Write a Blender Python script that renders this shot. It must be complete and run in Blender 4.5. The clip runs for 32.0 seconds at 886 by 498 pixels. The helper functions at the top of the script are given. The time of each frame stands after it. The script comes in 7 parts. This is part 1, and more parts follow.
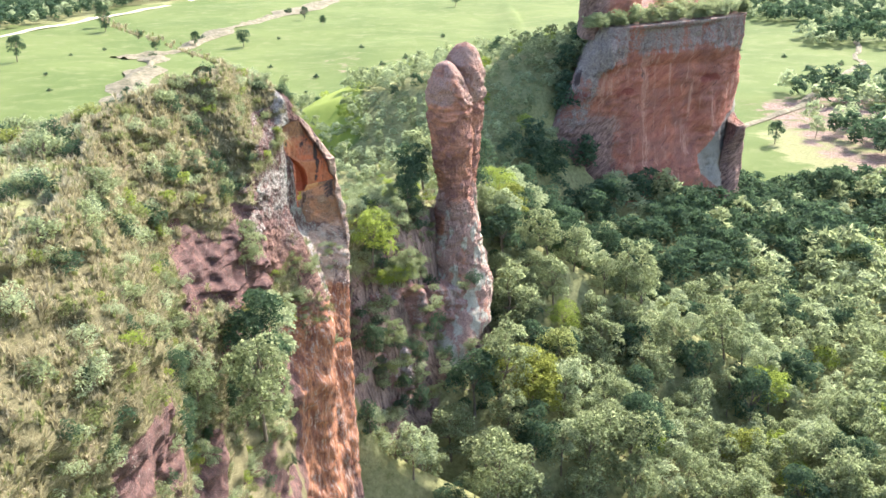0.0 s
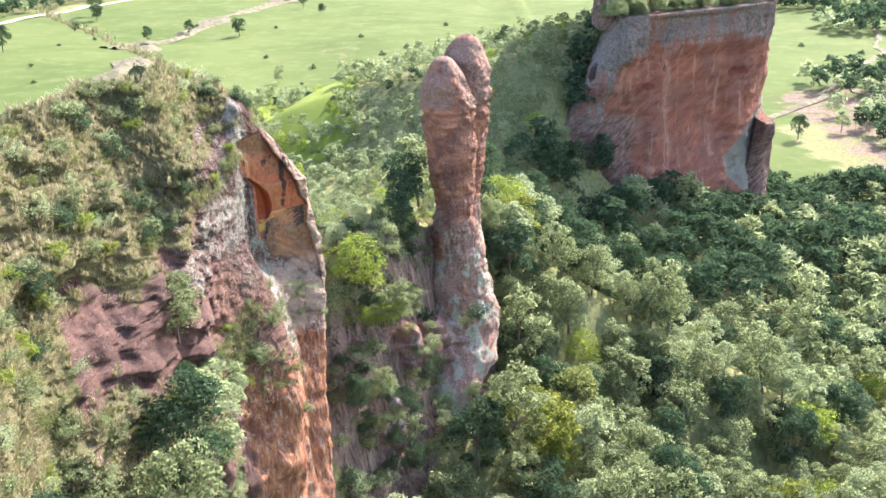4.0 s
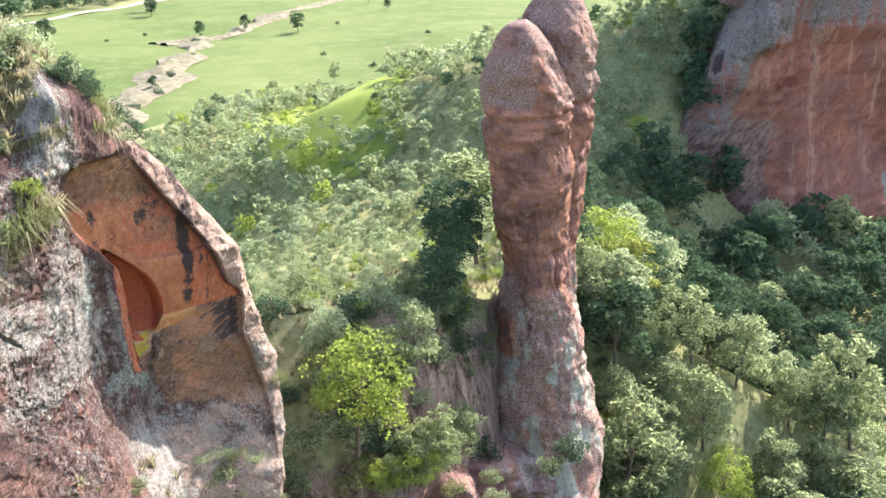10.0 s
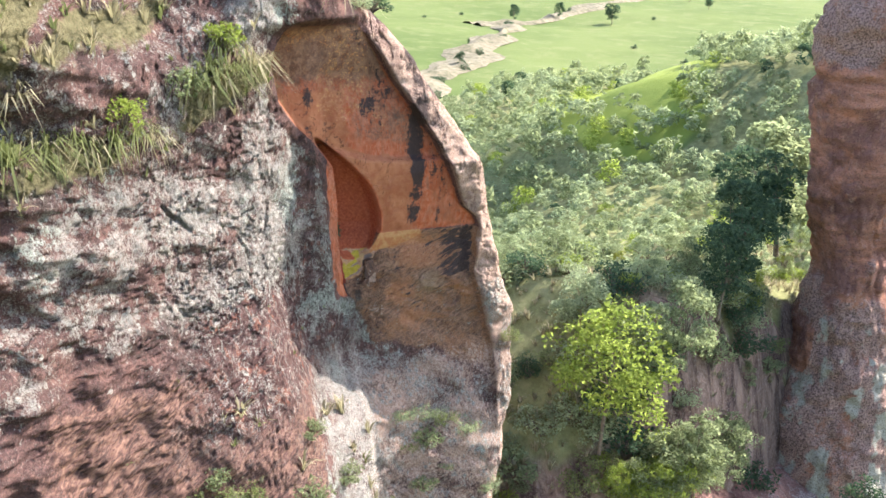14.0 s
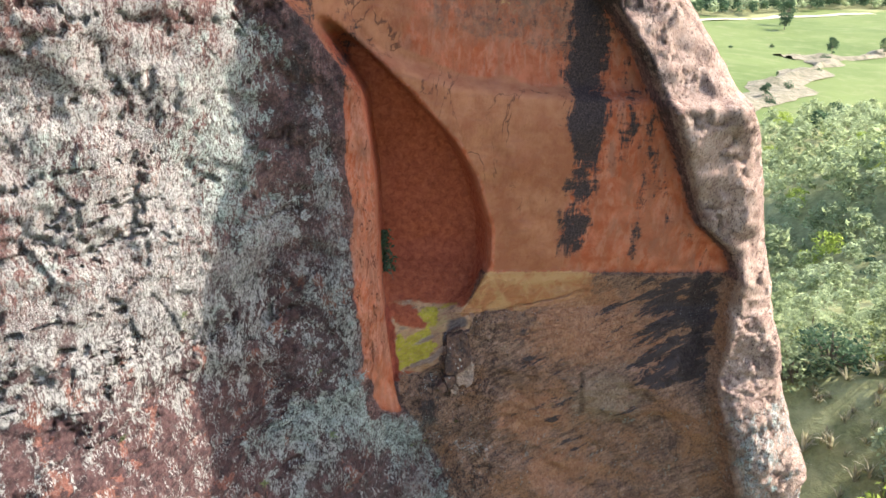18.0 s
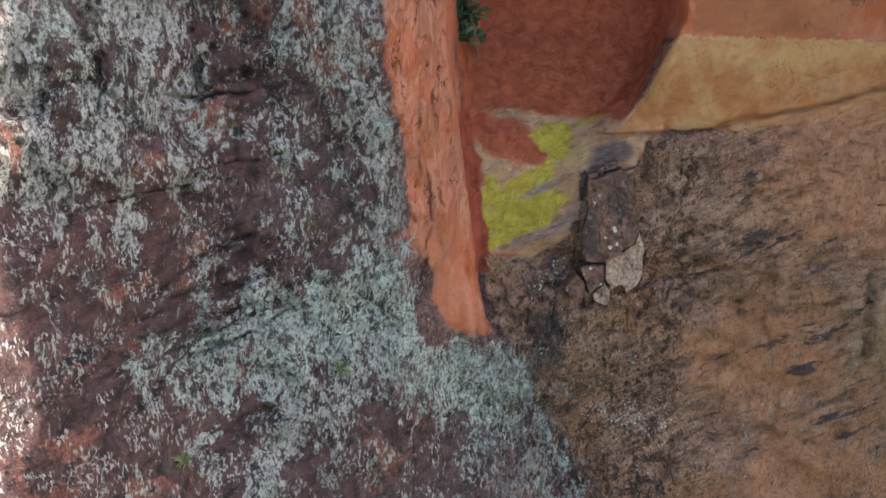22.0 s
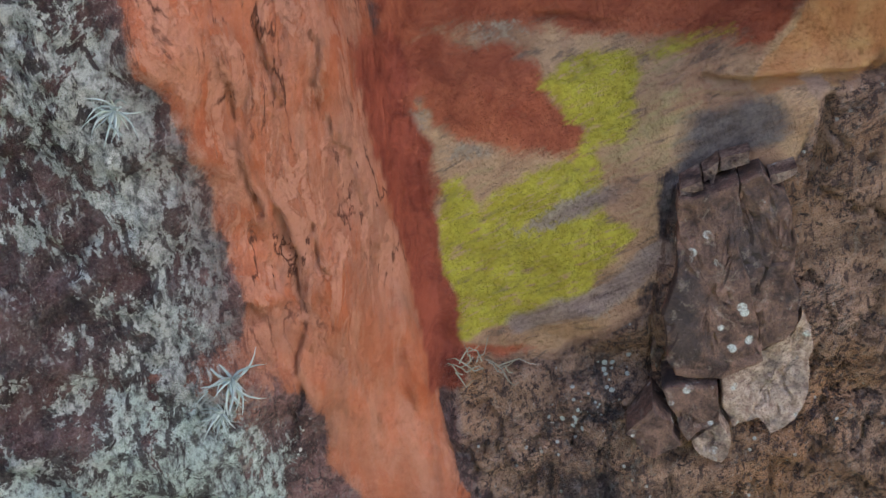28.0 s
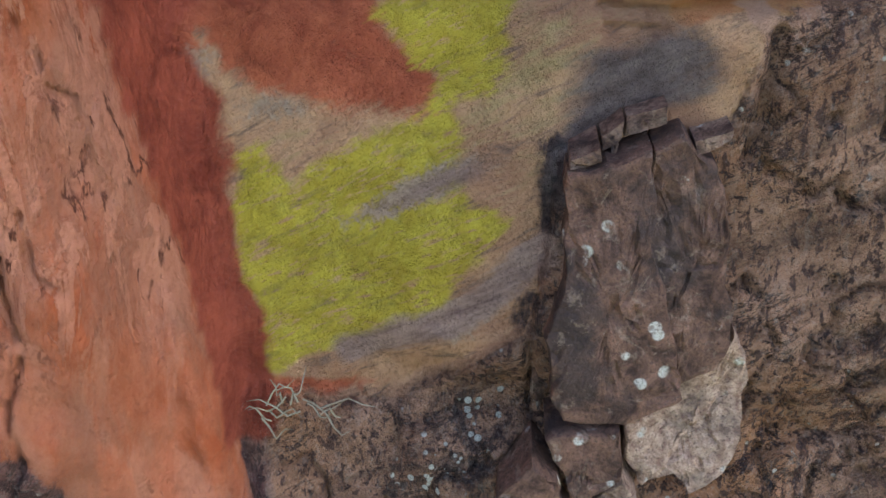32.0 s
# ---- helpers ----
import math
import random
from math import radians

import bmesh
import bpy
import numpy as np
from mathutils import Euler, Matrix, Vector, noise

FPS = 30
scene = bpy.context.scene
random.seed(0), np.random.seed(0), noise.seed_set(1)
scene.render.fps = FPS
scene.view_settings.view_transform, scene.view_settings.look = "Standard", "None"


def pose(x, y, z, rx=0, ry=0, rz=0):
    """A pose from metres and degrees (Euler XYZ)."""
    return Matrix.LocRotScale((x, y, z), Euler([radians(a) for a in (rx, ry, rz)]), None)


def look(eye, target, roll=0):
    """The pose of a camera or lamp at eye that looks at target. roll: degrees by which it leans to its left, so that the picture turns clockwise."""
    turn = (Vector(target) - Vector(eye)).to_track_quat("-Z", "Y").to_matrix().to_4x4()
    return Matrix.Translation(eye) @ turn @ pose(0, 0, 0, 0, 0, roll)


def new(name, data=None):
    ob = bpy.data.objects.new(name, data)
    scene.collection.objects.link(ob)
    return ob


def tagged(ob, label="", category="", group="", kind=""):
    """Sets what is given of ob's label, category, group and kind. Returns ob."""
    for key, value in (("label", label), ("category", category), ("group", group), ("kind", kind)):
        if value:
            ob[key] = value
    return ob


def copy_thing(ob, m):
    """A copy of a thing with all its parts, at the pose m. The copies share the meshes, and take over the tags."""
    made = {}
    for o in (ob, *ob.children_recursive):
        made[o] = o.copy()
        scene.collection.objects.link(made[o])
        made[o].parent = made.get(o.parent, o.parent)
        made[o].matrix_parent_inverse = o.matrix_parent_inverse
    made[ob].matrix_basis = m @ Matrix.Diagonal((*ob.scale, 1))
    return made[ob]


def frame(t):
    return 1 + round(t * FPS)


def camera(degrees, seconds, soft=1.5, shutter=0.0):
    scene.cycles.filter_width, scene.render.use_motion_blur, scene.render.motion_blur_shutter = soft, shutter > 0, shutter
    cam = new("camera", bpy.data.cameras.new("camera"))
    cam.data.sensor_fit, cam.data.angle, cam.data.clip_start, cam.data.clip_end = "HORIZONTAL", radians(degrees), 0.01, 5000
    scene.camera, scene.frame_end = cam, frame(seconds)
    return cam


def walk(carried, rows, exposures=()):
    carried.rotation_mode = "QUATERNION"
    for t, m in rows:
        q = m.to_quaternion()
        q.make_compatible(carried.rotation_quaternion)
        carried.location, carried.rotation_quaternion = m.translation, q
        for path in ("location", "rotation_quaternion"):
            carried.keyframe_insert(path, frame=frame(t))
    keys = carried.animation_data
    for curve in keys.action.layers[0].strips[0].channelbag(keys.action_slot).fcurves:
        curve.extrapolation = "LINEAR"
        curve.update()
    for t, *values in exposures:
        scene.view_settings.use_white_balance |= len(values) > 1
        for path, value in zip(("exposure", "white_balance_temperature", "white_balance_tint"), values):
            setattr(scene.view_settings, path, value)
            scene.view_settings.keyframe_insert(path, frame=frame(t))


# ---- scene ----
EXPOSURES = ((0.0, 1.9), (14.0, 1.9), (18.0, 1.9), (21.0, 2.08), (26.0, 2.3), (32.0, 2.42))
# ---- camera and its way ----
cam = camera(45.95, 32.0)
PATH = [
    (0.0, pose(20.111, -138.316, 40.872, 71.15, 0.03, -0.01)),
    (0.5, pose(20.315, -135.917, 40.920, 70.56, 0.10, -0.03)),
    (1.0, pose(20.547, -133.807, 40.997, 70.55, 0.14, -0.01)),
    (1.5, pose(20.684, -131.423, 41.034, 70.54, 0.19, -0.00)),
    (2.0, pose(20.788, -128.460, 40.775, 70.53, 0.20, 0.02)),
    (2.5, pose(20.919, -124.693, 40.201, 70.52, 0.18, 0.07)),
    (3.0, pose(21.009, -120.347, 39.469, 70.52, 0.13, 0.14)),
    (3.5, pose(21.042, -115.661, 38.598, 70.52, 0.13, 0.18)),
    (5.5, pose(21.022, -92.985, 34.773, 70.56, 0.30, 0.26)),
    (6.0, pose(20.970, -86.625, 33.750, 70.58, 0.41, 0.25)),
    (6.5, pose(20.896, -80.352, 32.599, 70.62, 0.51, 0.27)),
    (7.0, pose(20.850, -74.442, 31.429, 70.67, 0.62, 0.28)),
    (7.5, pose(20.806, -69.012, 30.204, 70.73, 0.74, 0.29)),
    (8.0, pose(20.771, -64.057, 28.894, 70.74, 0.77, 0.33)),
    (8.5, pose(20.764, -59.801, 27.673, 70.72, 0.89, 0.36)),
    (9.0, pose(20.723, -56.063, 26.588, 70.73, 0.99, 0.45)),
    (9.5, pose(20.653, -52.894, 25.674, 70.71, 0.87, 2.08)),
    (10.0, pose(20.565, -50.234, 24.703, 70.70, 0.63, 4.12)),
    (10.5, pose(20.484, -48.088, 23.535, 70.76, 0.37, 6.30)),
    (11.0, pose(20.394, -46.322, 22.416, 70.83, 0.15, 8.50)),
    (11.5, pose(20.282, -44.869, 21.427, 70.83, -0.30, 10.90)),
    (12.0, pose(20.203, -43.579, 20.509, 70.82, -0.60, 13.23)),
    (12.5, pose(20.081, -42.472, 19.707, 70.74, -1.00, 15.47)),
    (13.0, pose(19.962, -41.365, 19.003, 70.65, -1.42, 17.60)),
    (13.5, pose(19.793, -40.296, 18.315, 70.57, -1.62, 19.52)),
    (14.0, pose(19.611, -39.340, 17.690, 70.47, -1.98, 21.40)),
    (14.5, pose(19.345, -38.330, 17.066, 71.30, -2.42, 22.97)),
    (16.5, pose(13.950, -21.283, 11.641, 69.67, -2.24, 30.97)),
    (17.0, pose(13.127, -18.453, 10.796, 70.11, -2.08, 33.44)),
    (17.5, pose(12.382, -16.120, 9.965, 70.76, -2.26, 35.72)),
    (18.0, pose(11.722, -14.157, 9.175, 71.65, -2.17, 37.83)),
    (18.5, pose(11.007, -12.743, 7.830, 73.78, -1.77, 38.82)),
    (19.0, pose(10.226, -11.690, 6.526, 74.86, -1.61, 39.16)),
    (19.5, pose(9.451, -10.740, 5.536, 75.61, -1.55, 39.80)),
    (20.0, pose(8.692, -9.858, 4.806, 75.89, -1.23, 41.21)),
    (20.5, pose(8.006, -9.042, 4.305, 75.62, -0.95, 43.87)),
    (21.0, pose(7.445, -8.296, 3.938, 74.96, -1.01, 45.26)),
    (21.5, pose(6.981, -7.588, 3.661, 73.74, -1.22, 45.65)),
    (22.0, pose(6.564, -6.941, 3.520, 73.09, -1.17, 46.09)),
    (22.5, pose(6.178, -6.355, 3.491, 72.34, -0.78, 46.80)),
    (23.0, pose(5.804, -5.829, 3.500, 70.95, -0.37, 47.51)),
    (23.5, pose(5.446, -5.333, 3.498, 69.41, 0.01, 48.17)),
    (24.0, pose(5.140, -4.891, 3.484, 67.99, 0.36, 48.73)),
    (24.5, pose(4.842, -4.471, 3.443, 66.93, 0.68, 49.11)),
    (25.0, pose(4.555, -4.097, 3.392, 66.07, 1.04, 49.25)),
    (25.5, pose(4.265, -3.753, 3.330, 65.48, 1.25, 49.34)),
    (27.5, pose(3.391, -2.627, 3.070, 63.80, 2.72, 51.73)),
    (28.0, pose(3.198, -2.396, 2.997, 63.76, 3.07, 52.04)),
    (28.5, pose(3.011, -2.186, 2.923, 64.26, 3.17, 51.84)),
    (29.0, pose(2.831, -2.000, 2.828, 64.88, 2.82, 50.66)),
    (29.5, pose(2.674, -1.840, 2.718, 65.58, 2.14, 49.43)),
    (30.0, pose(2.551, -1.704, 2.609, 66.31, 1.43, 48.13)),
    (30.5, pose(2.471, -1.605, 2.528, 66.08, 0.84, 47.13)),
    (31.0, pose(2.438, -1.557, 2.490, 66.53, 0.68, 46.40)),
    (31.5, pose(2.443, -1.532, 2.472, 65.11, 0.61, 46.30)),
    (32.0, pose(2.473, -1.516, 2.465, 62.90, 0.50, 46.70)),
]
walk(cam, PATH, EXPOSURES)
# ---- end of the way ----
# ---- world, sun ----
SUN = Vector((0.45, 0.655, 0.635)).normalized()
world = bpy.data.worlds.new("sky")
scene.world = world
world.use_nodes = True
wt = world.node_tree
sky = wt.nodes.new("ShaderNodeTexSky")
sky.sky_type = "NISHITA"
sky.sun_disc = False
sky.sun_elevation = math.asin(SUN.z)
sky.sun_rotation = math.atan2(SUN.x, SUN.y)
sky.air_density, sky.dust_density, sky.ozone_density = 1.0, 2.0, 1.0
wt.links.new(sky.outputs[0], wt.nodes["Background"].inputs[0])
wt.nodes["Background"].inputs[1].default_value = 0.15
sun_data = bpy.data.lights.new("sun", "SUN")
sun_data.energy, sun_data.angle, sun_data.color = 3.7, radians(0.6), (1.0, 0.95, 0.86)
sun_ob = new("sun", sun_data)
sun_ob.matrix_world = look(SUN * 300, (0, 0, 0))


# ---- noise in numpy ----
def _hash(ix, iy, iz, seed):
    h = (ix * 374761393 + iy * 668265263 + iz * 2147483647 + seed * 1442695041) & 0xFFFFFFFF
    h = ((h ^ (h >> 13)) * 1274126177) & 0xFFFFFFFF
    h = ((h ^ (h >> 16)) * 2246822519) & 0xFFFFFFFF
    return ((h ^ (h >> 15)) & 0xFFFF) / 65535.0


def vnoise(x, y, z, seed=0):
    """Smooth value noise, 0 to 1."""
    x, y, z = np.broadcast_arrays(np.asarray(x, float), np.asarray(y, float), np.asarray(z, float))
    fx, fy, fz = np.floor(x), np.floor(y), np.floor(z)
    ix, iy, iz = fx.astype(np.int64), fy.astype(np.int64), fz.astype(np.int64)
    u, v, w = x - fx, y - fy, z - fz
    u, v, w = u * u * (3 - 2 * u), v * v * (3 - 2 * v), w * w * (3 - 2 * w)
    out = 0
    for dx, wx in ((0, 1 - u), (1, u)):
        for dy, wy in ((0, 1 - v), (1, v)):
            for dz, wz in ((0, 1 - w), (1, w)):
                out = out + wx * wy * wz * _hash(ix + dx, iy + dy, iz + dz, seed)
    return out


def fbm(x, y, z, octaves=4, seed=0, gain=0.5):
    """Layered noise about zero, roughly -1 to 1."""
    out, amp, tot, f = 0, 1.0, 0.0, 1.0
    for k in range(octaves):
        out = out + amp * (2 * vnoise(x * f, y * f, z * f, seed + k) - 1)
        tot += amp
        amp *= gain
        f *= 2.03
    return out / tot * 1.6


def smooth(x, a, b):
    t = np.clip((x - a) / (b - a), 0, 1)
    return t * t * (3 - 2 * t)


def soft(x, r):
    """max(x, 0) with a rounded knee."""
    return 0.5 * (x + np.sqrt(x * x + r * r))


# ---- material helper ----
class Mat:
    def __init__(self, name, rough=0.85, spec=0.25):
        self.m = bpy.data.materials.new(name)
        self.m.use_nodes = True
        self.t = self.m.node_tree
        self.b = self.t.nodes["Principled BSDF"]
        self.b.inputs["Roughness"].default_value = rough
        self.b.inputs["Specular IOR Level"].default_value = spec
        self.co = self.t.nodes.new("ShaderNodeTexCoord").outputs["Object"]

    def put(self, node, key, value):
        if isinstance(value, bpy.types.NodeSocket):
            self.t.links.new(value, node.inputs[key])
        else:
            node.inputs[key].default_value = value

    def noise(self, scale, detail=4, rough=0.55, dist=0.0, vec=None):
        n = self.t.nodes.new("ShaderNodeTexNoise")
        self.t.links.new(vec or self.co, n.inputs["Vector"])
        n.inputs["Scale"].default_value, n.inputs["Detail"].default_value = scale, detail
        n.inputs["Roughness"].default_value, n.inputs["Distortion"].default_value = rough, dist
        return n.outputs["Fac"]

    def voronoi(self, scale, feature="F1", vec=None, out="Distance", rnd=1.0):
        n = self.t.nodes.new("ShaderNodeTexVoronoi")
        n.feature = feature
        self.t.links.new(vec or self.co, n.inputs["Vector"])
        n.inputs["Scale"].default_value, n.inputs["Randomness"].default_value = scale, rnd
        return n.outputs[out]

    def stretch(self, sx, sy, sz, rx=0, ry=0, rz=0):
        n = self.t.nodes.new("ShaderNodeMapping")
        self.t.links.new(self.co, n.inputs["Vector"])
        n.inputs["Scale"].default_value = (sx, sy, sz)
        n.inputs["Rotation"].default_value = (radians(rx), radians(ry), radians(rz))
        return n.outputs[0]

    def ramp(self, fac, *stops):
        n = self.t.nodes.new("ShaderNodeValToRGB")
        self.t.links.new(fac, n.inputs[0])
        e = n.color_ramp.elements
        while len(e) < len(stops):
            e.new(0.5)
        for el, (p, c) in zip(e, stops):
            el.position = p
            el.color = (*c, 1) if isinstance(c, tuple) else (c, c, c, 1)
        return n.outputs[0]

    def mix(self, fac, a, b, kind="MIX"):
        n = self.t.nodes.new("ShaderNodeMix")
        n.data_type, n.blend_type = "RGBA", kind
        for key, v in ((0, fac), (6, a), (7, b)):
            if isinstance(v, tuple):
                v = (*v, 1)
            self.put(n, key, v)
        return n.outputs[2]

    def math(self, op, a, b=0.0, clamp=False):
        n = self.t.nodes.new("ShaderNodeMath")
        n.operation, n.use_clamp = op, clamp
        self.put(n, 0, a)
        self.put(n, 1, b)
        return n.outputs[0]

    def attr(self, name, out="Color"):
        n = self.t.nodes.new("ShaderNodeAttribute")
        n.attribute_name = name
        return n.outputs[out]

    def split(self, col):
        n = self.t.nodes.new("ShaderNodeSeparateColor")
        self.t.links.new(col, n.inputs[0])
        return n.outputs[0], n.outputs[1], n.outputs[2]

    def random(self):
        return self.t.nodes.new("ShaderNodeObjectInfo").outputs["Random"]

    def island(self):
        return self.t.nodes.new("ShaderNodeNewGeometry").outputs["Random Per Island"]

    def edge(self, mask, nz, lo, hi, gain=1.0):
        """A mask with a broken edge: mask plus noise, cut between lo and hi."""
        if gain != 1.0:
            nz = self.math("ADD", self.math("MULTIPLY", self.math("SUBTRACT", nz, 0.5), gain), 0.5)
        n = self.t.nodes.new("ShaderNodeMapRange")
        n.interpolation_type = "SMOOTHSTEP"
        self.t.links.new(self.math("ADD", mask, self.math("SUBTRACT", nz, 0.5)), n.inputs[0])
        n.inputs[1].default_value, n.inputs[2].default_value = lo, hi
        return n.outputs[0]

    def base(self, col):
        self.put(self.b, "Base Color", col)

    def bump(self, *layers):
        """layers: (height, strength, distance), coarse first."""
        last = None
        for h, s, dd in layers:
            n = self.t.nodes.new("ShaderNodeBump")
            self.put(n, "Height", h)
            n.inputs["Strength"].default_value, n.inputs["Distance"].default_value = s, dd
            if last:
                self.t.links.new(last, n.inputs["Normal"])
            last = n.outputs[0]
        self.t.links.new(last, self.b.inputs["Normal"])

    def leafy(self, amount, col):
        """Lets light through thin leaves."""
        tr = self.t.nodes.new("ShaderNodeBsdfTranslucent")
        self.put(tr, "Color", self.mix(1.0, col, (1.40, 1.45, 1.25), "MULTIPLY"))
        mx = self.t.nodes.new("ShaderNodeMixShader")
        mx.inputs[0].default_value = amount
        self.t.links.new(self.b.outputs[0], mx.inputs[1])
        self.t.links.new(tr.outputs[0], mx.inputs[2])
        self.t.links.new(mx.outputs[0], self.t.nodes["Material Output"].inputs[0])


# ---- materials ----
def rock_far_mat(name, red=(0.40, 0.135, 0.085), grey=(0.34, 0.27, 0.25), scale=1.0):
    """Red sandstone with grey weathering, dark water streaks and bedding."""
    k = Mat(name, 0.92, 0.15)
    streak = k.noise(0.5 * scale, 6, 0.66, 0.3, k.stretch(1, 1, 0.10))
    beds = k.noise(0.35 * scale, 6, 0.68, 0.6, k.stretch(0.35, 0.35, 2.2, 12, 8, 0))
    blotch = k.noise(0.22 * scale, 6, 0.66, 0.4)
    fine = k.noise(1.7 * scale, 6, 0.72, 0.4)
    grain = k.noise(6 * scale, 5, 0.72)
    m = k.split(k.attr("zone"))
    col = k.mix(k.ramp(beds, (0.36, 0.0), (0.64, 1.0)), tuple(c * 0.55 for c in red), tuple(min(1, c * 1.3) for c in red))
    col = k.mix(k.ramp(blotch, (0.44, 0.0), (0.56, 0.8)), col, (0.22, 0.115, 0.105))
    col = k.mix(k.ramp(fine, (0.54, 0.0), (0.62, 0.55)), col, (0.46, 0.27, 0.21))
    col = k.mix(k.edge(m[0], k.mix(0.4, fine, streak), 0.36, 0.66, 2.2), col, k.mix(k.ramp(grain, (0.35, 0.0), (0.65, 1.0)), tuple(c * 0.45 for c in grey), tuple(c * 1.45 for c in grey)))
    col = k.mix(k.edge(m[1], streak, 0.46, 0.60), col, k.mix(grain, (0.045, 0.035, 0.04), (0.13, 0.10, 0.10)))
    col = k.mix(k.edge(m[2], fine, 0.42, 0.66), col, k.mix(grain, (0.30, 0.27, 0.22), (0.56, 0.53, 0.46)))
    col = k.mix(k.ramp(grain, (0.36, 0.7), (0.50, 0.0)), col, k.mix(0.75, col, (0.035, 0.022, 0.022)))
    k.base(col)
    k.bump((beds, 0.7, 0.6), (streak, 0.5, 0.4), (fine, 0.9, 0.35), (grain, 0.7, 0.10))
    return k.m


def mesa_mat():
    """Shaded red face: grey hollowed cap rock, slanting beds, a pale grey foot and a purple-brown flank."""
    k = Mat("mesa_sandstone", 0.92, 0.15)
    face = k.attr("face", "Vector")
    sl = k.t.nodes.new("ShaderNodeMapping")
    k.t.links.new(face, sl.inputs["Vector"])
    sl.vector_type = "TEXTURE"
    sl.inputs["Rotation"].default_value = (0, radians(-33), 0)
    sl.inputs["Scale"].default_value = (3.2, 1.0, 0.6)
    beds = k.noise(0.30, 7, 0.70, 0.5, sl.outputs[0])
    hatch = k.noise(0.95, 7, 0.72, 0.4, sl.outputs[0])
    streak = k.noise(0.32, 7, 0.68, 0.3, k.stretch(1, 1, 0.12))
    blotch = k.noise(0.10, 6, 0.66, 0.5)
    fine = k.noise(1.0, 7, 0.74, 0.4)
    grain = k.noise(3.6, 5, 0.75)
    cap, black, pale = k.split(k.attr("zone"))
    flank, level, _ = k.split(k.attr("zone_b"))
    col = k.mix(k.ramp(beds, (0.36, 0.0), (0.64, 1.0)), (0.33, 0.11, 0.078), (0.56, 0.225, 0.150))
    col = k.mix(k.ramp(blotch, (0.42, 0.0), (0.60, 0.75)), col, (0.29, 0.14, 0.12))
    col = k.mix(k.ramp(streak, (0.54, 0.0), (0.62, 0.75)), col, (0.58, 0.31, 0.235))
    col = k.mix(k.ramp(hatch, (0.34, 0.8), (0.42, 0.0)), col, (0.105, 0.055, 0.055))
    col = k.mix(k.edge(level, k.mix(0.5, fine, hatch), 0.35, 0.70, 1.8), col, (0.25, 0.075, 0.06))
    col = k.mix(k.edge(flank, k.mix(0.5, fine, hatch), 0.30, 0.75, 2.0), col, k.mix(k.ramp(hatch, (0.40, 0.0), (0.60, 1.0)), (0.13, 0.078, 0.074), (0.37, 0.235, 0.20)))
    col = k.mix(k.edge(cap, k.mix(0.5, streak, fine), 0.34, 0.66, 2.2), col, k.mix(k.ramp(k.mix(0.5, fine, grain), (0.36, 0.0), (0.62, 1.0)), (0.10, 0.072, 0.070), (0.42, 0.35, 0.325)))
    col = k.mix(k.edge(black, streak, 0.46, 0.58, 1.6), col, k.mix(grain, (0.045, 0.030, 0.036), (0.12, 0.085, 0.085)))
    col = k.mix(k.edge(pale, fine, 0.42, 0.62), col, k.mix(k.ramp(grain, (0.35, 0.0), (0.65, 1.0)), (0.22, 0.19, 0.165), (0.48, 0.44, 0.40)))
    col = k.mix(k.ramp(grain, (0.36, 0.6), (0.50, 0.0)), col, k.mix(0.7, col, (0.035, 0.022, 0.022)))
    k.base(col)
    k.bump((beds, 0.8, 1.2), (streak, 0.5, 0.8), (hatch, 0.9, 0.7), (fine, 0.9, 0.5), (grain, 0.7, 0.15))
    return k.m


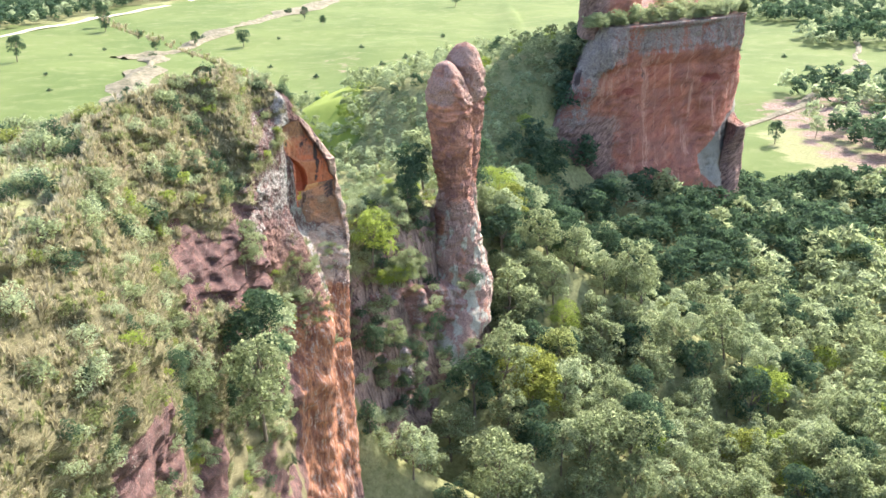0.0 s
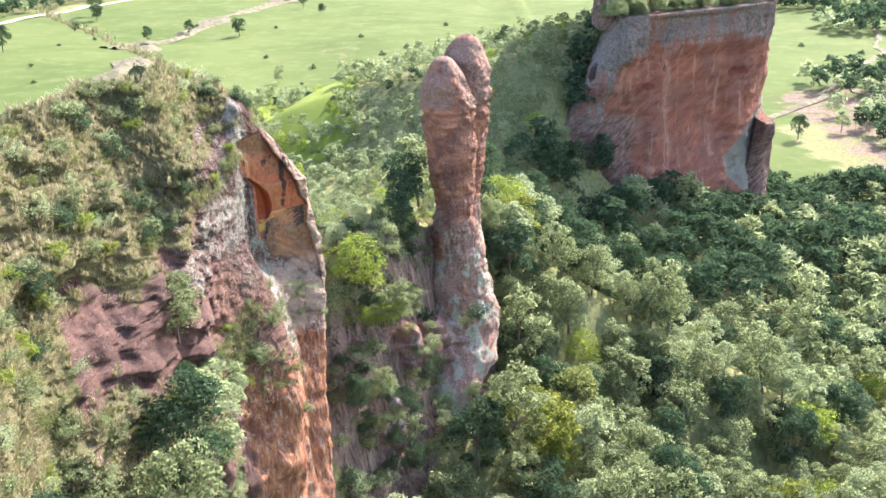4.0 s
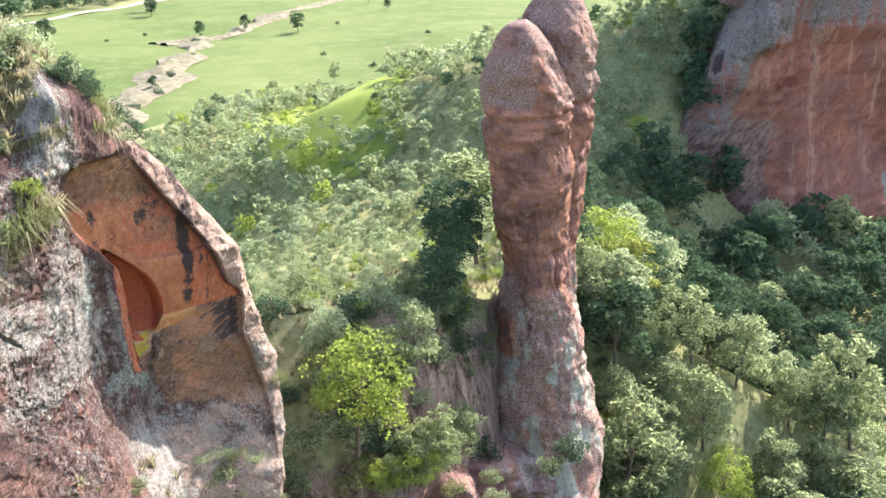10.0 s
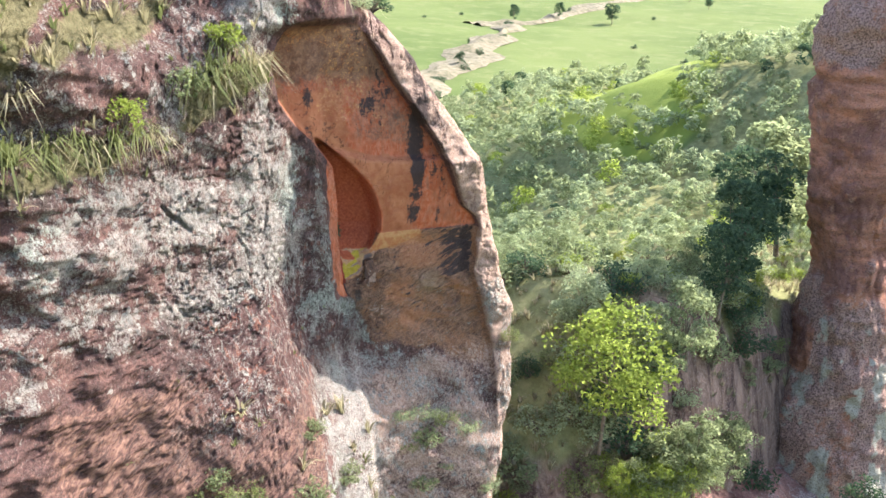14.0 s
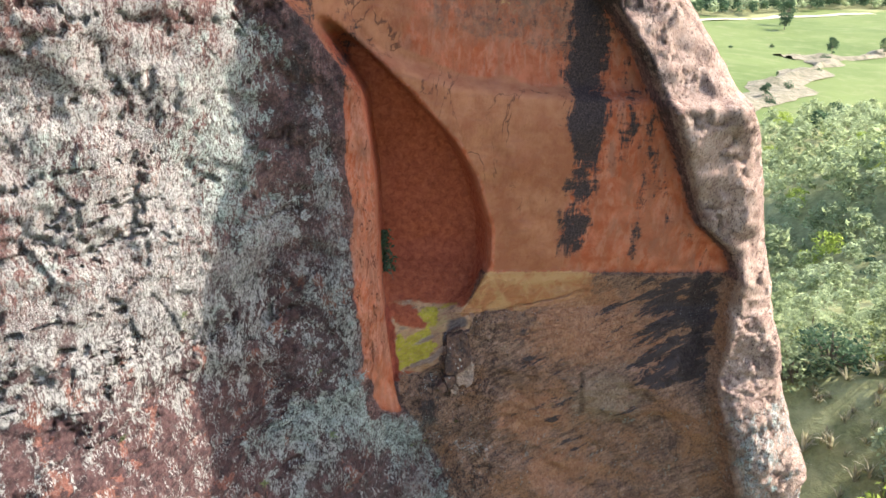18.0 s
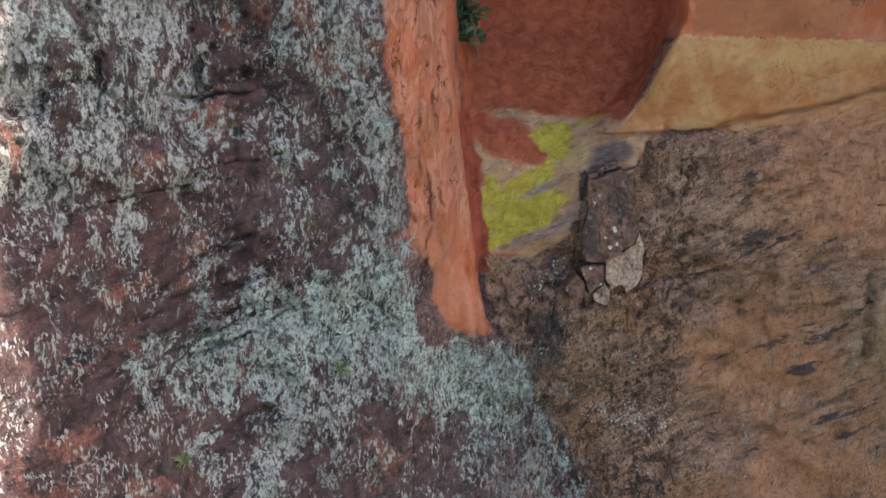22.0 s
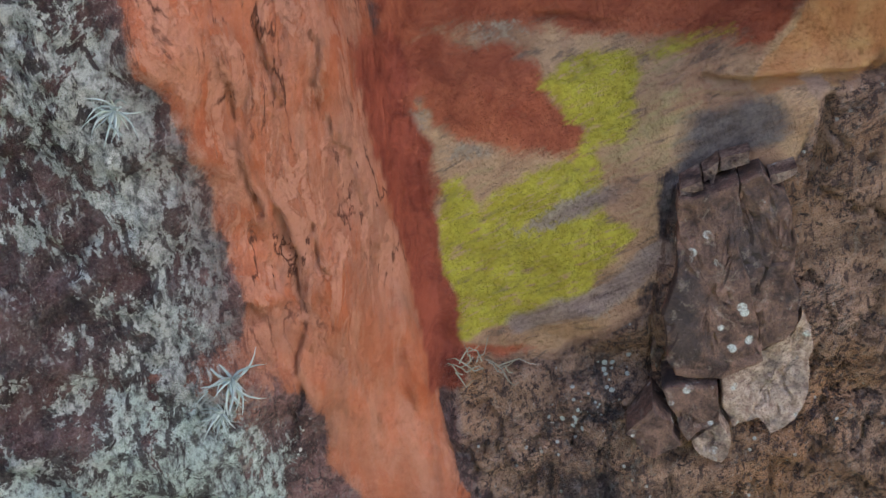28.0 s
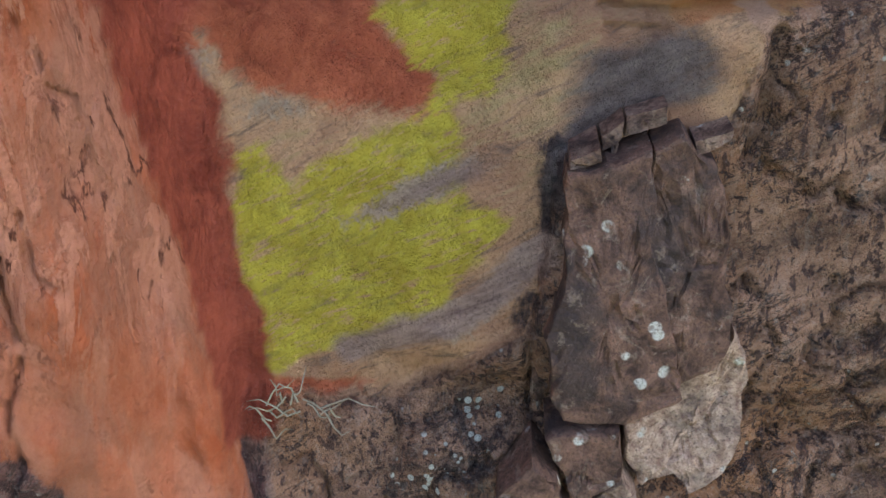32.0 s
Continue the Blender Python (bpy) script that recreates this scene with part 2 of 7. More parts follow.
def near_rock_mat():
    """The near wall: lichen-grey, red, orange, ochre and sulphur yellow fields, each from a mask on the mesh."""
    k = Mat("cave_sandstone", 0.95, 0.1)
    n1 = k.noise(0.9, 5, 0.62, 0.4)
    n3 = k.noise(3.2, 6, 0.65, 0.5)
    n8 = k.noise(9, 6, 0.68, 0.6)
    n30 = k.noise(32, 5, 0.7, 0.4)
    n90 = k.noise(110, 4, 0.72)
    fleck = k.noise(9.5, 8, 0.74, 0.2, k.stretch(1.7, 1.7, 0.60))
    patch = k.noise(2.4, 6, 0.68, 0.7)

    wall_co = k.attr("wall", "Vector")
    slant = k.t.nodes.new("ShaderNodeMapping")
    k.t.links.new(wall_co, slant.inputs["Vector"])
    slant.vector_type = "TEXTURE"
    slant.inputs["Rotation"].default_value = (0, radians(-27), 0)
    slant.inputs["Scale"].default_value = (2.0, 1.0, 0.42)
    diag = k.noise(5.0, 6, 0.68, 0.5, slant.outputs[0])
    lay = k.noise(4.0, 6, 0.64, 0.7, slant.outputs[0])
    orange, cavity, ochre = k.split(k.attr("zone"))
    yellow, black, lichen = k.split(k.attr("zone_b"))
    smoothed, brown, pale = k.split(k.attr("zone_c"))
    tan, redp, _ = k.split(k.attr("zone_d"))
    mint_, dotted_, sandy_ = k.split(k.attr("zone_g"))
    rib_, olive_, grey_ = k.split(k.attr("zone_f"))
    # weathered ground tone: purple brown to red
    col = k.mix(k.ramp(n8, (0.34, 0.0), (0.66, 1.0)), (0.036, 0.022, 0.025), (0.20, 0.105, 0.098))
    col = k.mix(k.ramp(n1, (0.46, 0.0), (0.58, 0.8)), col, k.mix(k.ramp(n8, (0.36, 0.0), (0.64, 1.0)), (0.15, 0.070, 0.064), (0.30, 0.165, 0.138)))
    col = k.mix(k.ramp(lay, (0.56, 0.0), (0.66, 0.5)), col, (0.36, 0.22, 0.185))
    col = k.mix(k.edge(brown, k.mix(0.5, n3, n8), 0.28, 0.80, 1.8), col, k.mix(k.ramp(k.mix(0.6, diag, n8), (0.40, 0.0), (0.60, 1.0)), (0.20, 0.105, 0.07), (0.47, 0.265, 0.175)))
    col = k.mix(k.math("MULTIPLY", brown, k.ramp(lay, (0.50, 0.0), (0.60, 0.8))), col, k.mix(n8, (0.40, 0.22, 0.15), (0.58, 0.335, 0.225)))
    col = k.mix(k.math("MULTIPLY", brown, k.ramp(lay, (0.38, 0.55), (0.46, 0.0))), col, (0.135, 0.088, 0.068))
    col = k.mix(k.math("MULTIPLY", brown, k.ramp(k.noise(20, 6, 0.75, 0.5), (0.54, 0.0), (0.63, 0.3))), col, (0.42, 0.275, 0.19))
    col = k.mix(k.math("MULTIPLY", brown, k.ramp(k.noise(24, 6, 0.75, 0.6, slant.outputs[0]), (0.36, 0.4), (0.42, 0.0))), col, (0.09, 0.055, 0.042))
    col = k.mix(k.math("MULTIPLY", k.edge(brown, patch, 0.55, 0.95), k.ramp(n1, (0.48, 0.0), (0.58, 0.8))), col, (0.43, 0.205, 0.105))
    seam = k.ramp(k.math("ABSOLUTE", k.math("SUBTRACT", k.noise(3.4, 7, 0.68, 0.4, slant.outputs[0]), 0.5)), (0.0, 0.95), (0.008, 0.6), (0.016, 0.0))
    seam = k.math("MULTIPLY", seam, k.math("MULTIPLY", brown, k.ramp(n3, (0.44, 0.0), (0.52, 1.0))))
    col = k.mix(seam, col, (0.05, 0.032, 0.027))
    # lichen crusts, pale grey green, in upright flecks
    crust = k.noise(7.5, 8, 0.76, 0.9)
    spread_ = k.math("MULTIPLY", k.math("SUBTRACT", k.mix(0.45, fleck, crust), 0.5), 2.4)
    cover_ = k.math("ADD", k.math("ADD", spread_, 0.5), k.math("MULTIPLY", k.math("SUBTRACT", lichen, 0.5), 0.55))
    lm = k.ramp(cover_, (0.47, 0.0), (0.53, 0.95))
    lcol = k.mix(k.ramp(n30, (0.36, 0.0), (0.62, 1.0)), (0.24, 0.185, 0.17), (0.55, 0.485, 0.445))
    lcol = k.mix(k.ramp(n3, (0.46, 0.0), (0.56, 0.8)), lcol, k.mix(n30, (0.33, 0.285, 0.26), (0.62, 0.575, 0.53)))
    lcol = k.mix(k.ramp(patch, (0.56, 0.0), (0.60, 0.7)), lcol, (0.36, 0.185, 0.14))
    mint = k.edge(mint_, patch, 0.42, 0.62)
    lcol = k.mix(mint, lcol, k.mix(k.ramp(n30, (0.36, 0.0), (0.62, 1.0)), (0.25, 0.265, 0.23), (0.66, 0.70, 0.635)))
    col = k.mix(lm, col, lcol)
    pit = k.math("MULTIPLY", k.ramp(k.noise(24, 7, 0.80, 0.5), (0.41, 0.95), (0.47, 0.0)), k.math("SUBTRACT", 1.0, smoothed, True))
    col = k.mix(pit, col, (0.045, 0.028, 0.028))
    col = k.mix(k.edge(pale, k.mix(0.5, n1, n8), 0.36, 0.80, 2.2), col, k.mix(k.ramp(n8, (0.35, 0.0), (0.65, 1.0)), (0.36, 0.20, 0.15), (0.66, 0.50, 0.42)))
    col = k.mix(k.edge(redp, k.mix(0.5, n3, n8), 0.40, 0.60, 2.0), col, k.mix(k.ramp(n8, (0.36, 0.0), (0.64, 1.0)), (0.28, 0.095, 0.058), (0.47, 0.20, 0.135)))
    hood_, low_, rim_ = k.split(k.attr("zone_h"))
    col = k.mix(k.math("MULTIPLY", k.edge(rim_, n8, 0.4, 0.6), k.ramp(n8, (0.38, 0.9), (0.62, 0.35))), col, k.mix(k.ramp(n3, (0.38, 0.0), (0.62, 1.0)), (0.31, 0.19, 0.148), (0.54, 0.385, 0.305)))
    fall = k.noise(1.1, 7, 0.7, 0.5, k.stretch(1, 1, 0.16))
    fall2 = k.noise(2.3, 7, 0.72, 0.5, k.stretch(1, 1, 0.22))
    lowc = k.mix(k.ramp(fall, (0.40, 0.0), (0.58, 1.0)), (0.25, 0.095, 0.062), (0.52, 0.215, 0.105))
    lowc = k.mix(k.ramp(fall2, (0.53, 0.0), (0.60, 0.85)), lowc, k.mix(n8, (0.42, 0.29, 0.235), (0.64, 0.52, 0.45)))
    lowc = k.mix(k.ramp(fall2, (0.37, 0.8), (0.45, 0.0)), lowc, (0.105, 0.062, 0.058))
    col = k.mix(k.edge(low_, k.mix(0.5, n1, fall), 0.35, 0.65), col, lowc)
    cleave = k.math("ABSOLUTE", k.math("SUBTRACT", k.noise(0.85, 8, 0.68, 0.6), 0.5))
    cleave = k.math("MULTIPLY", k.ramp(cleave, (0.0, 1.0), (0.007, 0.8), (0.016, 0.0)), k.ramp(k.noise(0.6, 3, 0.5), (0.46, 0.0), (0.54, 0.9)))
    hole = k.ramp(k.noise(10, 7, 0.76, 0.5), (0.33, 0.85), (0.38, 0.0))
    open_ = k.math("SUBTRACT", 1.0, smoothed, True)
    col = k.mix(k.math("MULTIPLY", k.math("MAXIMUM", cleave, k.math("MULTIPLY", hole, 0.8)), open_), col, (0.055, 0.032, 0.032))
    # clean faces
    om = k.edge(orange, n8, 0.36, 0.62)
    peach_, ink_, buff_ = k.split(k.attr("zone_j"))
    upright = k.stretch(1, 1, 0.30)
    ocol = k.mix(k.ramp(n3, (0.40, 0.0), (0.60, 1.0)), (0.40, 0.098, 0.040), (0.52, 0.165, 0.090))
    ocol = k.mix(k.ramp(k.noise(7, 5, 0.65, 0.5, upright), (0.50, 0.0), (0.62, 0.65)), ocol, (0.53, 0.225, 0.145))
    ocol = k.mix(k.ramp(k.noise(4, 5, 0.65, 0.5, upright), (0.55, 0.0), (0.66, 0.6)), ocol, (0.27, 0.125, 0.085))
    ocol = k.mix(k.math("MULTIPLY", rib_, k.ramp(k.noise(3.2, 6, 0.7, 0.5, upright), (0.48, 0.0), (0.60, 0.45))), ocol, (0.34, 0.16, 0.11))
    flake = k.math("MULTIPLY", k.ramp(k.noise(10, 6, 0.68, 0.8, upright), (0.53, 0.0), (0.545, 0.75)), rib_)
    ocol = k.mix(flake, ocol, k.mix(n30, (0.47, 0.175, 0.105), (0.58, 0.26, 0.175)))
    ocol = k.mix(k.ramp(n30, (0.32, 0.4), (0.46, 0.0)), ocol, (0.25, 0.08, 0.045))
    bark = k.noise(5.5, 5, 0.6, 0.6, upright)
    split_ = k.ramp(k.math("ABSOLUTE", k.math("SUBTRACT", bark, 0.5)), (0.0, 1.0), (0.010, 0.8), (0.022, 0.0))
    split_ = k.math("MULTIPLY", split_, k.ramp(n3, (0.48, 0.0), (0.56, 1.0)))
    hood = k.math("SUBTRACT", 1.0, rib_, True)
    ocol = k.mix(k.math("MULTIPLY", hood, k.ramp(k.noise(1.3, 6, 0.68, 0.6, k.stretch(1.4, 1.4, 0.6)), (0.44, 0.0), (0.62, 0.6))), ocol, (0.31, 0.125, 0.072))
    ocol = k.mix(k.math("MULTIPLY", split_, rib_), ocol, (0.10, 0.032, 0.02))
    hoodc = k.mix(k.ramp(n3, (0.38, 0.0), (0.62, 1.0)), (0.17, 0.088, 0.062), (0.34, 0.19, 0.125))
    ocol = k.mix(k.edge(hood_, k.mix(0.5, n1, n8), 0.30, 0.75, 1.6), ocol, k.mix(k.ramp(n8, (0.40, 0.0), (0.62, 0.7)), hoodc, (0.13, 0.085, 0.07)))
    buffc = k.mix(k.ramp(k.mix(0.5, n1, n3), (0.42, 0.0), (0.58, 1.0)), (0.34, 0.122, 0.064), (0.44, 0.185, 0.098))
    buffc = k.mix(k.ramp(k.noise(3.0, 6, 0.7, 0.5, k.stretch(0.7, 0.7, 2.6)), (0.55, 0.0), (0.66, 0.5)), buffc, (0.33, 0.135, 0.085))
    chink = k.math("ABSOLUTE", k.math("SUBTRACT", k.noise(0.75, 5, 0.55, 0.8, k.stretch(1.5, 1.5, 0.7)), 0.5))
    chink = k.math("MULTIPLY", k.ramp(chink, (0.0, 0.9), (0.005, 0.6), (0.010, 0.0)), k.ramp(n1, (0.46, 0.0), (0.54, 1.0)))
    ocol = k.mix(k.edge(buff_, k.mix(0.5, n3, n8), 0.36, 0.66), ocol, k.mix(chink, buffc, (0.11, 0.05, 0.035)))
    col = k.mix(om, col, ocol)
    brush = k.noise(9, 6, 0.72, 0.35, slant.outputs[0])
    hair = k.noise(26, 5, 0.72, 0.3, slant.outputs[0])
    tcol = k.mix(k.ramp(patch, (0.40, 0.0), (0.60, 1.0)), (0.39, 0.205, 0.122), (0.58, 0.345, 0.20))
    tcol = k.mix(k.ramp(brush, (0.50, 0.0), (0.60, 0.6)), tcol, (0.46, 0.27, 0.165))
    tcol = k.mix(k.ramp(brush, (0.36, 0.7), (0.46, 0.0)), tcol, (0.15, 0.105, 0.085))
    tcol = k.mix(k.edge(olive_, brush, 0.30, 0.80, 1.5), tcol, k.mix(k.ramp(k.mix(0.3, n8, n30), (0.35, 0.0), (0.65, 1.0)), (0.34, 0.235, 0.11), (0.47, 0.35, 0.17)))
    col = k.mix(k.edge(tan, n8, 0.36, 0.62), col, tcol)
    cm = k.edge(cavity, k.mix(0.5, n8, brush), 0.26, 0.84, 2.4)
    col = k.mix(cm, col, k.mix(k.ramp(n8, (0.36, 0.0), (0.64, 1.0)), (0.27, 0.062, 0.034), (0.46, 0.130, 0.066)))
    hm = k.edge(ochre, n8, 0.42, 0.60)
    col = k.mix(hm, col, k.mix(k.ramp(n3, (0.40, 0.0), (0.60, 1.0)), (0.47, 0.19, 0.085), (0.56, 0.315, 0.150)))
    turf_, stroke_, warm_ = k.split(k.attr("zone_e"))
    col = k.mix(k.edge(warm_, k.mix(0.5, n3, diag), 0.36, 0.86, 2.8), col, k.mix(k.ramp(n8, (0.36, 0.0), (0.64, 1.0)), (0.39, 0.165, 0.088), (0.55, 0.28, 0.165)))
    col = k.mix(k.edge(sandy_, k.mix(0.5, n3, diag), 0.36, 0.90, 2.8), col, k.mix(k.ramp(k.mix(0.5, n30, hair), (0.38, 0.0), (0.60, 1.0)), (0.24, 0.145, 0.095), (0.46, 0.31, 0.21)))
    col = k.mix(k.edge(stroke_, k.mix(0.18, k.noise(2.4, 6, 0.7, 0.3, slant.outputs[0]), hair), 0.46, 0.56, 1.8), col, k.mix(n30, (0.045, 0.034, 0.036), (0.12, 0.085, 0.08)))
    bm_ = k.edge(black, k.mix(0.35, k.noise(3.2, 6, 0.74, 0.5, k.stretch(2.2, 2.2, 0.8)), k.noise(2.2, 5, 0.7, 0.3, k.stretch(0.9, 0.9, 4.0))), 0.44, 0.70, 2.0)
    col = k.mix(bm_, col, k.mix(k.ramp(n30, (0.4, 0.0), (0.65, 1.0)), (0.034, 0.025, 0.026), (0.105, 0.070, 0.064)))
    ym = k.edge(yellow, k.mix(0.25, brush, n30), 0.30, 0.82, 2.2)
    ym = k.math("MULTIPLY", ym, k.ramp(hair, (0.36, 0.12), (0.46, 1.0)))
    ycol = k.mix(k.ramp(n8, (0.36, 0.0), (0.62, 1.0)), (0.36, 0.27, 0.034), (0.51, 0.41, 0.055))
    ycol = k.mix(k.ramp(n30, (0.52, 0.0), (0.64, 0.15)), ycol, (0.56, 0.51, 0.14))
    ycol = k.mix(k.ramp(brush, (0.36, 0.6), (0.46, 0.0)), ycol, (0.27, 0.22, 0.05))
    col = k.mix(ym, col, ycol)
    gm = k.edge(grey_, k.mix(0.6, brush, n30), 0.34, 0.80, 2.2)
    col = k.mix(gm, col, k.mix(k.ramp(n30, (0.36, 0.0), (0.62, 1.0)), (0.235, 0.155, 0.115), (0.42, 0.305, 0.225)))
    # crusts of lichen
    warp = k.t.nodes.new("ShaderNodeVectorMath")
    warp.operation = "MULTIPLY_ADD"
    wn = k.t.nodes.new("ShaderNodeTexNoise")
    k.t.links.new(k.co, wn.inputs["Vector"])
    wn.inputs["Scale"].default_value, wn.inputs["Detail"].default_value, wn.inputs["Roughness"].default_value = 14, 5, 0.7
    k.t.links.new(wn.outputs["Color"], warp.inputs[0])
    warp.inputs[1].default_value = (0.11, 0.11, 0.11)
    k.t.links.new(k.co, warp.inputs[2])
    crust_h = None
    for scale_, lo_, gain_ in ((5.2, 0.50, 1.0), (13.0, 0.44, 0.9)):
        tall = k.t.nodes.new("ShaderNodeMapping")
        k.t.links.new(warp.outputs[0], tall.inputs["Vector"])
        tall.inputs["Scale"].default_value = (1, 1, 0.85 if scale_ < 10 else 0.42)
        dist_ = k.voronoi(scale_, "F1", tall.outputs[0])
        cell = k.split(k.voronoi(scale_, "F1", tall.outputs[0], "Color"))
        grown = k.math("ADD", k.math("MULTIPLY", k.math("SUBTRACT", lichen, 0.57), 1.2), k.math("MULTIPLY", k.math("SUBTRACT", patch, 0.5), 2.0))
        has = k.ramp(k.math("ADD", k.math("SUBTRACT", grown, cell[0]), 0.5 + 0.5 * (lo_ - 0.5)), (0.08, 0.0), (0.12, 1.0))
        disc = k.math("MULTIPLY", k.ramp(dist_, (0.50, 1.0), (0.56, 0.0)), k.math("MULTIPLY", has, k.math("SUBTRACT", 1.0, smoothed, True)))
        ring_ = k.ramp(dist_, (0.30, 0.0), (0.46, 1.0))
        tone = k.mix(k.ramp(cell[1], (0.2, 0.0), (0.8, 1.0)), (0.30, 0.27, 0.26), k.mix(mint, (0.52, 0.47, 0.43), (0.46, 0.53, 0.47)))
        tone = k.mix(k.math("MULTIPLY", ring_, 0.65), tone, (0.60, 0.61, 0.555))
        tone = k.mix(k.ramp(n30, (0.42, 0.8), (0.52, 0.0)), tone, (0.085, 0.065, 0.068))
        col = k.mix(k.math("MULTIPLY", disc, gain_), col, tone)
        crust_h = disc if crust_h is None else k.math("MAXIMUM", crust_h, disc)
    drip = k.noise(34, 4, 0.66, 0.4, k.stretch(1, 1, 0.42))
    crusty = k.math("MULTIPLY", k.math("SUBTRACT", 1.0, smoothed, True), k.ramp(lichen, (0.28, 0.15), (0.52, 1.0)))
    col = k.mix(k.math("MULTIPLY", crusty, k.ramp(drip, (0.56, 0.0), (0.60, 0.75))), col, k.mix(mint, (0.52, 0.48, 0.46), (0.53, 0.58, 0.53)))
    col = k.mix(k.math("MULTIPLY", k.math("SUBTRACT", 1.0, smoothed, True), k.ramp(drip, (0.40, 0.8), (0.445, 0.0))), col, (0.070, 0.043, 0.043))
    # small pale lichen dots and dark pits
    dots = k.ramp(k.voronoi(17, "F1"), (0.0, 1.0), (0.12, 1.0), (0.17, 0.0))
    dots = k.math("MULTIPLY", dots, k.math("MULTIPLY", k.ramp(n3, (0.53, 0.0), (0.58, 1.0)), k.math("SUBTRACT", 1.0, smoothed, True)))
    col = k.mix(dots, col, (0.55, 0.53, 0.48))
    spots_ = k.ramp(k.voronoi(26, "F1"), (0.0, 1.0), (0.27, 1.0), (0.33, 0.0))
    col = k.mix(k.math("MULTIPLY", spots_, k.edge(dotted_, n8, 0.45, 0.6, 2.0)), col, k.mix(n30, (0.40, 0.40, 0.36), (0.66, 0.66, 0.62)))
    groove_, smear_, beds_ = k.split(k.attr("zone_i"))
    col = k.mix(k.edge(smear_, k.mix(0.4, brush, n8), 0.30, 0.80, 1.6), col, k.mix(k.ramp(brush, (0.40, 0.0), (0.60, 1.0)), (0.20, 0.125, 0.110), (0.37, 0.25, 0.205)))
    col = k.mix(k.edge(groove_, k.mix(0.5, n8, n30), 0.25, 0.75), col, k.mix(k.ramp(n8, (0.36, 0.0), (0.64, 1.0)), (0.20, 0.042, 0.026), (0.36, 0.085, 0.05)))
    col = k.mix(k.math("MULTIPLY", k.edge(ink_, k.mix(0.4, brush, n8), 0.30, 0.85, 1.5), 0.92), col, k.mix(k.ramp(k.mix(0.4, brush, n30), (0.38, 0.0), (0.62, 1.0)), (0.040, 0.036, 0.042), (0.175, 0.14, 0.135)))
    col = k.mix(k.edge(peach_, n8, 0.4, 0.7), col, k.mix(n8, (0.44, 0.25, 0.17), (0.60, 0.38, 0.27)))
    bedc = k.mix(k.ramp(k.mix(0.35, lay, diag), (0.42, 0.0), (0.60, 1.0)), (0.105, 0.055, 0.052), (0.36, 0.205, 0.155))
    bedc = k.mix(k.ramp(k.noise(2.2, 7, 0.72, 0.4, slant.outputs[0]), (0.42, 0.9), (0.48, 0.0)), bedc, (0.062, 0.038, 0.038))
    col = k.mix(k.math("MULTIPLY", k.edge(beds_, k.mix(0.5, n1, lay), 0.35, 0.75, 1.5), 0.85), col, bedc)
    # ragged lichen colonies with bare purple rock between them
    patchy_, mound_, _ = k.split(k.attr("zone_k"))
    bare_ = k.mix(k.ramp(k.mix(0.5, n8, lay), (0.40, 0.0), (0.60, 1.0)), (0.036, 0.022, 0.025), (0.150, 0.078, 0.074))
    bare_ = k.mix(k.ramp(k.noise(1.6, 7, 0.66, 0.5), (0.575, 0.0), (0.59, 0.85)), bare_, k.mix(k.ramp(n30, (0.4, 0.0), (0.6, 1.0)), (0.15, 0.055, 0.042), (0.36, 0.150, 0.105)))
    lump = k.noise(2.6, 10, 0.78, 0.5, k.stretch(1.2, 1.2, 0.7))
    colony = k.math("ADD", lump, k.math("MULTIPLY", k.math("SUBTRACT", mound_, 0.5), 0.30))
    on_ = k.ramp(colony, (0.505, 0.0), (0.515, 1.0))
    felt = k.mix(k.ramp(k.mix(0.5, n30, drip), (0.42, 0.0), (0.54, 1.0)), (0.13, 0.12, 0.115), k.mix(mint, (0.56, 0.525, 0.49), (0.52, 0.56, 0.50)))
    felt = k.mix(k.ramp(colony, (0.505, 0.7), (0.545, 0.0)), felt, (0.60, 0.62, 0.56))
    felt = k.mix(k.ramp(k.noise(13, 7, 0.74, 0.6, k.stretch(1, 1, 0.6)), (0.455, 0.95), (0.475, 0.0)), felt, (0.050, 0.034, 0.036))
    bare_ = k.mix(k.math("MULTIPLY", k.ramp(drip, (0.535, 0.0), (0.555, 0.9)), k.ramp(n3, (0.48, 0.0), (0.56, 1.0))), bare_, (0.50, 0.49, 0.455))
    pw = k.math("MULTIPLY", k.ramp(patchy_, (0.0, 0.0), (1.0, 0.92)), open_)
    col = k.mix(pw, col, k.mix(on_, bare_, felt))
    colony_h = k.math("MULTIPLY", on_, pw)
    grit = k.math("SUBTRACT", 1.0, k.math("MULTIPLY", smoothed, 0.85), True)
    col = k.mix(k.math("MULTIPLY", grit, k.ramp(n90, (0.36, 0.5), (0.46, 0.0))), col, k.mix(0.7, col, (0.045, 0.028, 0.025)))
    col = k.mix(k.math("MULTIPLY", grit, k.ramp(n90, (0.56, 0.0), (0.70, 0.3))), col, (0.62, 0.52, 0.45))
    col = k.mix(k.edge(turf_, n3, 0.25, 0.55), col, k.mix(k.ramp(n8, (0.35, 0.0), (0.65, 1.0)), (0.095, 0.085, 0.045), (0.25, 0.22, 0.125)))
    k.base(col)
    rough = k.math("SUBTRACT", 1.0, k.math("MULTIPLY", smoothed, 0.65))
    h = k.math("ADD", k.math("MULTIPLY", fleck, rough), k.math("MULTIPLY", lm, 0.35))
    h = k.math("ADD", h, k.math("ADD", k.math("MULTIPLY", crust_h, 0.30), k.math("MULTIPLY", k.math("MULTIPLY", drip, crusty), 0.5)))
    h = k.math("ADD", h, k.math("MULTIPLY", colony_h, 0.6))
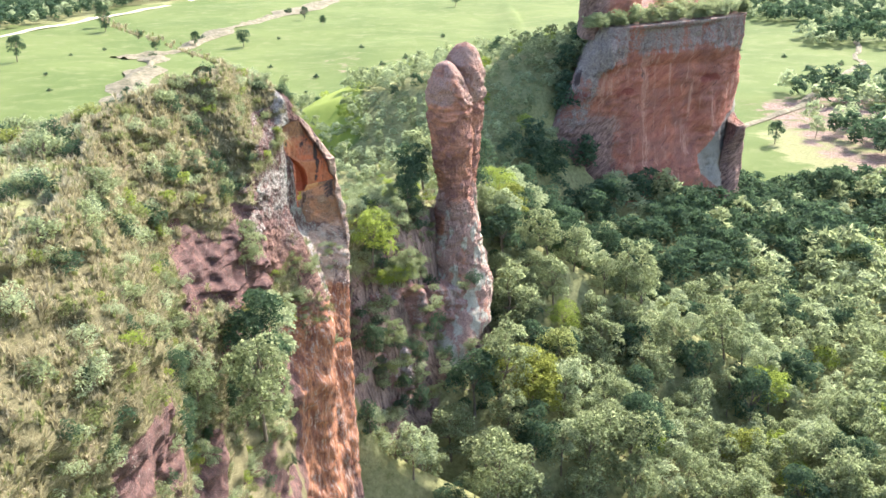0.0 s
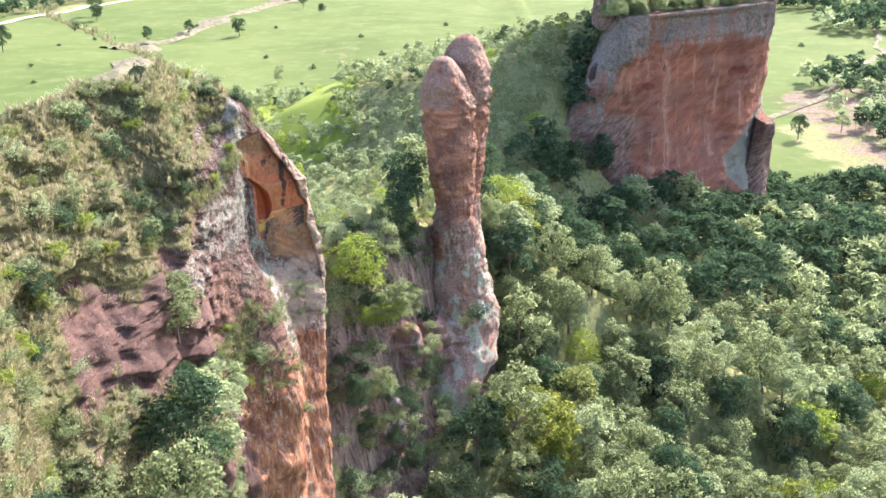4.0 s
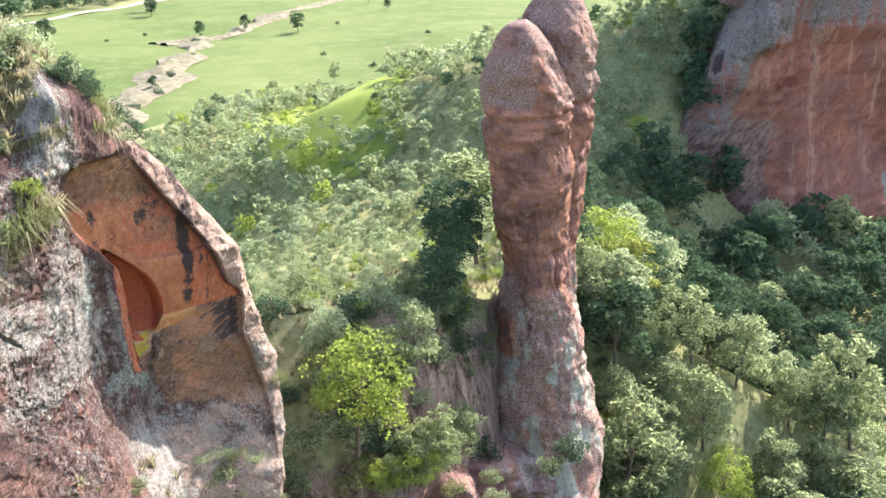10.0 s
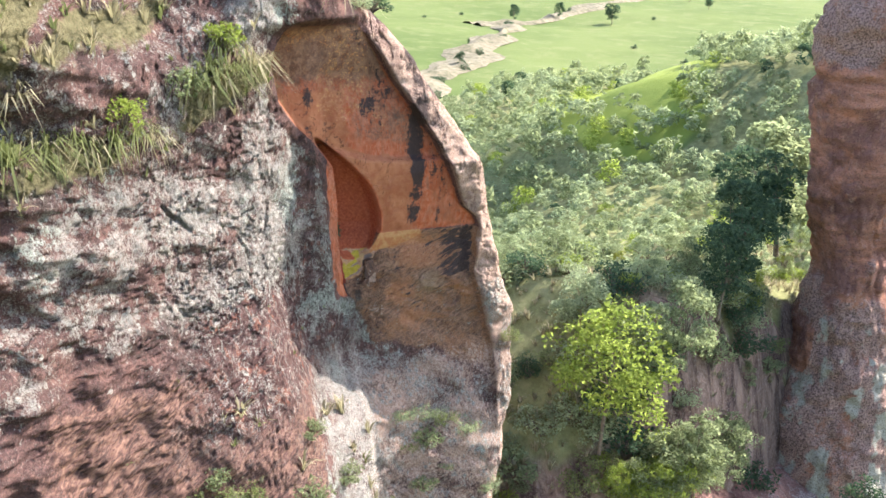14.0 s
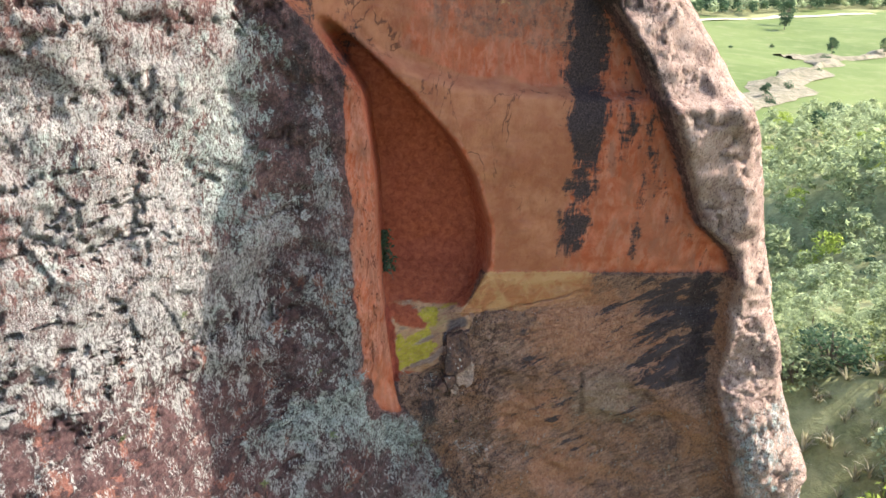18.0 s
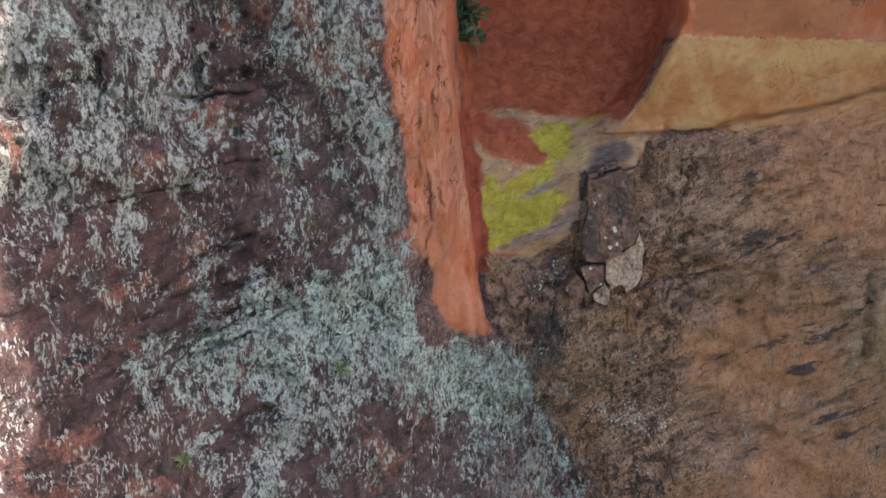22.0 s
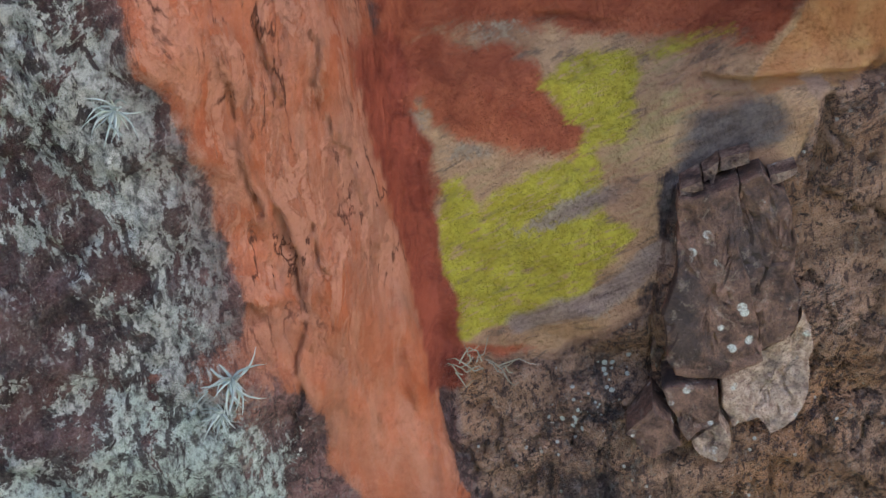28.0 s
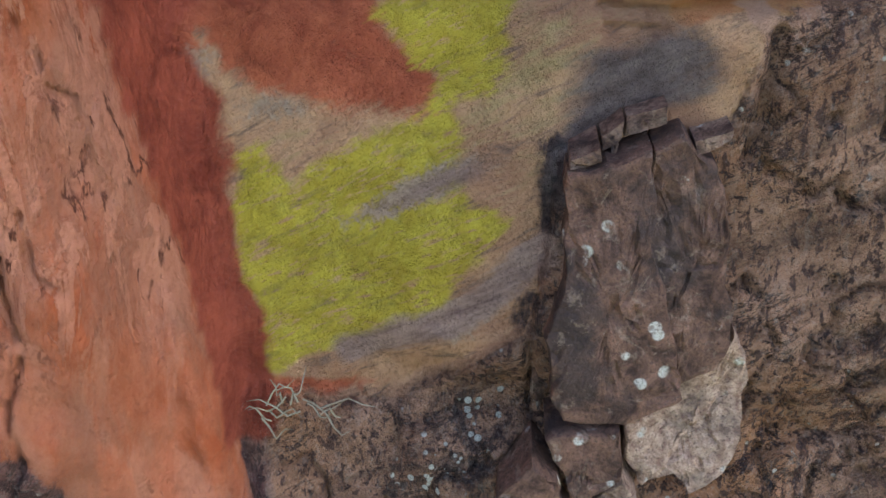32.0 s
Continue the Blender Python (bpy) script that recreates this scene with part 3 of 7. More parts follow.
    k.bump((lay, 0.30, 0.10), (k.math("MULTIPLY", k.mix(0.5, lay, n8), brown), 0.8, 0.12), (k.math("ADD", k.math("MULTIPLY", bark, rib_), k.math("MULTIPLY", flake, 0.25)), 0.9, 0.10), (k.math("MULTIPLY", n8, rough), 0.55, 0.10), (h, 1.0, 0.11), (k.math("MULTIPLY", n30, rough), 0.8, 0.03), (k.math("MULTIPLY", n90, grit), 0.5, 0.007))
    return k.m


def leaf_mat(name, dark, light, through_light=0.35, hue=(0.30, 0.32, 0.04), share=0.0):
    k = Mat(name, 0.8, 0.06)
    r, i = k.random(), k.island()
    col = k.mix(k.ramp(i, (0.0, 0.0), (1.0, 1.0)), dark, light)
    col = k.mix(k.ramp(r, (0.0, 0.0), (1.0, 0.65)), col, k.mix(0.5, col, tuple((a * 0.5 + b) * 0.55 for a, b in zip(dark, light))))
    if share:
        col = k.mix(k.ramp(r, (1 - share, 0.0), (1 - share + 0.05, 0.7)), col, hue)
    k.base(col)
    k.leafy(through_light, col)
    return k.m


def plain_mat(name, a, b, scale, rough=0.9, bump=0.4, dist=0.02):
    k = Mat(name, rough, 0.2)
    n = k.noise(scale, 6, 0.65, 0.4)
    f = k.noise(scale * 6, 4, 0.7)
    col = k.mix(k.ramp(n, (0.32, 0.0), (0.68, 1.0)), a, b)
    k.base(k.mix(k.ramp(f, (0.3, 0.4), (0.6, 0.0)), col, tuple(c * 0.45 for c in a)))
    k.bump((n, bump, dist * 3), (f, bump, dist))
    return k.m


def ground_mat():
    k = Mat("ground_cover", 0.95, 0.1)
    wood, lush, bare = k.split(k.attr("zone"))
    n_far = k.noise(0.012, 5, 0.6, 0.3)
    n_mid = k.noise(0.07, 6, 0.65, 0.4)
    n_near = k.noise(0.9, 6, 0.7)
    tuft = k.noise(6, 4, 0.7)
    meadow = k.mix(k.ramp(n_far, (0.38, 0.0), (0.62, 1.0)), (0.088, 0.122, 0.036), (0.126, 0.155, 0.052))
    meadow = k.mix(k.ramp(n_mid, (0.5, 0.0), (0.68, 0.7)), meadow, (0.168, 0.178, 0.078))
    meadow = k.mix(k.ramp(n_near, (0.58, 0.0), (0.72, 0.35)), meadow, (0.09, 0.125, 0.037))
    col = k.mix(k.edge(lush, n_mid, 0.4, 0.7), meadow, k.mix(n_near, (0.185, 0.235, 0.05), (0.26, 0.295, 0.068)))
    floor = k.mix(k.ramp(n_near, (0.35, 0.0), (0.65, 1.0)), (0.13, 0.135, 0.06), (0.29, 0.28, 0.14))
    floor = k.mix(k.ramp(tuft, (0.45, 0.0), (0.7, 0.6)), floor, (0.24, 0.25, 0.11))
    col = k.mix(k.edge(wood, n_mid, 0.38, 0.62), col, floor)
    run = k.noise(0.9, 7, 0.72, 0.6, k.stretch(1, 1, 0.25))
    soil = k.mix(k.ramp(run, (0.38, 0.0), (0.62, 1.0)), (0.085, 0.052, 0.048), (0.36, 0.245, 0.20))
    soil = k.mix(k.ramp(tuft, (0.52, 0.0), (0.66, 0.6)), soil, (0.42, 0.34, 0.29))
    col = k.mix(k.edge(bare, n_mid, 0.45, 0.65), col, soil)
    k.base(col)
    k.bump((k.math("MULTIPLY", run, bare), 1.0, 1.0), (n_near, 0.6, 0.3), (tuft, 0.5, 0.06))
    return k.m


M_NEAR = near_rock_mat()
M_TOWER = rock_far_mat("tower_sandstone", (0.46, 0.215, 0.145), (0.38, 0.245, 0.21), 1.3)
M_BAND = rock_far_mat("band_sandstone", (0.34, 0.19, 0.165), (0.34, 0.28, 0.27), 1.3)
M_MESA = mesa_mat()
M_GROUND = ground_mat()
M_LEAF = leaf_mat("broad_leaves", (0.115, 0.142, 0.085), (0.325, 0.355, 0.215), 0.58, (0.20, 0.21, 0.03), 0.10)
# dark leaves; on the talus this colour also stands in for shade
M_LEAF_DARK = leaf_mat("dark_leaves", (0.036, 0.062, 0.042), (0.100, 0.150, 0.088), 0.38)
M_LEAF_GREY = leaf_mat("grey_green_leaves", (0.19, 0.22, 0.14), (0.41, 0.45, 0.30), 0.52)
M_LEAF_YELLOW = leaf_mat("yellow_green_leaves", (0.145, 0.19, 0.045), (0.33, 0.38, 0.10), 0.55)
M_GRASS = leaf_mat("dry_grass", (0.19, 0.165, 0.110), (0.45, 0.395, 0.275), 0.35)
M_FRESH = leaf_mat("fresh_grass", (0.115, 0.135, 0.060), (0.26, 0.275, 0.125), 0.4)
M_BARK = plain_mat("bark", (0.10, 0.075, 0.055), (0.24, 0.20, 0.16), 5)
M_SILVER = leaf_mat("silver_leaves", (0.28, 0.30, 0.28), (0.55, 0.58, 0.54), 0.15)
M_ROAD = plain_mat("pale_dirt", (0.42, 0.36, 0.26), (0.62, 0.55, 0.42), 0.2)


# ---- mesh helper ----
def mesh_np(name, verts, faces, mat, attrs=None, shade=True):
    """A mesh object from arrays: verts (n, 3), faces (m, 3 or 4)."""
    verts, faces = np.asarray(verts, np.float32), np.asarray(faces, np.int32)
    me = bpy.data.meshes.new(name)
    m, k = faces.shape
    me.vertices.add(len(verts))
    me.vertices.foreach_set("co", verts.ravel())
    me.loops.add(m * k)
    me.loops.foreach_set("vertex_index", faces.ravel())
    me.polygons.add(m)
    me.polygons.foreach_set("loop_start", np.arange(0, m * k, k, dtype=np.int32))
    me.polygons.foreach_set("loop_total", np.full(m, k, np.int32))
    if shade:
        me.polygons.foreach_set("use_smooth", np.ones(m, bool))
    me.update(calc_edges=True)
    for key, val in (attrs or {}).items():
        at = me.color_attributes.new(key, "FLOAT_COLOR", "POINT")
        c = np.ones((len(verts), 4), np.float32)
        c[:, :3] = np.stack(val, 1)
        at.data.foreach_set("color", c.ravel())
    me.materials.append(mat)
    return me


def grid_faces(nu, nv):
    i = np.arange(nu - 1)[:, None] * nv + np.arange(nv - 1)[None, :]
    i = i.ravel()
    return np.stack([i, i + nv, i + nv + 1, i + 1], 1)


def part(name, me, parent, label=""):
    ob = new(name, me)
    ob.parent = parent
    if label:
        ob["label"] = label
    return ob


# ---- the near ridge: a rock wall given as distance out from an upright plane ----
ER, OUT = np.array([0.729, 0.685, 0.0]), np.array([0.685, -0.729, 0.0])


def wall_point(a, d, z):
    a, d, z = np.broadcast_arrays(a, d, z)
    return np.stack([a * ER[0] + d * OUT[0], a * ER[1] + d * OUT[1], z], -1)


def cave_edge(z):
    return np.interp(z, [-0.3, 0.0, 0.2, 0.55, 0.80, 2.6, 4.65, 6.2, 7.3, 8.2, 9.3, 11, 12.3], [0.25, 0.12, 0.0, -0.08, -0.08, -0.35, -0.52, -0.78, -1.6, -2.5, -3.3, -3.7, -2.8])


def cavity_edge(z):
    return np.interp(z, [0.6, 0.95, 1.5, 2.15, 3.0, 3.7, 4.7, 5.4, 6.2, 6.8, 7.5], [-0.1, 0.55, 0.85, 1.30, 1.64, 1.60, 1.27, 0.85, 0.10, -0.55, -1.4])


def nose_edge(z):
    return np.interp(z, [-49, -32, -20, -12, -6, -2, 0.4, 3.2, 5.7, 8, 11, 12, 13, 14.5, 16, 17.5, 20],
                     [3.0, 4.6, 5.6, 7.0, 8.6, 9.0, 8.1, 7.4, 6.5, 5.0, 2.9, 2.1, 1.1, -0.4, -1.6, -3.2, -9.0])


def rib_edge(z):
    return np.interp(z, [-7, -3.4, 0.4, 2.9, 3.3, 3.9, 7, 10.2, 12], [7.2, 7.3, 6.2, 6.3, 6.1, 5.4, 3.9, 1.7, 0.6])


def line_dist(a, z, pts):
    """Distance from (a, z) to a broken line."""
    best = np.full(a.shape, 9.0)
    for (x0, y0), (x1, y1) in zip(pts[:-1], pts[1:]):
        dx, dy = x1 - x0, y1 - y0
        t = np.clip(((a - x0) * dx + (z - y0) * dy) / (dx * dx + dy * dy), 0, 1)
        best = np.minimum(best, np.hypot(a - x0 - t * dx, z - y0 - t * dy))
    return best


def inside_of(a, z, pts):
    """Signed distance into a closed outline: positive inside."""
    dist = line_dist(a, z, pts + pts[:1])
    odd = np.zeros(a.shape, bool)
    for (x0, y0), (x1, y1) in zip(pts, pts[1:] + pts[:1]):
        if y0 != y1:
            odd ^= ((y0 > z) != (y1 > z)) & (a < (x1 - x0) * (z - y0) / (y1 - y0) + x0)
    return np.where(odd, dist, -dist)


YELLOW = [(-0.03, 1.36), (0.05, 1.39), (0.12, 1.31), (0.16, 1.22), (0.24, 1.32), (0.33, 1.42), (0.53, 1.47), (0.57, 1.55), (0.46, 1.60), (0.44, 1.68), (0.37, 1.75), (0.52, 1.81),
          (0.80, 1.84), (0.77, 1.67), (0.73, 1.53), (0.63, 1.49), (0.65, 1.34), (0.69, 1.24), (0.77, 1.18), (0.56, 0.87), (0.30, 0.74), (0.05, 0.65), (0.0, 0.84), (-0.02, 1.16)]
RED_FIELD = [(-0.20, 1.86), (-0.05, 1.95), (0.05, 1.87), (0.38, 1.81), (0.46, 1.66), (0.57, 1.58), (0.55, 1.46), (0.30, 1.46), (0.14, 1.48), (0.0, 1.57), (-0.10, 1.68), (-0.20, 1.72)]
CRACKS = (([(-0.37, 2.33), (-0.34, 2.15), (-0.35, 1.97), (-0.35, 1.83), (-0.30, 1.78), (-0.30, 1.60)], 0.009, 0.035),
          ([(-0.51, 1.62), (-0.52, 1.46), (-0.47, 1.42), (-0.49, 1.26), (-0.48, 1.04), (-0.52, 0.80), (-0.54, 0.6)], 0.009, 0.04),
          ([(-0.40, 1.55), (-0.40, 1.37), (-0.36, 1.30)], 0.008, 0.03), ([(-0.58, 2.1), (-0.60, 1.8), (-0.57, 1.6)], 0.009, 0.03),
          ([(-0.47, 2.7), (-0.45, 2.4), (-0.48, 2.2), (-0.44, 2.0)], 0.009, 0.03), ([(-0.65, 1.27), (-0.64, 1.20)], 0.016, 0.05),
          ([(-0.24, 2.0), (-0.28, 1.70), (-0.33, 1.46)], 0.02, 0.025),
          ([(0.83, 1.0), (0.84, 0.80), (0.86, 0.63), (0.92, 0.50), (0.98, 0.38)], 0.012, 0.06), ([(0.86, 0.63), (0.70, 0.50), (0.60, 0.50)], 0.012, 0.05),
          ([(0.84, 0.72), (0.62, 0.70), (0.45, 0.66)], 0.010, 0.03), ([(0.45, 0.72), (0.44, 0.60)], 0.01, 0.03),
          ([(1.30, 0.44), (1.53, 0.52), (1.75, 0.59), (2.0, 0.62), (2.3, 0.72)], 0.014, 0.06),
          ([(1.0, 1.93), (1.25, 1.95), (1.62, 1.96), (2.02, 2.01), (2.35, 2.11), (2.9, 2.22), (3.6, 2.45)], 0.018, 0.07),
          ([(1.47, 1.86), (1.45, 1.75), (1.41, 1.55)], 0.022, 0.07), ([(1.0, 1.88), (1.15, 1.90), (1.32, 1.96)], 0.012, 0.04),
          ([(0.86, -0.80), (1.27, -0.57), (2.01, -0.28)], 0.014, 0.06), ([(1.36, -0.12), (1.82, -0.06)], 0.014, 0.06),
          ([(3.66, 0.75), (3.62, 0.3), (3.70, -0.1)], 0.03, 0.12), ([(0.35, 2.11), (0.5, 2.12), (0.66, 2.09)], 0.01, 0.03), ([(0.75, 1.98), (0.95, 2.08), (1.24, 2.30)], 0.016, 0.02),
          ([(-8.6, 6.8), (-8.1, 6.2), (-7.5, 5.5)], 0.06, 0.25), ([(-2.6, 0.80), (-2.3, 1.05), (-1.9, 1.2)], 0.02, 0.08),
          ([(2.2, 5.6), (2.25, 4.4), (2.1, 3.9)], 0.015, 0.04), ([(2.6, 5.0), (2.65, 4.2), (2.9, 3.6), (2.6, 3.3)], 0.012, 0.03))


def step_z(a):
    """The foot of the smooth cave panel, where rough rock begins."""
    return np.interp(a, [-0.15, 0.2, 0.45, 0.85, 0.92, 1.35, 1.5], [0.78, 0.71, 0.72, 1.04, 1.53, 1.62, 2.05])


def wall_d(a, z, fine=True):
    left = np.interp(a, [-90, -54, -40, -28, -20, -14, -8, -4.7, -3.6, -2.35, -2.15, -1.5, -0.7, -0.2, 0.3, 1.0],
                     [88, 57, 39, 26, 20.5, 12.0, 6.5, 3.9, 2.75, 1.50, 1.40, 1.20, 0.86, 0.38, 0.25, 0.2])
    start = np.interp(a, [-60, -45, -41, -37, -28, -20, -16, -11, -8, -5.5, -3.6, 0, 2], [14, 12, 10, 6.5, 5, 7.5, 13, 11.8, 11, 12.6, 15.4, 15.4, 13])
    back = np.interp(a, [-60, -38, -28, -20, -16, -8, 0], [1.0, 1.2, 0.7, 0.9, 0.9, 0.9, 1.1])
    recede = back * soft(z - start, 0.8)
    low = 0.21 * soft(-2.2 - z, 1.0) + 0.24 * (soft(-2.4 - z, 0.8) - soft(-9 - z, 1.0)) * smooth(a, -3, 1.5)
    # bulging lower face, the gully behind the near knoll, rock recesses with a lip above
    mid_a = np.interp(z, [-30, -19, -12, -5, 0, 3], [-4.0, -5.6, -3.8, -3.2, -4.5, -5.5])
    swell = np.interp(z, [-50, -31, -19, -12, -5.3, -3, -1.3, 1.5, 3.5], [2.5, 2.8, 7.3, 7.6, 4.7, 3.7, 2.5, 0.7, 0.0])
    side = np.where(a > mid_a, np.interp(z, [-15, -5, 0], [4.2, 2.4, 1.3]), 5.5)
    swell = swell * np.exp(-((a - mid_a) / side) ** 2)
    cleft = 4.0 * np.exp(-((a + 38.0) / 3.0) ** 2) * (1 - smooth(z, 10.5, 13)) * smooth(z, -16, -6)
    cleft = cleft + 3.4 * np.exp(-((a + 32.5) / 3.2) ** 2) * (1 - smooth(z, 10.6, 11.6)) * smooth(z, -1, 5)
    cleft = cleft + 2.2 * np.exp(-((a + 37) / 2.2) ** 2) * np.exp(-((z - 14.2) / 0.9) ** 2)
    cleft = cleft + 2.6 * np.exp(-((a + 15.0) / 2.4) ** 2) * np.exp(-((z - 10.2) / 1.4) ** 2) + 1.8 * np.exp(-((a + 21.5) / 1.8) ** 2) * np.exp(-((z - 8.2) / 1.3) ** 2)
    cleft = cleft - 1.1 * np.exp(-((a + 1.6) / 2.6) ** 2) * smooth(z, 11.9, 12.5) * (1 - smooth(z, 15.5, 18))
    d_left = left + swell - cleft
    d_in = np.interp(z, [-8, -3, 0.4, 1.85, 2.05, 2.85, 3.2, 5.7, 8, 10, 11.6, 12.4], [-0.5, -0.3, 0.12, -0.02, -0.10, 0.10, 0.22, 0.75, 0.7, 0.25, 0.5, 0.8])
    d_in = d_in + np.interp(a, [0, 2, 4, 7], [0.14, 0.16, 0.05, 0.2])
    ce, cv = cave_edge(z), cavity_edge(z)
    wid = np.interp(z, [0, 4, 7, 11], [0.05, 0.06, 0.25, 0.35])
    inside = smooth(a, ce - wid * 0.3, ce + wid) * smooth(z, -0.6, 0.4) * (1 - smooth(z, 11.6, 12.5))
    lowmix = smooth(a, 0.1, 0.9) * (1 - smooth(z, -0.5, 0.3))
    hollow = smooth(a, ce, ce + 0.18) * (1 - smooth(a, cv - 0.10 - 0.4 * (1 - smooth(z, 1.8, 2.5)), cv + 0.05)) * smooth(z, 0.72, 1.0) * (1 - smooth(z, 6.9, 7.6))
    depth = np.interp(z, [0.7, 1.2, 1.9, 2.5, 3.2, 5, 6.4], [0.03, 0.07, 0.12, 0.6, 1.25, 1.5, 1.2])
    brow = np.interp(a, [-1.5, -0.5, 0.8, 2, 4], [7.4, 6.7, 6.3, 6.2, 6.1])
    d_in = d_in - 0.38 * smooth(z, brow, brow + 0.22) * smooth(a, -1.8, -0.8) * (1 - 0.6 * smooth(z, 9.5, 11.5))
    d_in = d_in - hollow * depth
    # low rough rock between the orange rib and the slab, and the overhang above the ochre band
    d = d_left * (1 - np.maximum(inside, lowmix)) + d_in * np.maximum(inside, lowmix)
    rib = np.exp(-((a - (ce - 0.20)) / 0.16) ** 2) * smooth(z, -0.4, 0.4) * (1 - smooth(z, 6.0, 8.0))
    d = d + 0.07 * rib
    d = d + (0.045 * np.exp(-((a - ce + 0.035) / 0.03) ** 2) - 0.03 * np.exp(-((a - ce - 0.06) / 0.05) ** 2)) * smooth(z, 0.45, 0.8) * (1 - smooth(z, 2.2, 2.8))
    re = rib_edge(z)
    d = d + (0.45 + 0.5 * smooth(z, 4.2, 6.5)) * smooth(a, re - 0.08, re + 0.15) * smooth(z, -8, -6) * (1 - smooth(z, 10.3, 12))
    d = d - recede + low
    ne = nose_edge(z)
    d = d - 5.0 * soft(a - ne + 0.05, 0.35) - 0.3 * soft(a - ne + 1.7, 0.4)
    fold = np.exp(-((a - 0.4 - 0.05 * z) / 1.5) ** 2) * (1 - smooth(z, -5.5, -2.0)) * 1.2
    d = d + fold
    # relief
    calm = np.maximum(inside * smooth(re - a, 0, 0.3) * smooth(z, 0.7, 1.0), 0.85 * rib)
    rough = (1 - 0.9 * calm)
    p = wall_point(a, left, z)
    x, y, zz = p[..., 0], p[..., 1], p[..., 2]
    far = smooth(-a, 8, 16) + smooth(-z, 6, 12)
    far = np.clip(far, 0, 1) * (1 - 0.65 * smooth(a, -14, -9) * smooth(-z, 5, 9))
    big = fbm(x * 0.16, y * 0.16, zz * 0.16, 3, 11)
    d = d + big * (0.12 + 1.5 * far) * (0.25 + 0.75 * rough)
    tilt = zz + 0.28 * a
    ledge = fbm(x * 0.12, y * 0.12, tilt * 0.75, 3, 21)
    d = d + ledge * (0.10 + 0.75 * far + 0.22 * smooth(z, 12, 13)) * rough
    mid = fbm(x * 0.7, y * 0.7, tilt * 1.3, 4, 31)
    d = d + mid * (0.17 + 0.35 * far + 0.04 * smooth(-a, 2.5, 5)) * rough
    stz = step_z(a)
    d = d + 0.06 * (1 - smooth(z, stz - 0.03, stz + 0.04)) * smooth(a, -0.08, 0.05) * (1 - smooth(a, 0.95, 1.1)) * smooth(z, -0.6, 0.2)
    if fine:
        bark = np.abs(fbm(a * 5, d * 3, z * 1.3, 4, 45))
        d = d - 0.03 * (1 - smooth(bark, 0.0, 0.16)) * rib * smooth(z, 0.9, 1.4)
        d = d + 0.03 * fbm(a * 3.5, 0 * a, z * 2.2, 3, 46) * rib
        sl = (a > -9.5) & (a < 5) & (z < 7.5) & (z > -1)
        if sl.any():
            cut = np.zeros(int(sl.sum()))
            wa, wz = a[sl], z[sl]
            wa = wa + 0.025 * fbm(wa * 6, wz * 6, 0 * wa, 3, 47)
            wz = wz + 0.025 * fbm(wa * 6, wz * 6, 3 + 0 * wa, 3, 48)
            for pts, w, dep in CRACKS:
                cut = np.maximum(cut, dep * np.exp(-(line_dist(wa, wz, pts) / w) ** 2))
            d[sl] -= cut
        frac = np.abs(fbm(x * 5, y * 5, (z - 0.35 * a) * 5, 4, 44))
        d = d - 0.045 * (1 - smooth(frac, 0.0, 0.10)) * (1 - smooth(z, stz - 0.05, stz + 0.03)) * smooth(a, -0.05, 0.15) * smooth(z, -2.5, -1.5)
        sharp = 1 - np.abs(fbm(x * 2.3, y * 2.3, tilt * 3.2, 4, 41))
        wild = smooth(-a, 0.9, 2.4)
        d = d + (sharp - 0.6) * (0.06 + 0.02 * wild) * rough
        pits = fbm(x * 3.4, y * 3.4, zz * 2.6, 4, 55)
        d = d - 0.03 * wild * smooth(pits, 0.25, 0.7) * rough
        slabs = np.abs(fbm(a * 0.9, 0 * a, (z - 0.25 * a) * 2.0, 4, 58))
        joint = np.abs(fbm((a + 0.3 * z) * 1.6, 0 * a, z * 0.6, 4, 59))
        d = d - wild * ((0.12 + 0.04 * smooth(-a, 3, 5)) * (1 - smooth(slabs, 0.0, 0.07)) + (0.08 + 0.02 * smooth(-a, 3, 5)) * (1 - smooth(joint, 0.0, 0.06))) * smooth(z, 0.8, 2.2) * rough
        lump = smooth(a, re, re + 0.3)
        d = d + lump * (0.16 * fbm(a * 1.1, 0 * a, z * 0.9, 4, 63) - 0.10 * (1 - smooth(np.abs(fbm(a * 2.4, 0 * a, z * 1.1, 4, 64)), 0.0, 0.12)))
        d = d + fbm(x * 10, y * 10, zz * 7, 3, 51) * (0.024 - 0.008 * wild) * (0.12 + 0.88 * rough)
        bed = np.abs(fbm(a * 0.5, 0 * a, (z - 0.42 * a) * 3.6, 4, 57))
        d = d - 0.11 * (1 - smooth(bed, 0.0, 0.14)) * smooth(-a, 1.0, 2.0) * (1 - smooth(z, 0.2, 1.6)) * smooth(z, -7, -5)
        d = d + fbm(x * 1.6, y * 1.6, zz * 1.6, 3, 61) * 0.05 * calm
        plate = smooth(fbm(a * 15, d * 6, z * 7, 3, 62), 0.05, 0.30)
        d = d + 0.022 * plate * smooth(ce - 0.62 - a, 0.0, 0.12) * smooth(a, -1.5, -1.35)
    return d


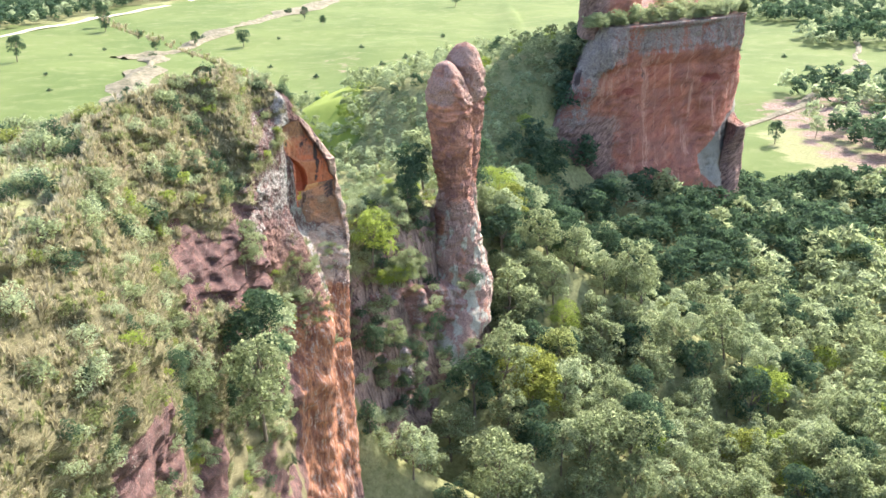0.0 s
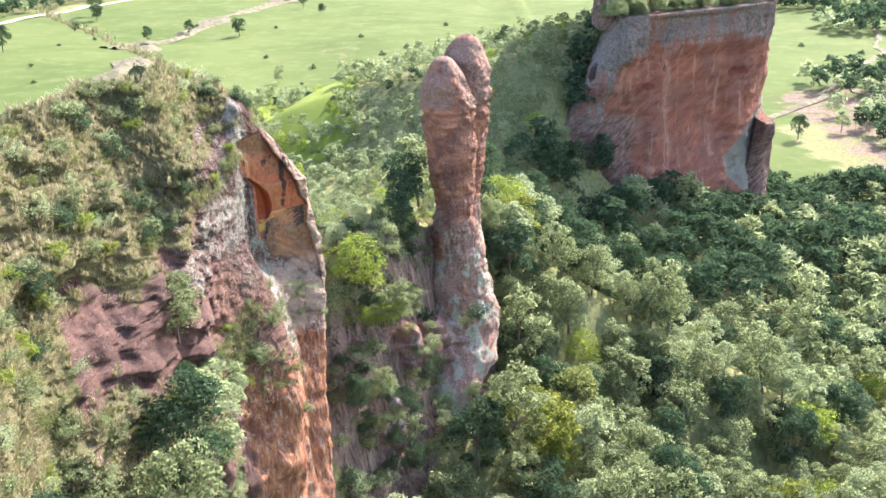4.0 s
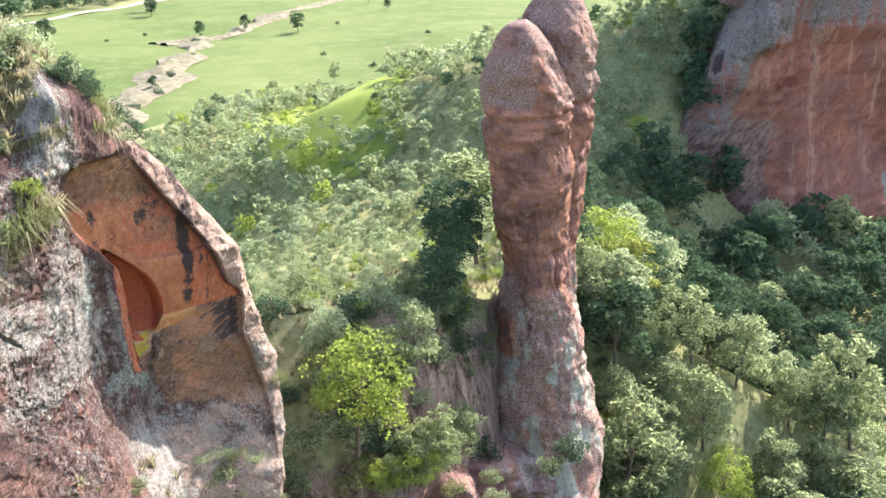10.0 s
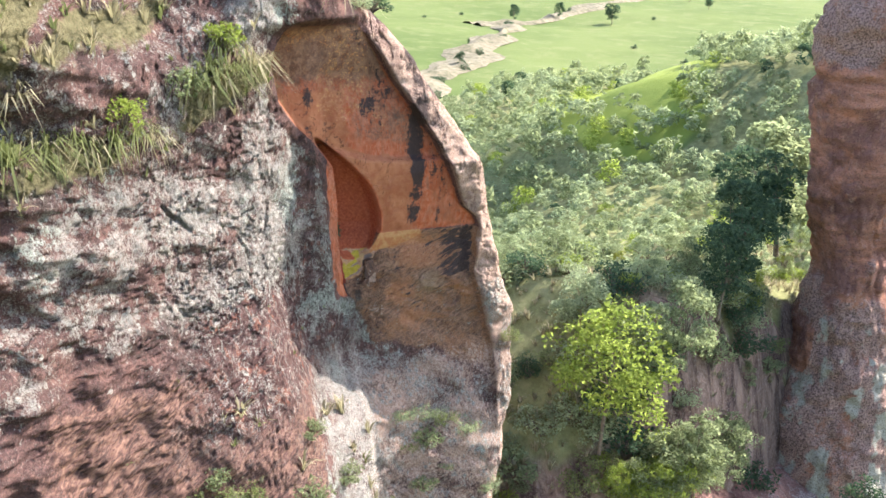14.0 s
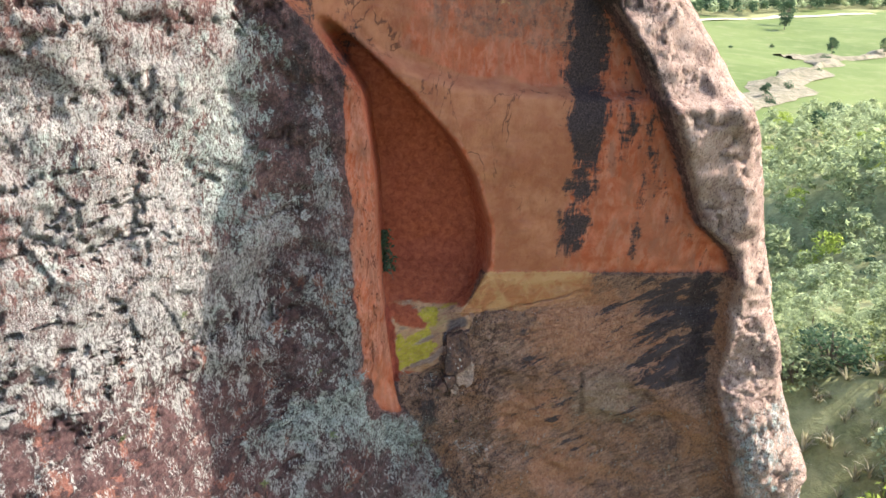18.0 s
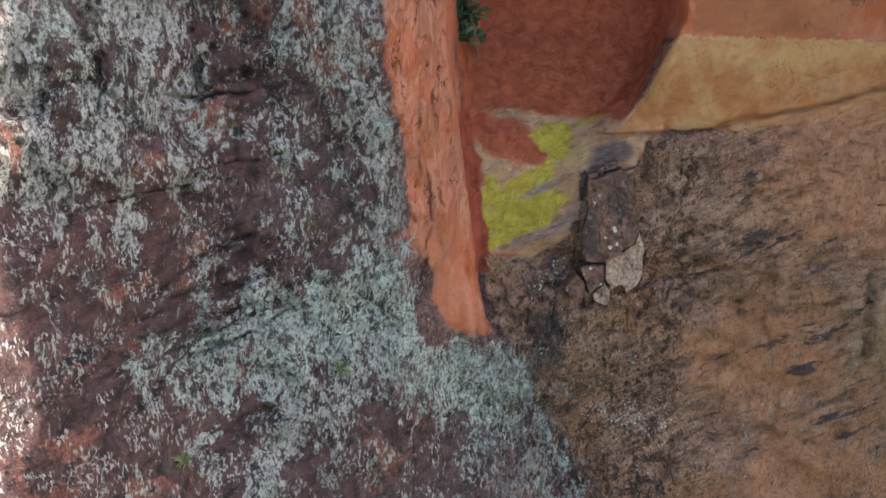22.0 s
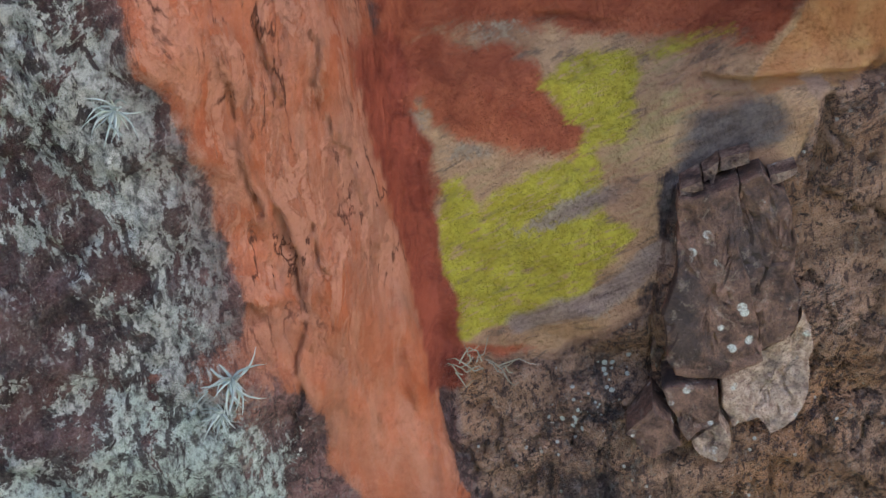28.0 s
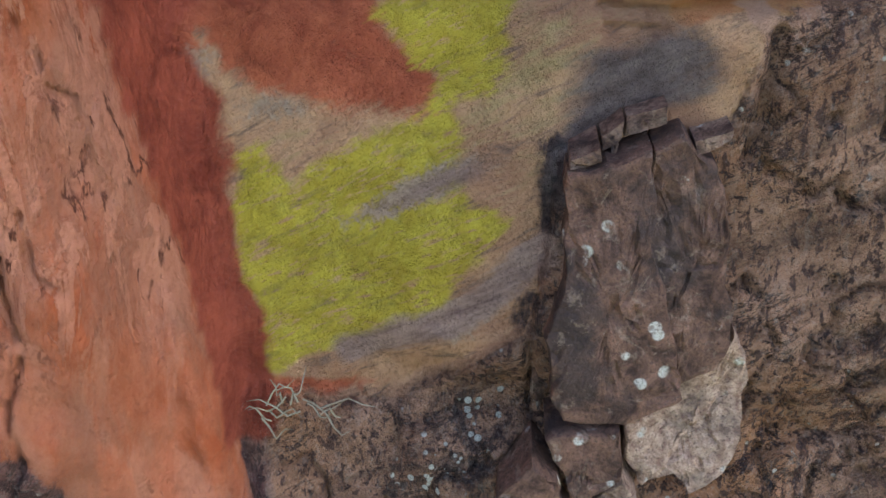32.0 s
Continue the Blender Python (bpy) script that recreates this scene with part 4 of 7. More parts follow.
def cover(a, z):
    """How thick plants stand on the ridge wall, 0 to 1."""
    n = fbm(a * 0.22, z * 0.3, 0 * a, 3, 401)
    edge_ = np.interp(a, [-60, -52, -46, -43, -41, -36, -34, -29, -26, -21, -17, -14, -9, -5, -3.5, -1.2, 1], [4, 7, 5, 4, -8, -8, 10.5, 10.0, 7.5, 8.5, 9.5, 12.5, 14.0, 15.2, 16.4, 16.2, 13.5])
    v = smooth(z, edge_ - 0.7 + n * 1.8, edge_ + 0.5 + n * 1.8) * (0.85 + 0.35 * n)
    shelf = np.interp(a, [-17, -9, -4], [8.6, 9.3, 10.8])
    v = np.maximum(v, 0.9 * np.exp(-((z - shelf - 0.3 * n) / 0.65) ** 2) * (1 - smooth(a, -4.2, -3.4)) * smooth(n, -0.7, 0.0))
    v = np.maximum(v, 0.7 * np.exp(-((z - shelf - 3.0 - n) / 0.5) ** 2) * (1 - smooth(a, -3.5, -2.5)) * smooth(n, -0.2, 0.3))
    lowv = 0.8 * smooth(n, -0.45, 0.05) * (1 - smooth(z, np.interp(a, [-30, -24], [0.5, -4]), np.interp(a, [-30, -24], [4.0, -1]))) * (1 - smooth(a, -16, -12))
    lowv = np.maximum(lowv, 0.95 * np.exp(-(((a + 9.0) / 3.6) ** 2 + ((z + 7.5) / 3.6) ** 2)) * smooth(n, -0.6, 0.1))
    lowv = np.maximum(lowv, 0.5 * np.exp(-(((a + 1.5) / 2.4) ** 2 + ((z + 8.5) / 2.5) ** 2)) * smooth(n, -0.3, 0.2))
    bare = 0.7 * np.exp(-(((a + 15.0) / 2.4) ** 2 + ((z - 9.8) / 1.2) ** 2)) + 0.5 * np.exp(-(((a + 24) / 2.2) ** 2 + ((z - 4) / 2.4) ** 2))
    bare = bare + 0.9 * np.exp(-(((a + 37) / 2.2) ** 2 + ((z - 14.2) / 0.8) ** 2)) + 0.8 * np.exp(-(((a + 49) / 3.0) ** 2 + ((z - 2) / 3.5) ** 2)) + 0.6 * np.exp(-(((a + 21.5) / 1.6) ** 2 + ((z - 8) / 1.0) ** 2))
    return np.clip(np.maximum(v, lowv) - bare, 0, 1)


def steps_of(*spans):
    out = []
    for lo, hi, h in spans:
        out += list(np.arange(lo, hi - h * 0.01, h))
    return np.array(out)


WA = steps_of((-86, -18, 0.45), (-18, -9, 0.12), (-9, -5.5, 0.06), (-5.5, -1.4, 0.042), (-1.4, 2.0, 0.0145), (2.0, 8, 0.06), (8, 12.5, 0.09), (12.5, 22, 0.4))
WZ = steps_of((-60, -12, 0.5), (-12, -2.0, 0.11), (-2.0, 0.25, 0.045), (0.25, 2.4, 0.0145), (2.4, 5.5, 0.045), (5.5, 9, 0.065), (9, 14, 0.1), (14, 21.5, 0.3))


def build_wall():
    a, z = np.meshgrid(WA, WZ, indexing="ij")
    d = wall_d(a, z)
    cap_z = np.interp(a, [-60, -14, -8, -3, -1.4, -0.4, 1.2, 2.8], [20.5, 20.4, 19.2, 17.8, 16.6, 14.9, 13.2, 11.9])
    over = np.maximum(z - cap_z, 0)
    zv = z - over - 1.7 * soft(-2.5 - d, 1.0) * (a > -9) * smooth(a, -9, -5)
    v = wall_point(a, d - 1.5 * over, zv).reshape(-1, 3)
    f = grid_faces(len(WA), len(WZ))
    ce, cv, re = cave_edge(z), cavity_edge(z), rib_edge(z)
    n = lambda s, k, o=3: fbm(a * s, d * s, z * s, o, k)
    wob = 0.10 * n(1.7, 71)
    stz = step_z(a)
    inside = smooth(a, ce - 0.05, ce + 0.05) * (1 - smooth(a, re - 0.1, re + 0.1)) * smooth(z, 0.3, 0.6) * (1 - smooth(z, 11.9, 12.3))
    upper = inside * smooth(z, 2.7 + wob * 0.3, 2.9 + wob * 0.3)
    left_of = np.interp(z, [-0.1, 0.15, 0.45, 0.8, 1.1, 1.5, 2.4, 5], [0.1, -0.28, -0.46, -0.48, -0.60, -0.72, -0.76, -1.0])
    ragged = 0.5 * wob + (0.07 * n(2.2, 78) + 0.02 * n(9, 89)) * smooth(z, 0.7, 1.2)
    orange = smooth(a, left_of - 0.08 + ragged, left_of + 0.06 + ragged) * (1 - smooth(a, ce + 0.02, ce + 0.06)) * smooth(z, -0.05, 0.15) * (1 - smooth(z, 5.5, 8))
    orange = np.maximum(orange, 0.85 * upper)
    low_face = smooth(a, -14, -9.5) * (1 - smooth(z, -12.5 - 0.25 * a, -8.5 - 0.25 * a)) * smooth(z, -44, -36)
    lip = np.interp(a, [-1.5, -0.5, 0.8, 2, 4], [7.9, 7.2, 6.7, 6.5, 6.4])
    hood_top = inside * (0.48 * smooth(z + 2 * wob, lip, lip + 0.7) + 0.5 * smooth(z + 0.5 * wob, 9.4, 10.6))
    buff = inside * smooth(a, cv + 0.02, cv + 0.2) * smooth(z, 2.75, 3.0) * (1 - smooth(z + wob, lip - 0.25, lip + 0.1)) * (1 - smooth(a + 2 * wob, 2.7, 3.3))
    buff = np.maximum(buff, 0.8 * inside * smooth(z, 6.6, 7.2) * (1 - smooth(z, 9.0, 9.8)) * (1 - smooth(a + 2 * wob, -0.4, 0.4)))
    rim = smooth(a, re, re + 0.15) * smooth(z, -8, -5) * (1 - smooth(z, 11.2, 12.2))
    cav = smooth(a, ce + 0.02, ce + 0.07) * (1 - smooth(a, cv - 0.04, cv + 0.04)) * smooth(z, 1.95 + wob, 2.15 + wob) * (1 - smooth(z, 6.9, 7.5))
    near = (a > -0.6) & (a < 1.2) & (z > 0.5) & (z < 2.3)
    na, nz = a[near] + 0.03 * fbm(a[near] * 5, z[near] * 9, 0 * a[near], 3, 72), z[near] + 0.03 * fbm(a[near] * 5, z[near] * 9, 5 + 0 * a[near], 3, 73)
    nz = nz - (z - zv)[near]
    red_in, yel_in = inside_of(na, nz, RED_FIELD), inside_of(na, nz, YELLOW)
    strip = smooth(a, ce + 0.0, ce + 0.02) * (1 - smooth(a, ce + 0.09, ce + 0.16)) * smooth(z, 0.66, 0.76) * (1 - smooth(z, 2.0, 2.3))
    foot = np.exp(-(((a - 0.15) / 0.30) ** 2 + ((z - 0.76) / 0.035) ** 2)) * 0.75
    cav = np.maximum.reduce([cav, strip, foot])
    cav[near] = np.maximum(cav[near], smooth(red_in, -0.08, 0.08))
    och = inside * smooth(a, cv - 0.05, cv + 0.1) * smooth(z, 1.86 + 0.10 * (a - 1.3) + wob * 0.5, 1.98 + 0.10 * (a - 1.3) + wob * 0.5) * (1 - smooth(z, 2.75, 2.95)) * (1 - 0.7 * smooth(a, 3.2, 4.0))
    och = np.maximum(och, 0.44 * inside * smooth(z, 5.6, 7.0) * (1 - smooth(a, 1.5, 3.2)) * smooth(n(0.5, 77), -0.5, 0.4))
    yel = np.zeros(a.shape)
    yel[near] = smooth(yel_in, -0.06, 0.06)
    yel = np.maximum(yel, 0.62 * np.exp(-(line_dist(a, zv, [(0.79, 1.81), (0.93, 1.86), (1.12, 1.93)]) / 0.035) ** 2))
    tilted = zv - 1.24 - 0.56 * (a - 0.48)
    grey = np.exp(-(((a - 0.48) / 0.24) ** 2 + (tilted / 0.055) ** 2)) * (0.75 + 0.35 * smooth(a, 0.3, 0.6))
    grey = np.maximum(grey, 0.75 * np.exp(-(((a - 0.10) / 0.13) ** 2 + ((zv - 1.47) / 0.06) ** 2)))
    grey = np.maximum(grey, 0.75 * np.exp(-(((a - 0.20) / 0.17) ** 2 + ((zv - 1.90) / 0.06) ** 2)))
    grey = np.maximum(grey, 0.7 * np.exp(-(line_dist(a, zv, [(0.62, 0.84), (0.78, 1.02), (0.86, 1.12)]) / 0.06) ** 2))
    grey = np.maximum(grey, 0.6 * np.exp(-(((a + 0.11) / 0.08) ** 2 + ((zv - 1.60) / 0.08) ** 2)))
    olive = 0.5 * np.exp(-(((a - 0.85) / 0.30) ** 2 + ((zv - 1.60) / 0.36) ** 2)) + 0.45 * np.exp(-(((a - 0.30) / 0.40) ** 2 + ((zv - 1.15) / 0.5) ** 2))
    s1 = 1.12 * np.exp(-((a - 3.20 - 0.12 * n(0.9, 97)) / (0.42 + 0.16 * smooth(z, 5, 7))) ** 2) * smooth(z, 2.8, 3.4) * (1 - 0.15 * smooth(z, 7, 9)) * (1 + 0.22 * n(1.6, 98))
    s2 = np.exp(-((a - (re - 0.40)) / 0.38) ** 2) * smooth(z, 0.2, 0.8) * 0.8
    s3 = np.maximum(0.90 * np.exp(-(((a - 1.13) / 0.23) ** 4 + ((zv - 1.61 - 0.25 * (a - 1.13)) / 0.12) ** 4)), 0.85 * np.exp(-(line_dist(a, zv, [(0.91, 1.30), (0.95, 1.44), (1.06, 1.54)]) / 0.06) ** 2))
    s4 = np.exp(-((a - 1.3) / 1.5) ** 2) * smooth(z, lip + 0.4, lip + 1.0) * (1 - smooth(z, 9.0, 10.5)) * (0.60 + 0.35 * n(1.3, 101))
    s5 = np.exp(-((a + 1.95 + 0.18 * (2 - z)) / 0.45) ** 2) * smooth(z, 0.8, 1.6) * (1 - smooth(z, 8, 9.5)) * 0.55
    s7 = 0.8 * np.exp(-(line_dist(a, zv, [(0.90, 1.42), (0.88, 1.05), (0.84, 0.9)]) / 0.075) ** 2)
    s8 = np.maximum(0.66 * np.exp(-((a - 4.35) / 0.16) ** 2) * smooth(z, 2.8, 3.2), 0.72 * np.exp(-((a - 4.0) / 0.5) ** 2) * smooth(z, 4.4, 5.4))
    s6 = 0.72 * np.exp(-((a - 0.60 - 0.1 * z) / 0.30) ** 2) * (1 - smooth(z, stz - 0.1, stz)) * smooth(z, -0.9, -0.1)
    s9 = 0.62 * np.exp(-((a + 1.85 - 0.02 * (z - 2)) / 0.42) ** 2) * smooth(z, 1.7, 2.4) * (1 - smooth(z, 9, 11))
    s10 = (0.58 + 0.28 * n(1.1, 93)) * smooth(-a, 1.9, 2.4) * (1 - smooth(-a, 9, 12)) * (1 - smooth(z + 0.4 * n(1.5, 94) + 0.06 * (a + 3), 1.9, 2.6)) * smooth(z, -0.9, 0.2)
    s11 = (0.46 + 0.3 * n(0.7, 95)) * smooth(-a, 2.0, 4.0) * smooth(z, 6.5, 8.5)
    blk = np.maximum.reduce([s10, s11, s9, s1, s2 * (1 - 0.3 * upper), s4, s5, s6, s7, s8]) * (0.85 + 0.35 * n(1.2, 79))
    lich = 0.47 + 0.18 * n(0.5, 81) + 0.26 * n(1.5, 82) + 0.16 * n(4.0, 84)
    lich = lich + 0.32 * np.exp(-((line_dist(a, zv, [(-1.7, 0.25), (-1.0, 0.5), (-0.6, 0.2), (-0.2, -0.25)])) / 0.42) ** 2)
    lich = lich + 0.05 * np.exp(-((a + 1.02) / 0.36) ** 2) * smooth(z, 0.7, 1.4)
    lich = lich + 0.16 * smooth(-a, 2.25, 2.75) * smooth(z, 2.0, 2.9) - 0.22 * np.exp(-((a + 1.85) / 0.45) ** 2) * smooth(z, 1.7, 2.4)
    lich = lich + 0.10 * np.exp(-((a + 0.7) / 1.1) ** 2) * (1 - smooth(z, -0.4, 0.1))
    lich = lich + 0.10 * np.exp(-((a - ce + 0.86) / 0.16) ** 2) * smooth(z, 0.5, 0.9)
    lich = lich - 0.16 * smooth(-a, 1.8, 2.4) * (1 - smooth(z, 2.0, 2.8)) + 0.10 * smooth(-z, 0.8, 1.6) - 0.15 * smooth(-a, 7, 11) - 0.18 * smooth(z, 6.5, 8.5)
    lich = lich * (1 - smooth(a, ce - 0.62 + wob, ce - 0.48 + wob) * smooth(z, -0.1, 0.1)) * (1 - 0.55 * smooth(-a, 16, 26)) * (1 - 0.5 * smooth(-z, 7, 14))
    lich = np.maximum(lich, 0.40 * np.exp(-((a - 2.0 - 0.22 * (z + 3)) / 0.55) ** 2) * (1 - smooth(z, -1.2, 0.3)) * smooth(z, -8, -5) * (1 + 0.5 * n(0.8, 83)))
    lich = np.maximum(lich, 0.66 * np.exp(-(((a - 0.30 - 0.35 * (0 - z)) / 0.10) ** 2)) * (1 - smooth(z, -0.1, 0.1)) * smooth(z, -2, -1.2))
    lich = lich - (0.10 + 0.10 * n(0.35, 91)) * smooth(-a, 3.5, 6) - 0.14 * smooth(-a, 2.6, 3.6) * (1 - smooth(z, 1.6, 2.4)) - 0.16 * smooth(a, 0.4, 1.6) * (1 - smooth(z, -2.5, -0.5))
    lich = lich + 0.42 * smooth(z, 12.0, 12.8) * smooth(a, -7, -4)
    mint = 0.20 + 0.40 * n(0.7, 86) + 0.5 * np.exp(-((line_dist(a, zv, [(-1.7, 0.25), (-1.0, 0.5), (-0.6, 0.2), (0.3, -1.0)])) / 0.5) ** 2) + 0.25 * np.exp(-((a + 2.7) / 0.8) ** 2)
    mint = np.maximum(mint, 0.55 * smooth(a, 0.2, 0.6) * (1 - smooth(z, 0, 0.5)) * smooth(z, -5, -2.5))
    mint = np.maximum(mint, 0.95 * np.exp(-(((a + 2.45) / 0.35) ** 2 + ((zv - 0.15) / 0.3) ** 2)))
    lich = np.maximum(lich, 0.95 * np.exp(-(((a + 2.45) / 0.28) ** 2 + ((zv - 0.15) / 0.25) ** 2)) * (0.8 + 0.6 * n(3, 87)))
    dotted = np.exp(-(line_dist(a, zv, [(0.50, 0.36), (0.64, 0.45), (0.74, 0.54)]) / 0.09) ** 2) + 0.8 * np.exp(-(((a - 1.6) / 0.5) ** 2 + ((zv + 1.0) / 0.3) ** 2))
    slip = 0.35 * np.maximum(-z, 0) + 0.22 * n(1.4, 96) * smooth(-z, 0.0, 0.4)
    inn = smooth(a, ce + 0.03 + slip, ce + 0.2 + 1.2 * slip)
    tan = smooth(a, ce + 0.05, ce + 0.12) * (1 - smooth(a, 1.35, 1.5)) * smooth(z, stz - 0.02 + 0.3 * wob, stz + 0.03 + 0.3 * wob) * (1 - smooth(z, 2.05, 2.35))
    fade = 1.2 * n(0.9, 92) + 0.4 * a
    brown = inn * smooth(z + fade, -2.6, -0.4) * (1 - smooth(z, 2.6, 2.9)) * (1 - smooth(a, re, re + 0.4))
    lich = lich * (1 - 0.75 * inn * smooth(z + fade, -3.2, -0.6) * (1 - smooth(a, re, re + 0.3)))
    pale = smooth(a, re - 0.1, re + 0.4) * smooth(z, -30, -8) * (0.62 + 0.35 * n(0.6, 85))
    pale = np.maximum(pale, 0.66 * smooth(a, -0.5, 1.5) * (1 - smooth(z, -4.2, -2.2)) * smooth(z, -30, -10) * (1 + 0.5 * n(0.7, 88)))
    pale = np.maximum(pale, 0.55 * smooth(a, 0.3, 2.0) * (1 - smooth(z, -7, -5)) * smooth(z, -22, -9))
    turf = cover(a, z)
    patchy = smooth(-a, 0.55, 0.95) * (1 - smooth(-a, 6.5, 9)) * smooth(z, -3.0, -1.5) * (1 - smooth(z, 2.6, 4.2))
    patchy = np.maximum(patchy, smooth(-a, -1.2, 0.3) * (1 - smooth(-a, 6.5, 9)) * smooth(z, -3.0, -1.5) * (1 - smooth(z, -0.6, 0.1)))
    mound = 0.42 + 0.20 * n(0.6, 103) + 0.42 * np.exp(-((line_dist(a, zv, [(-1.7, 0.25), (-1.0, 0.5), (-0.6, 0.2), (0.25, -0.9)])) / 0.40) ** 2)
    mound = mound + 0.22 * np.exp(-((a + 1.05) / 0.30) ** 2) * smooth(z, 0.7, 1.4) + 0.20 * smooth(-a, 2.1, 2.7) * smooth(z, 1.6, 2.6) - 0.12 * np.exp(-((a + 1.75) / 0.40) ** 2) * smooth(z, 0.9, 1.6)
    mound = mound - 0.20 * smooth(-a, 1.8, 2.4) * (1 - smooth(z, 0.9, 1.6)) - 0.22 * np.exp(-(((a + 0.7) / 0.7) ** 2 + ((z + 1.1) / 0.45) ** 2)) + 0.5 * np.exp(-(((a + 2.45) / 0.35) ** 2 + ((zv - 0.15) / 0.28) ** 2))
    stroke = smooth(a, 2.8, 4.2) * (1 - smooth(a, re - 0.1, re + 0.1)) * smooth(z, -0.4, 0.8) * (1 - smooth(z, 2.6, 2.9)) * (0.40 + 0.20 * smooth(a, 4.4, 5.2))
    stroke = np.maximum(stroke, 0.34 * inn * smooth(a, 1.5, 2.0) * (1 - smooth(a, 4.6, 5.2)) * smooth(z, -2.0, -1.0) * (1 - smooth(z, stz - 0.2, stz)))
    warm = np.maximum.reduce([1.2 * np.exp(-(((a - 3.7) / 1.5) ** 2 + ((z - 1.65) / 0.9) ** 2)), 1.1 * np.exp(-(((a - 2.7) / 0.9) ** 2 + ((z + 0.2) / 0.8) ** 2)), 0.9 * np.exp(-(((a - 5.0) / 0.5) ** 2 + ((z - 1.2) / 1.0) ** 2)), 0.9 * np.exp(-(((a - 3.3) / 1.0) ** 2 + ((z + 1.5) / 0.9) ** 2))]) * inn
    sandy = np.maximum(np.exp(-(((a - 4.1) / 0.9) ** 2 + ((z - 0.2) / 0.8) ** 2)), 0.45 * np.exp(-(((a - 2.0) / 0.5) ** 2 + ((z - 1.2) / 0.5) ** 2))) * inn
    redp = np.maximum(1.1 * np.exp(-(((a + 2.5 + 0.9 * (1.5 - z)) / 0.55) ** 4 + ((z - 1.45) / 0.42) ** 4)), 0.8 * np.exp(-(((a + 4.3) / 0.5) ** 2 + ((z - 1.0) / 0.5) ** 2)))
    redp = np.maximum(redp, 0.75 * np.exp(-(((a + 2.0) / 0.18) ** 2 + ((z - 0.25) / 0.25) ** 2)))
    redp = np.maximum(redp, 0.7 * np.exp(-(((a + 0.72 + wob) / 0.12) ** 2 + ((z - 1.0) / 0.25) ** 2)))
    groove = smooth(a, ce - 0.005, ce + 0.012) * (1 - smooth(a, ce + 0.07 + 0.05 * n(6, 99), ce + 0.19 + 0.05 * n(6, 99))) * smooth(z, 0.55, 0.68) * (1 - smooth(z, 1.95, 2.3))
    smear = 0.9 * np.exp(-(line_dist(a, zv, [(0.30, 0.74), (0.62, 0.88), (0.88, 1.12)]) / 0.07) ** 2) + 0.7 * np.exp(-(((a - 0.62) / 0.22) ** 2 + ((zv - 1.30 - 0.5 * (a - 0.62)) / 0.06) ** 2))
    peach = np.exp(-(((a - 1.41) / 0.07) ** 2 + ((zv - 1.77 + 0.5 * (a - 1.41)) / 0.05) ** 2))
    beds = smooth(-a, 2.2, 3.0) * (1 - smooth(-a, 11, 15)) * (1 - smooth(z + 0.5 * n(0.8, 90) + 0.20 * (a + 6), -0.5, 0.9)) * smooth(z, -12, -8)
    calm = np.clip(np.maximum.reduce([orange * (z > -1), cav, och, yel, upper, tan, 0.42 * brown * smooth(a, 1.6, 2.4)]), 0, 1)
    flat = lambda q: np.clip(q, 0, 1).ravel().astype(np.float32)
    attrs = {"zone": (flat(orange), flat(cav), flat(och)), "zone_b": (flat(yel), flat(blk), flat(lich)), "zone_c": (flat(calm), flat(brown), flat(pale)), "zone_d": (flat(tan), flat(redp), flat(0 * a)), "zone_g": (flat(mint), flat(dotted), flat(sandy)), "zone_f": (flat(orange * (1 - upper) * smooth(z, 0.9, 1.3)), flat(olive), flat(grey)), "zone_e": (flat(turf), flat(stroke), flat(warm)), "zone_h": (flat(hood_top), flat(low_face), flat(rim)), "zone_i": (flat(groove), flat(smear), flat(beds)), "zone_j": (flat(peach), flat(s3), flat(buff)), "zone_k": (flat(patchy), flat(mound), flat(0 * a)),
             "wall": (a.ravel().astype(np.float32), d.ravel().astype(np.float32), z.ravel().astype(np.float32))}
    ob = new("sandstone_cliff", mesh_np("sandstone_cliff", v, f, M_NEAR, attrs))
    return tagged(ob, "weathered red sandstone cliff with lichen and a shallow cave", "cliff", kind="structure")


cliff = build_wall()


# ---- the lie of the land ----
FACE_N = np.array([0.592, -0.806])
FACE_T = np.array([0.806, 0.592])
FACE_P = np.array([75.0, 152.0])


def crest_x(y):
    return np.interp(y, [5, 14, 27, 45, 75, 120, 160, 260], [4, 6, 11, 19, 24, 36, 54, 90])


def crest_z(y):
    return np.interp(y, [0, 10, 16, 27, 45, 75, 110, 135, 160, 200], [-34, -24, -14, -6.5, -11, -17, -23, -17, -2, 0])


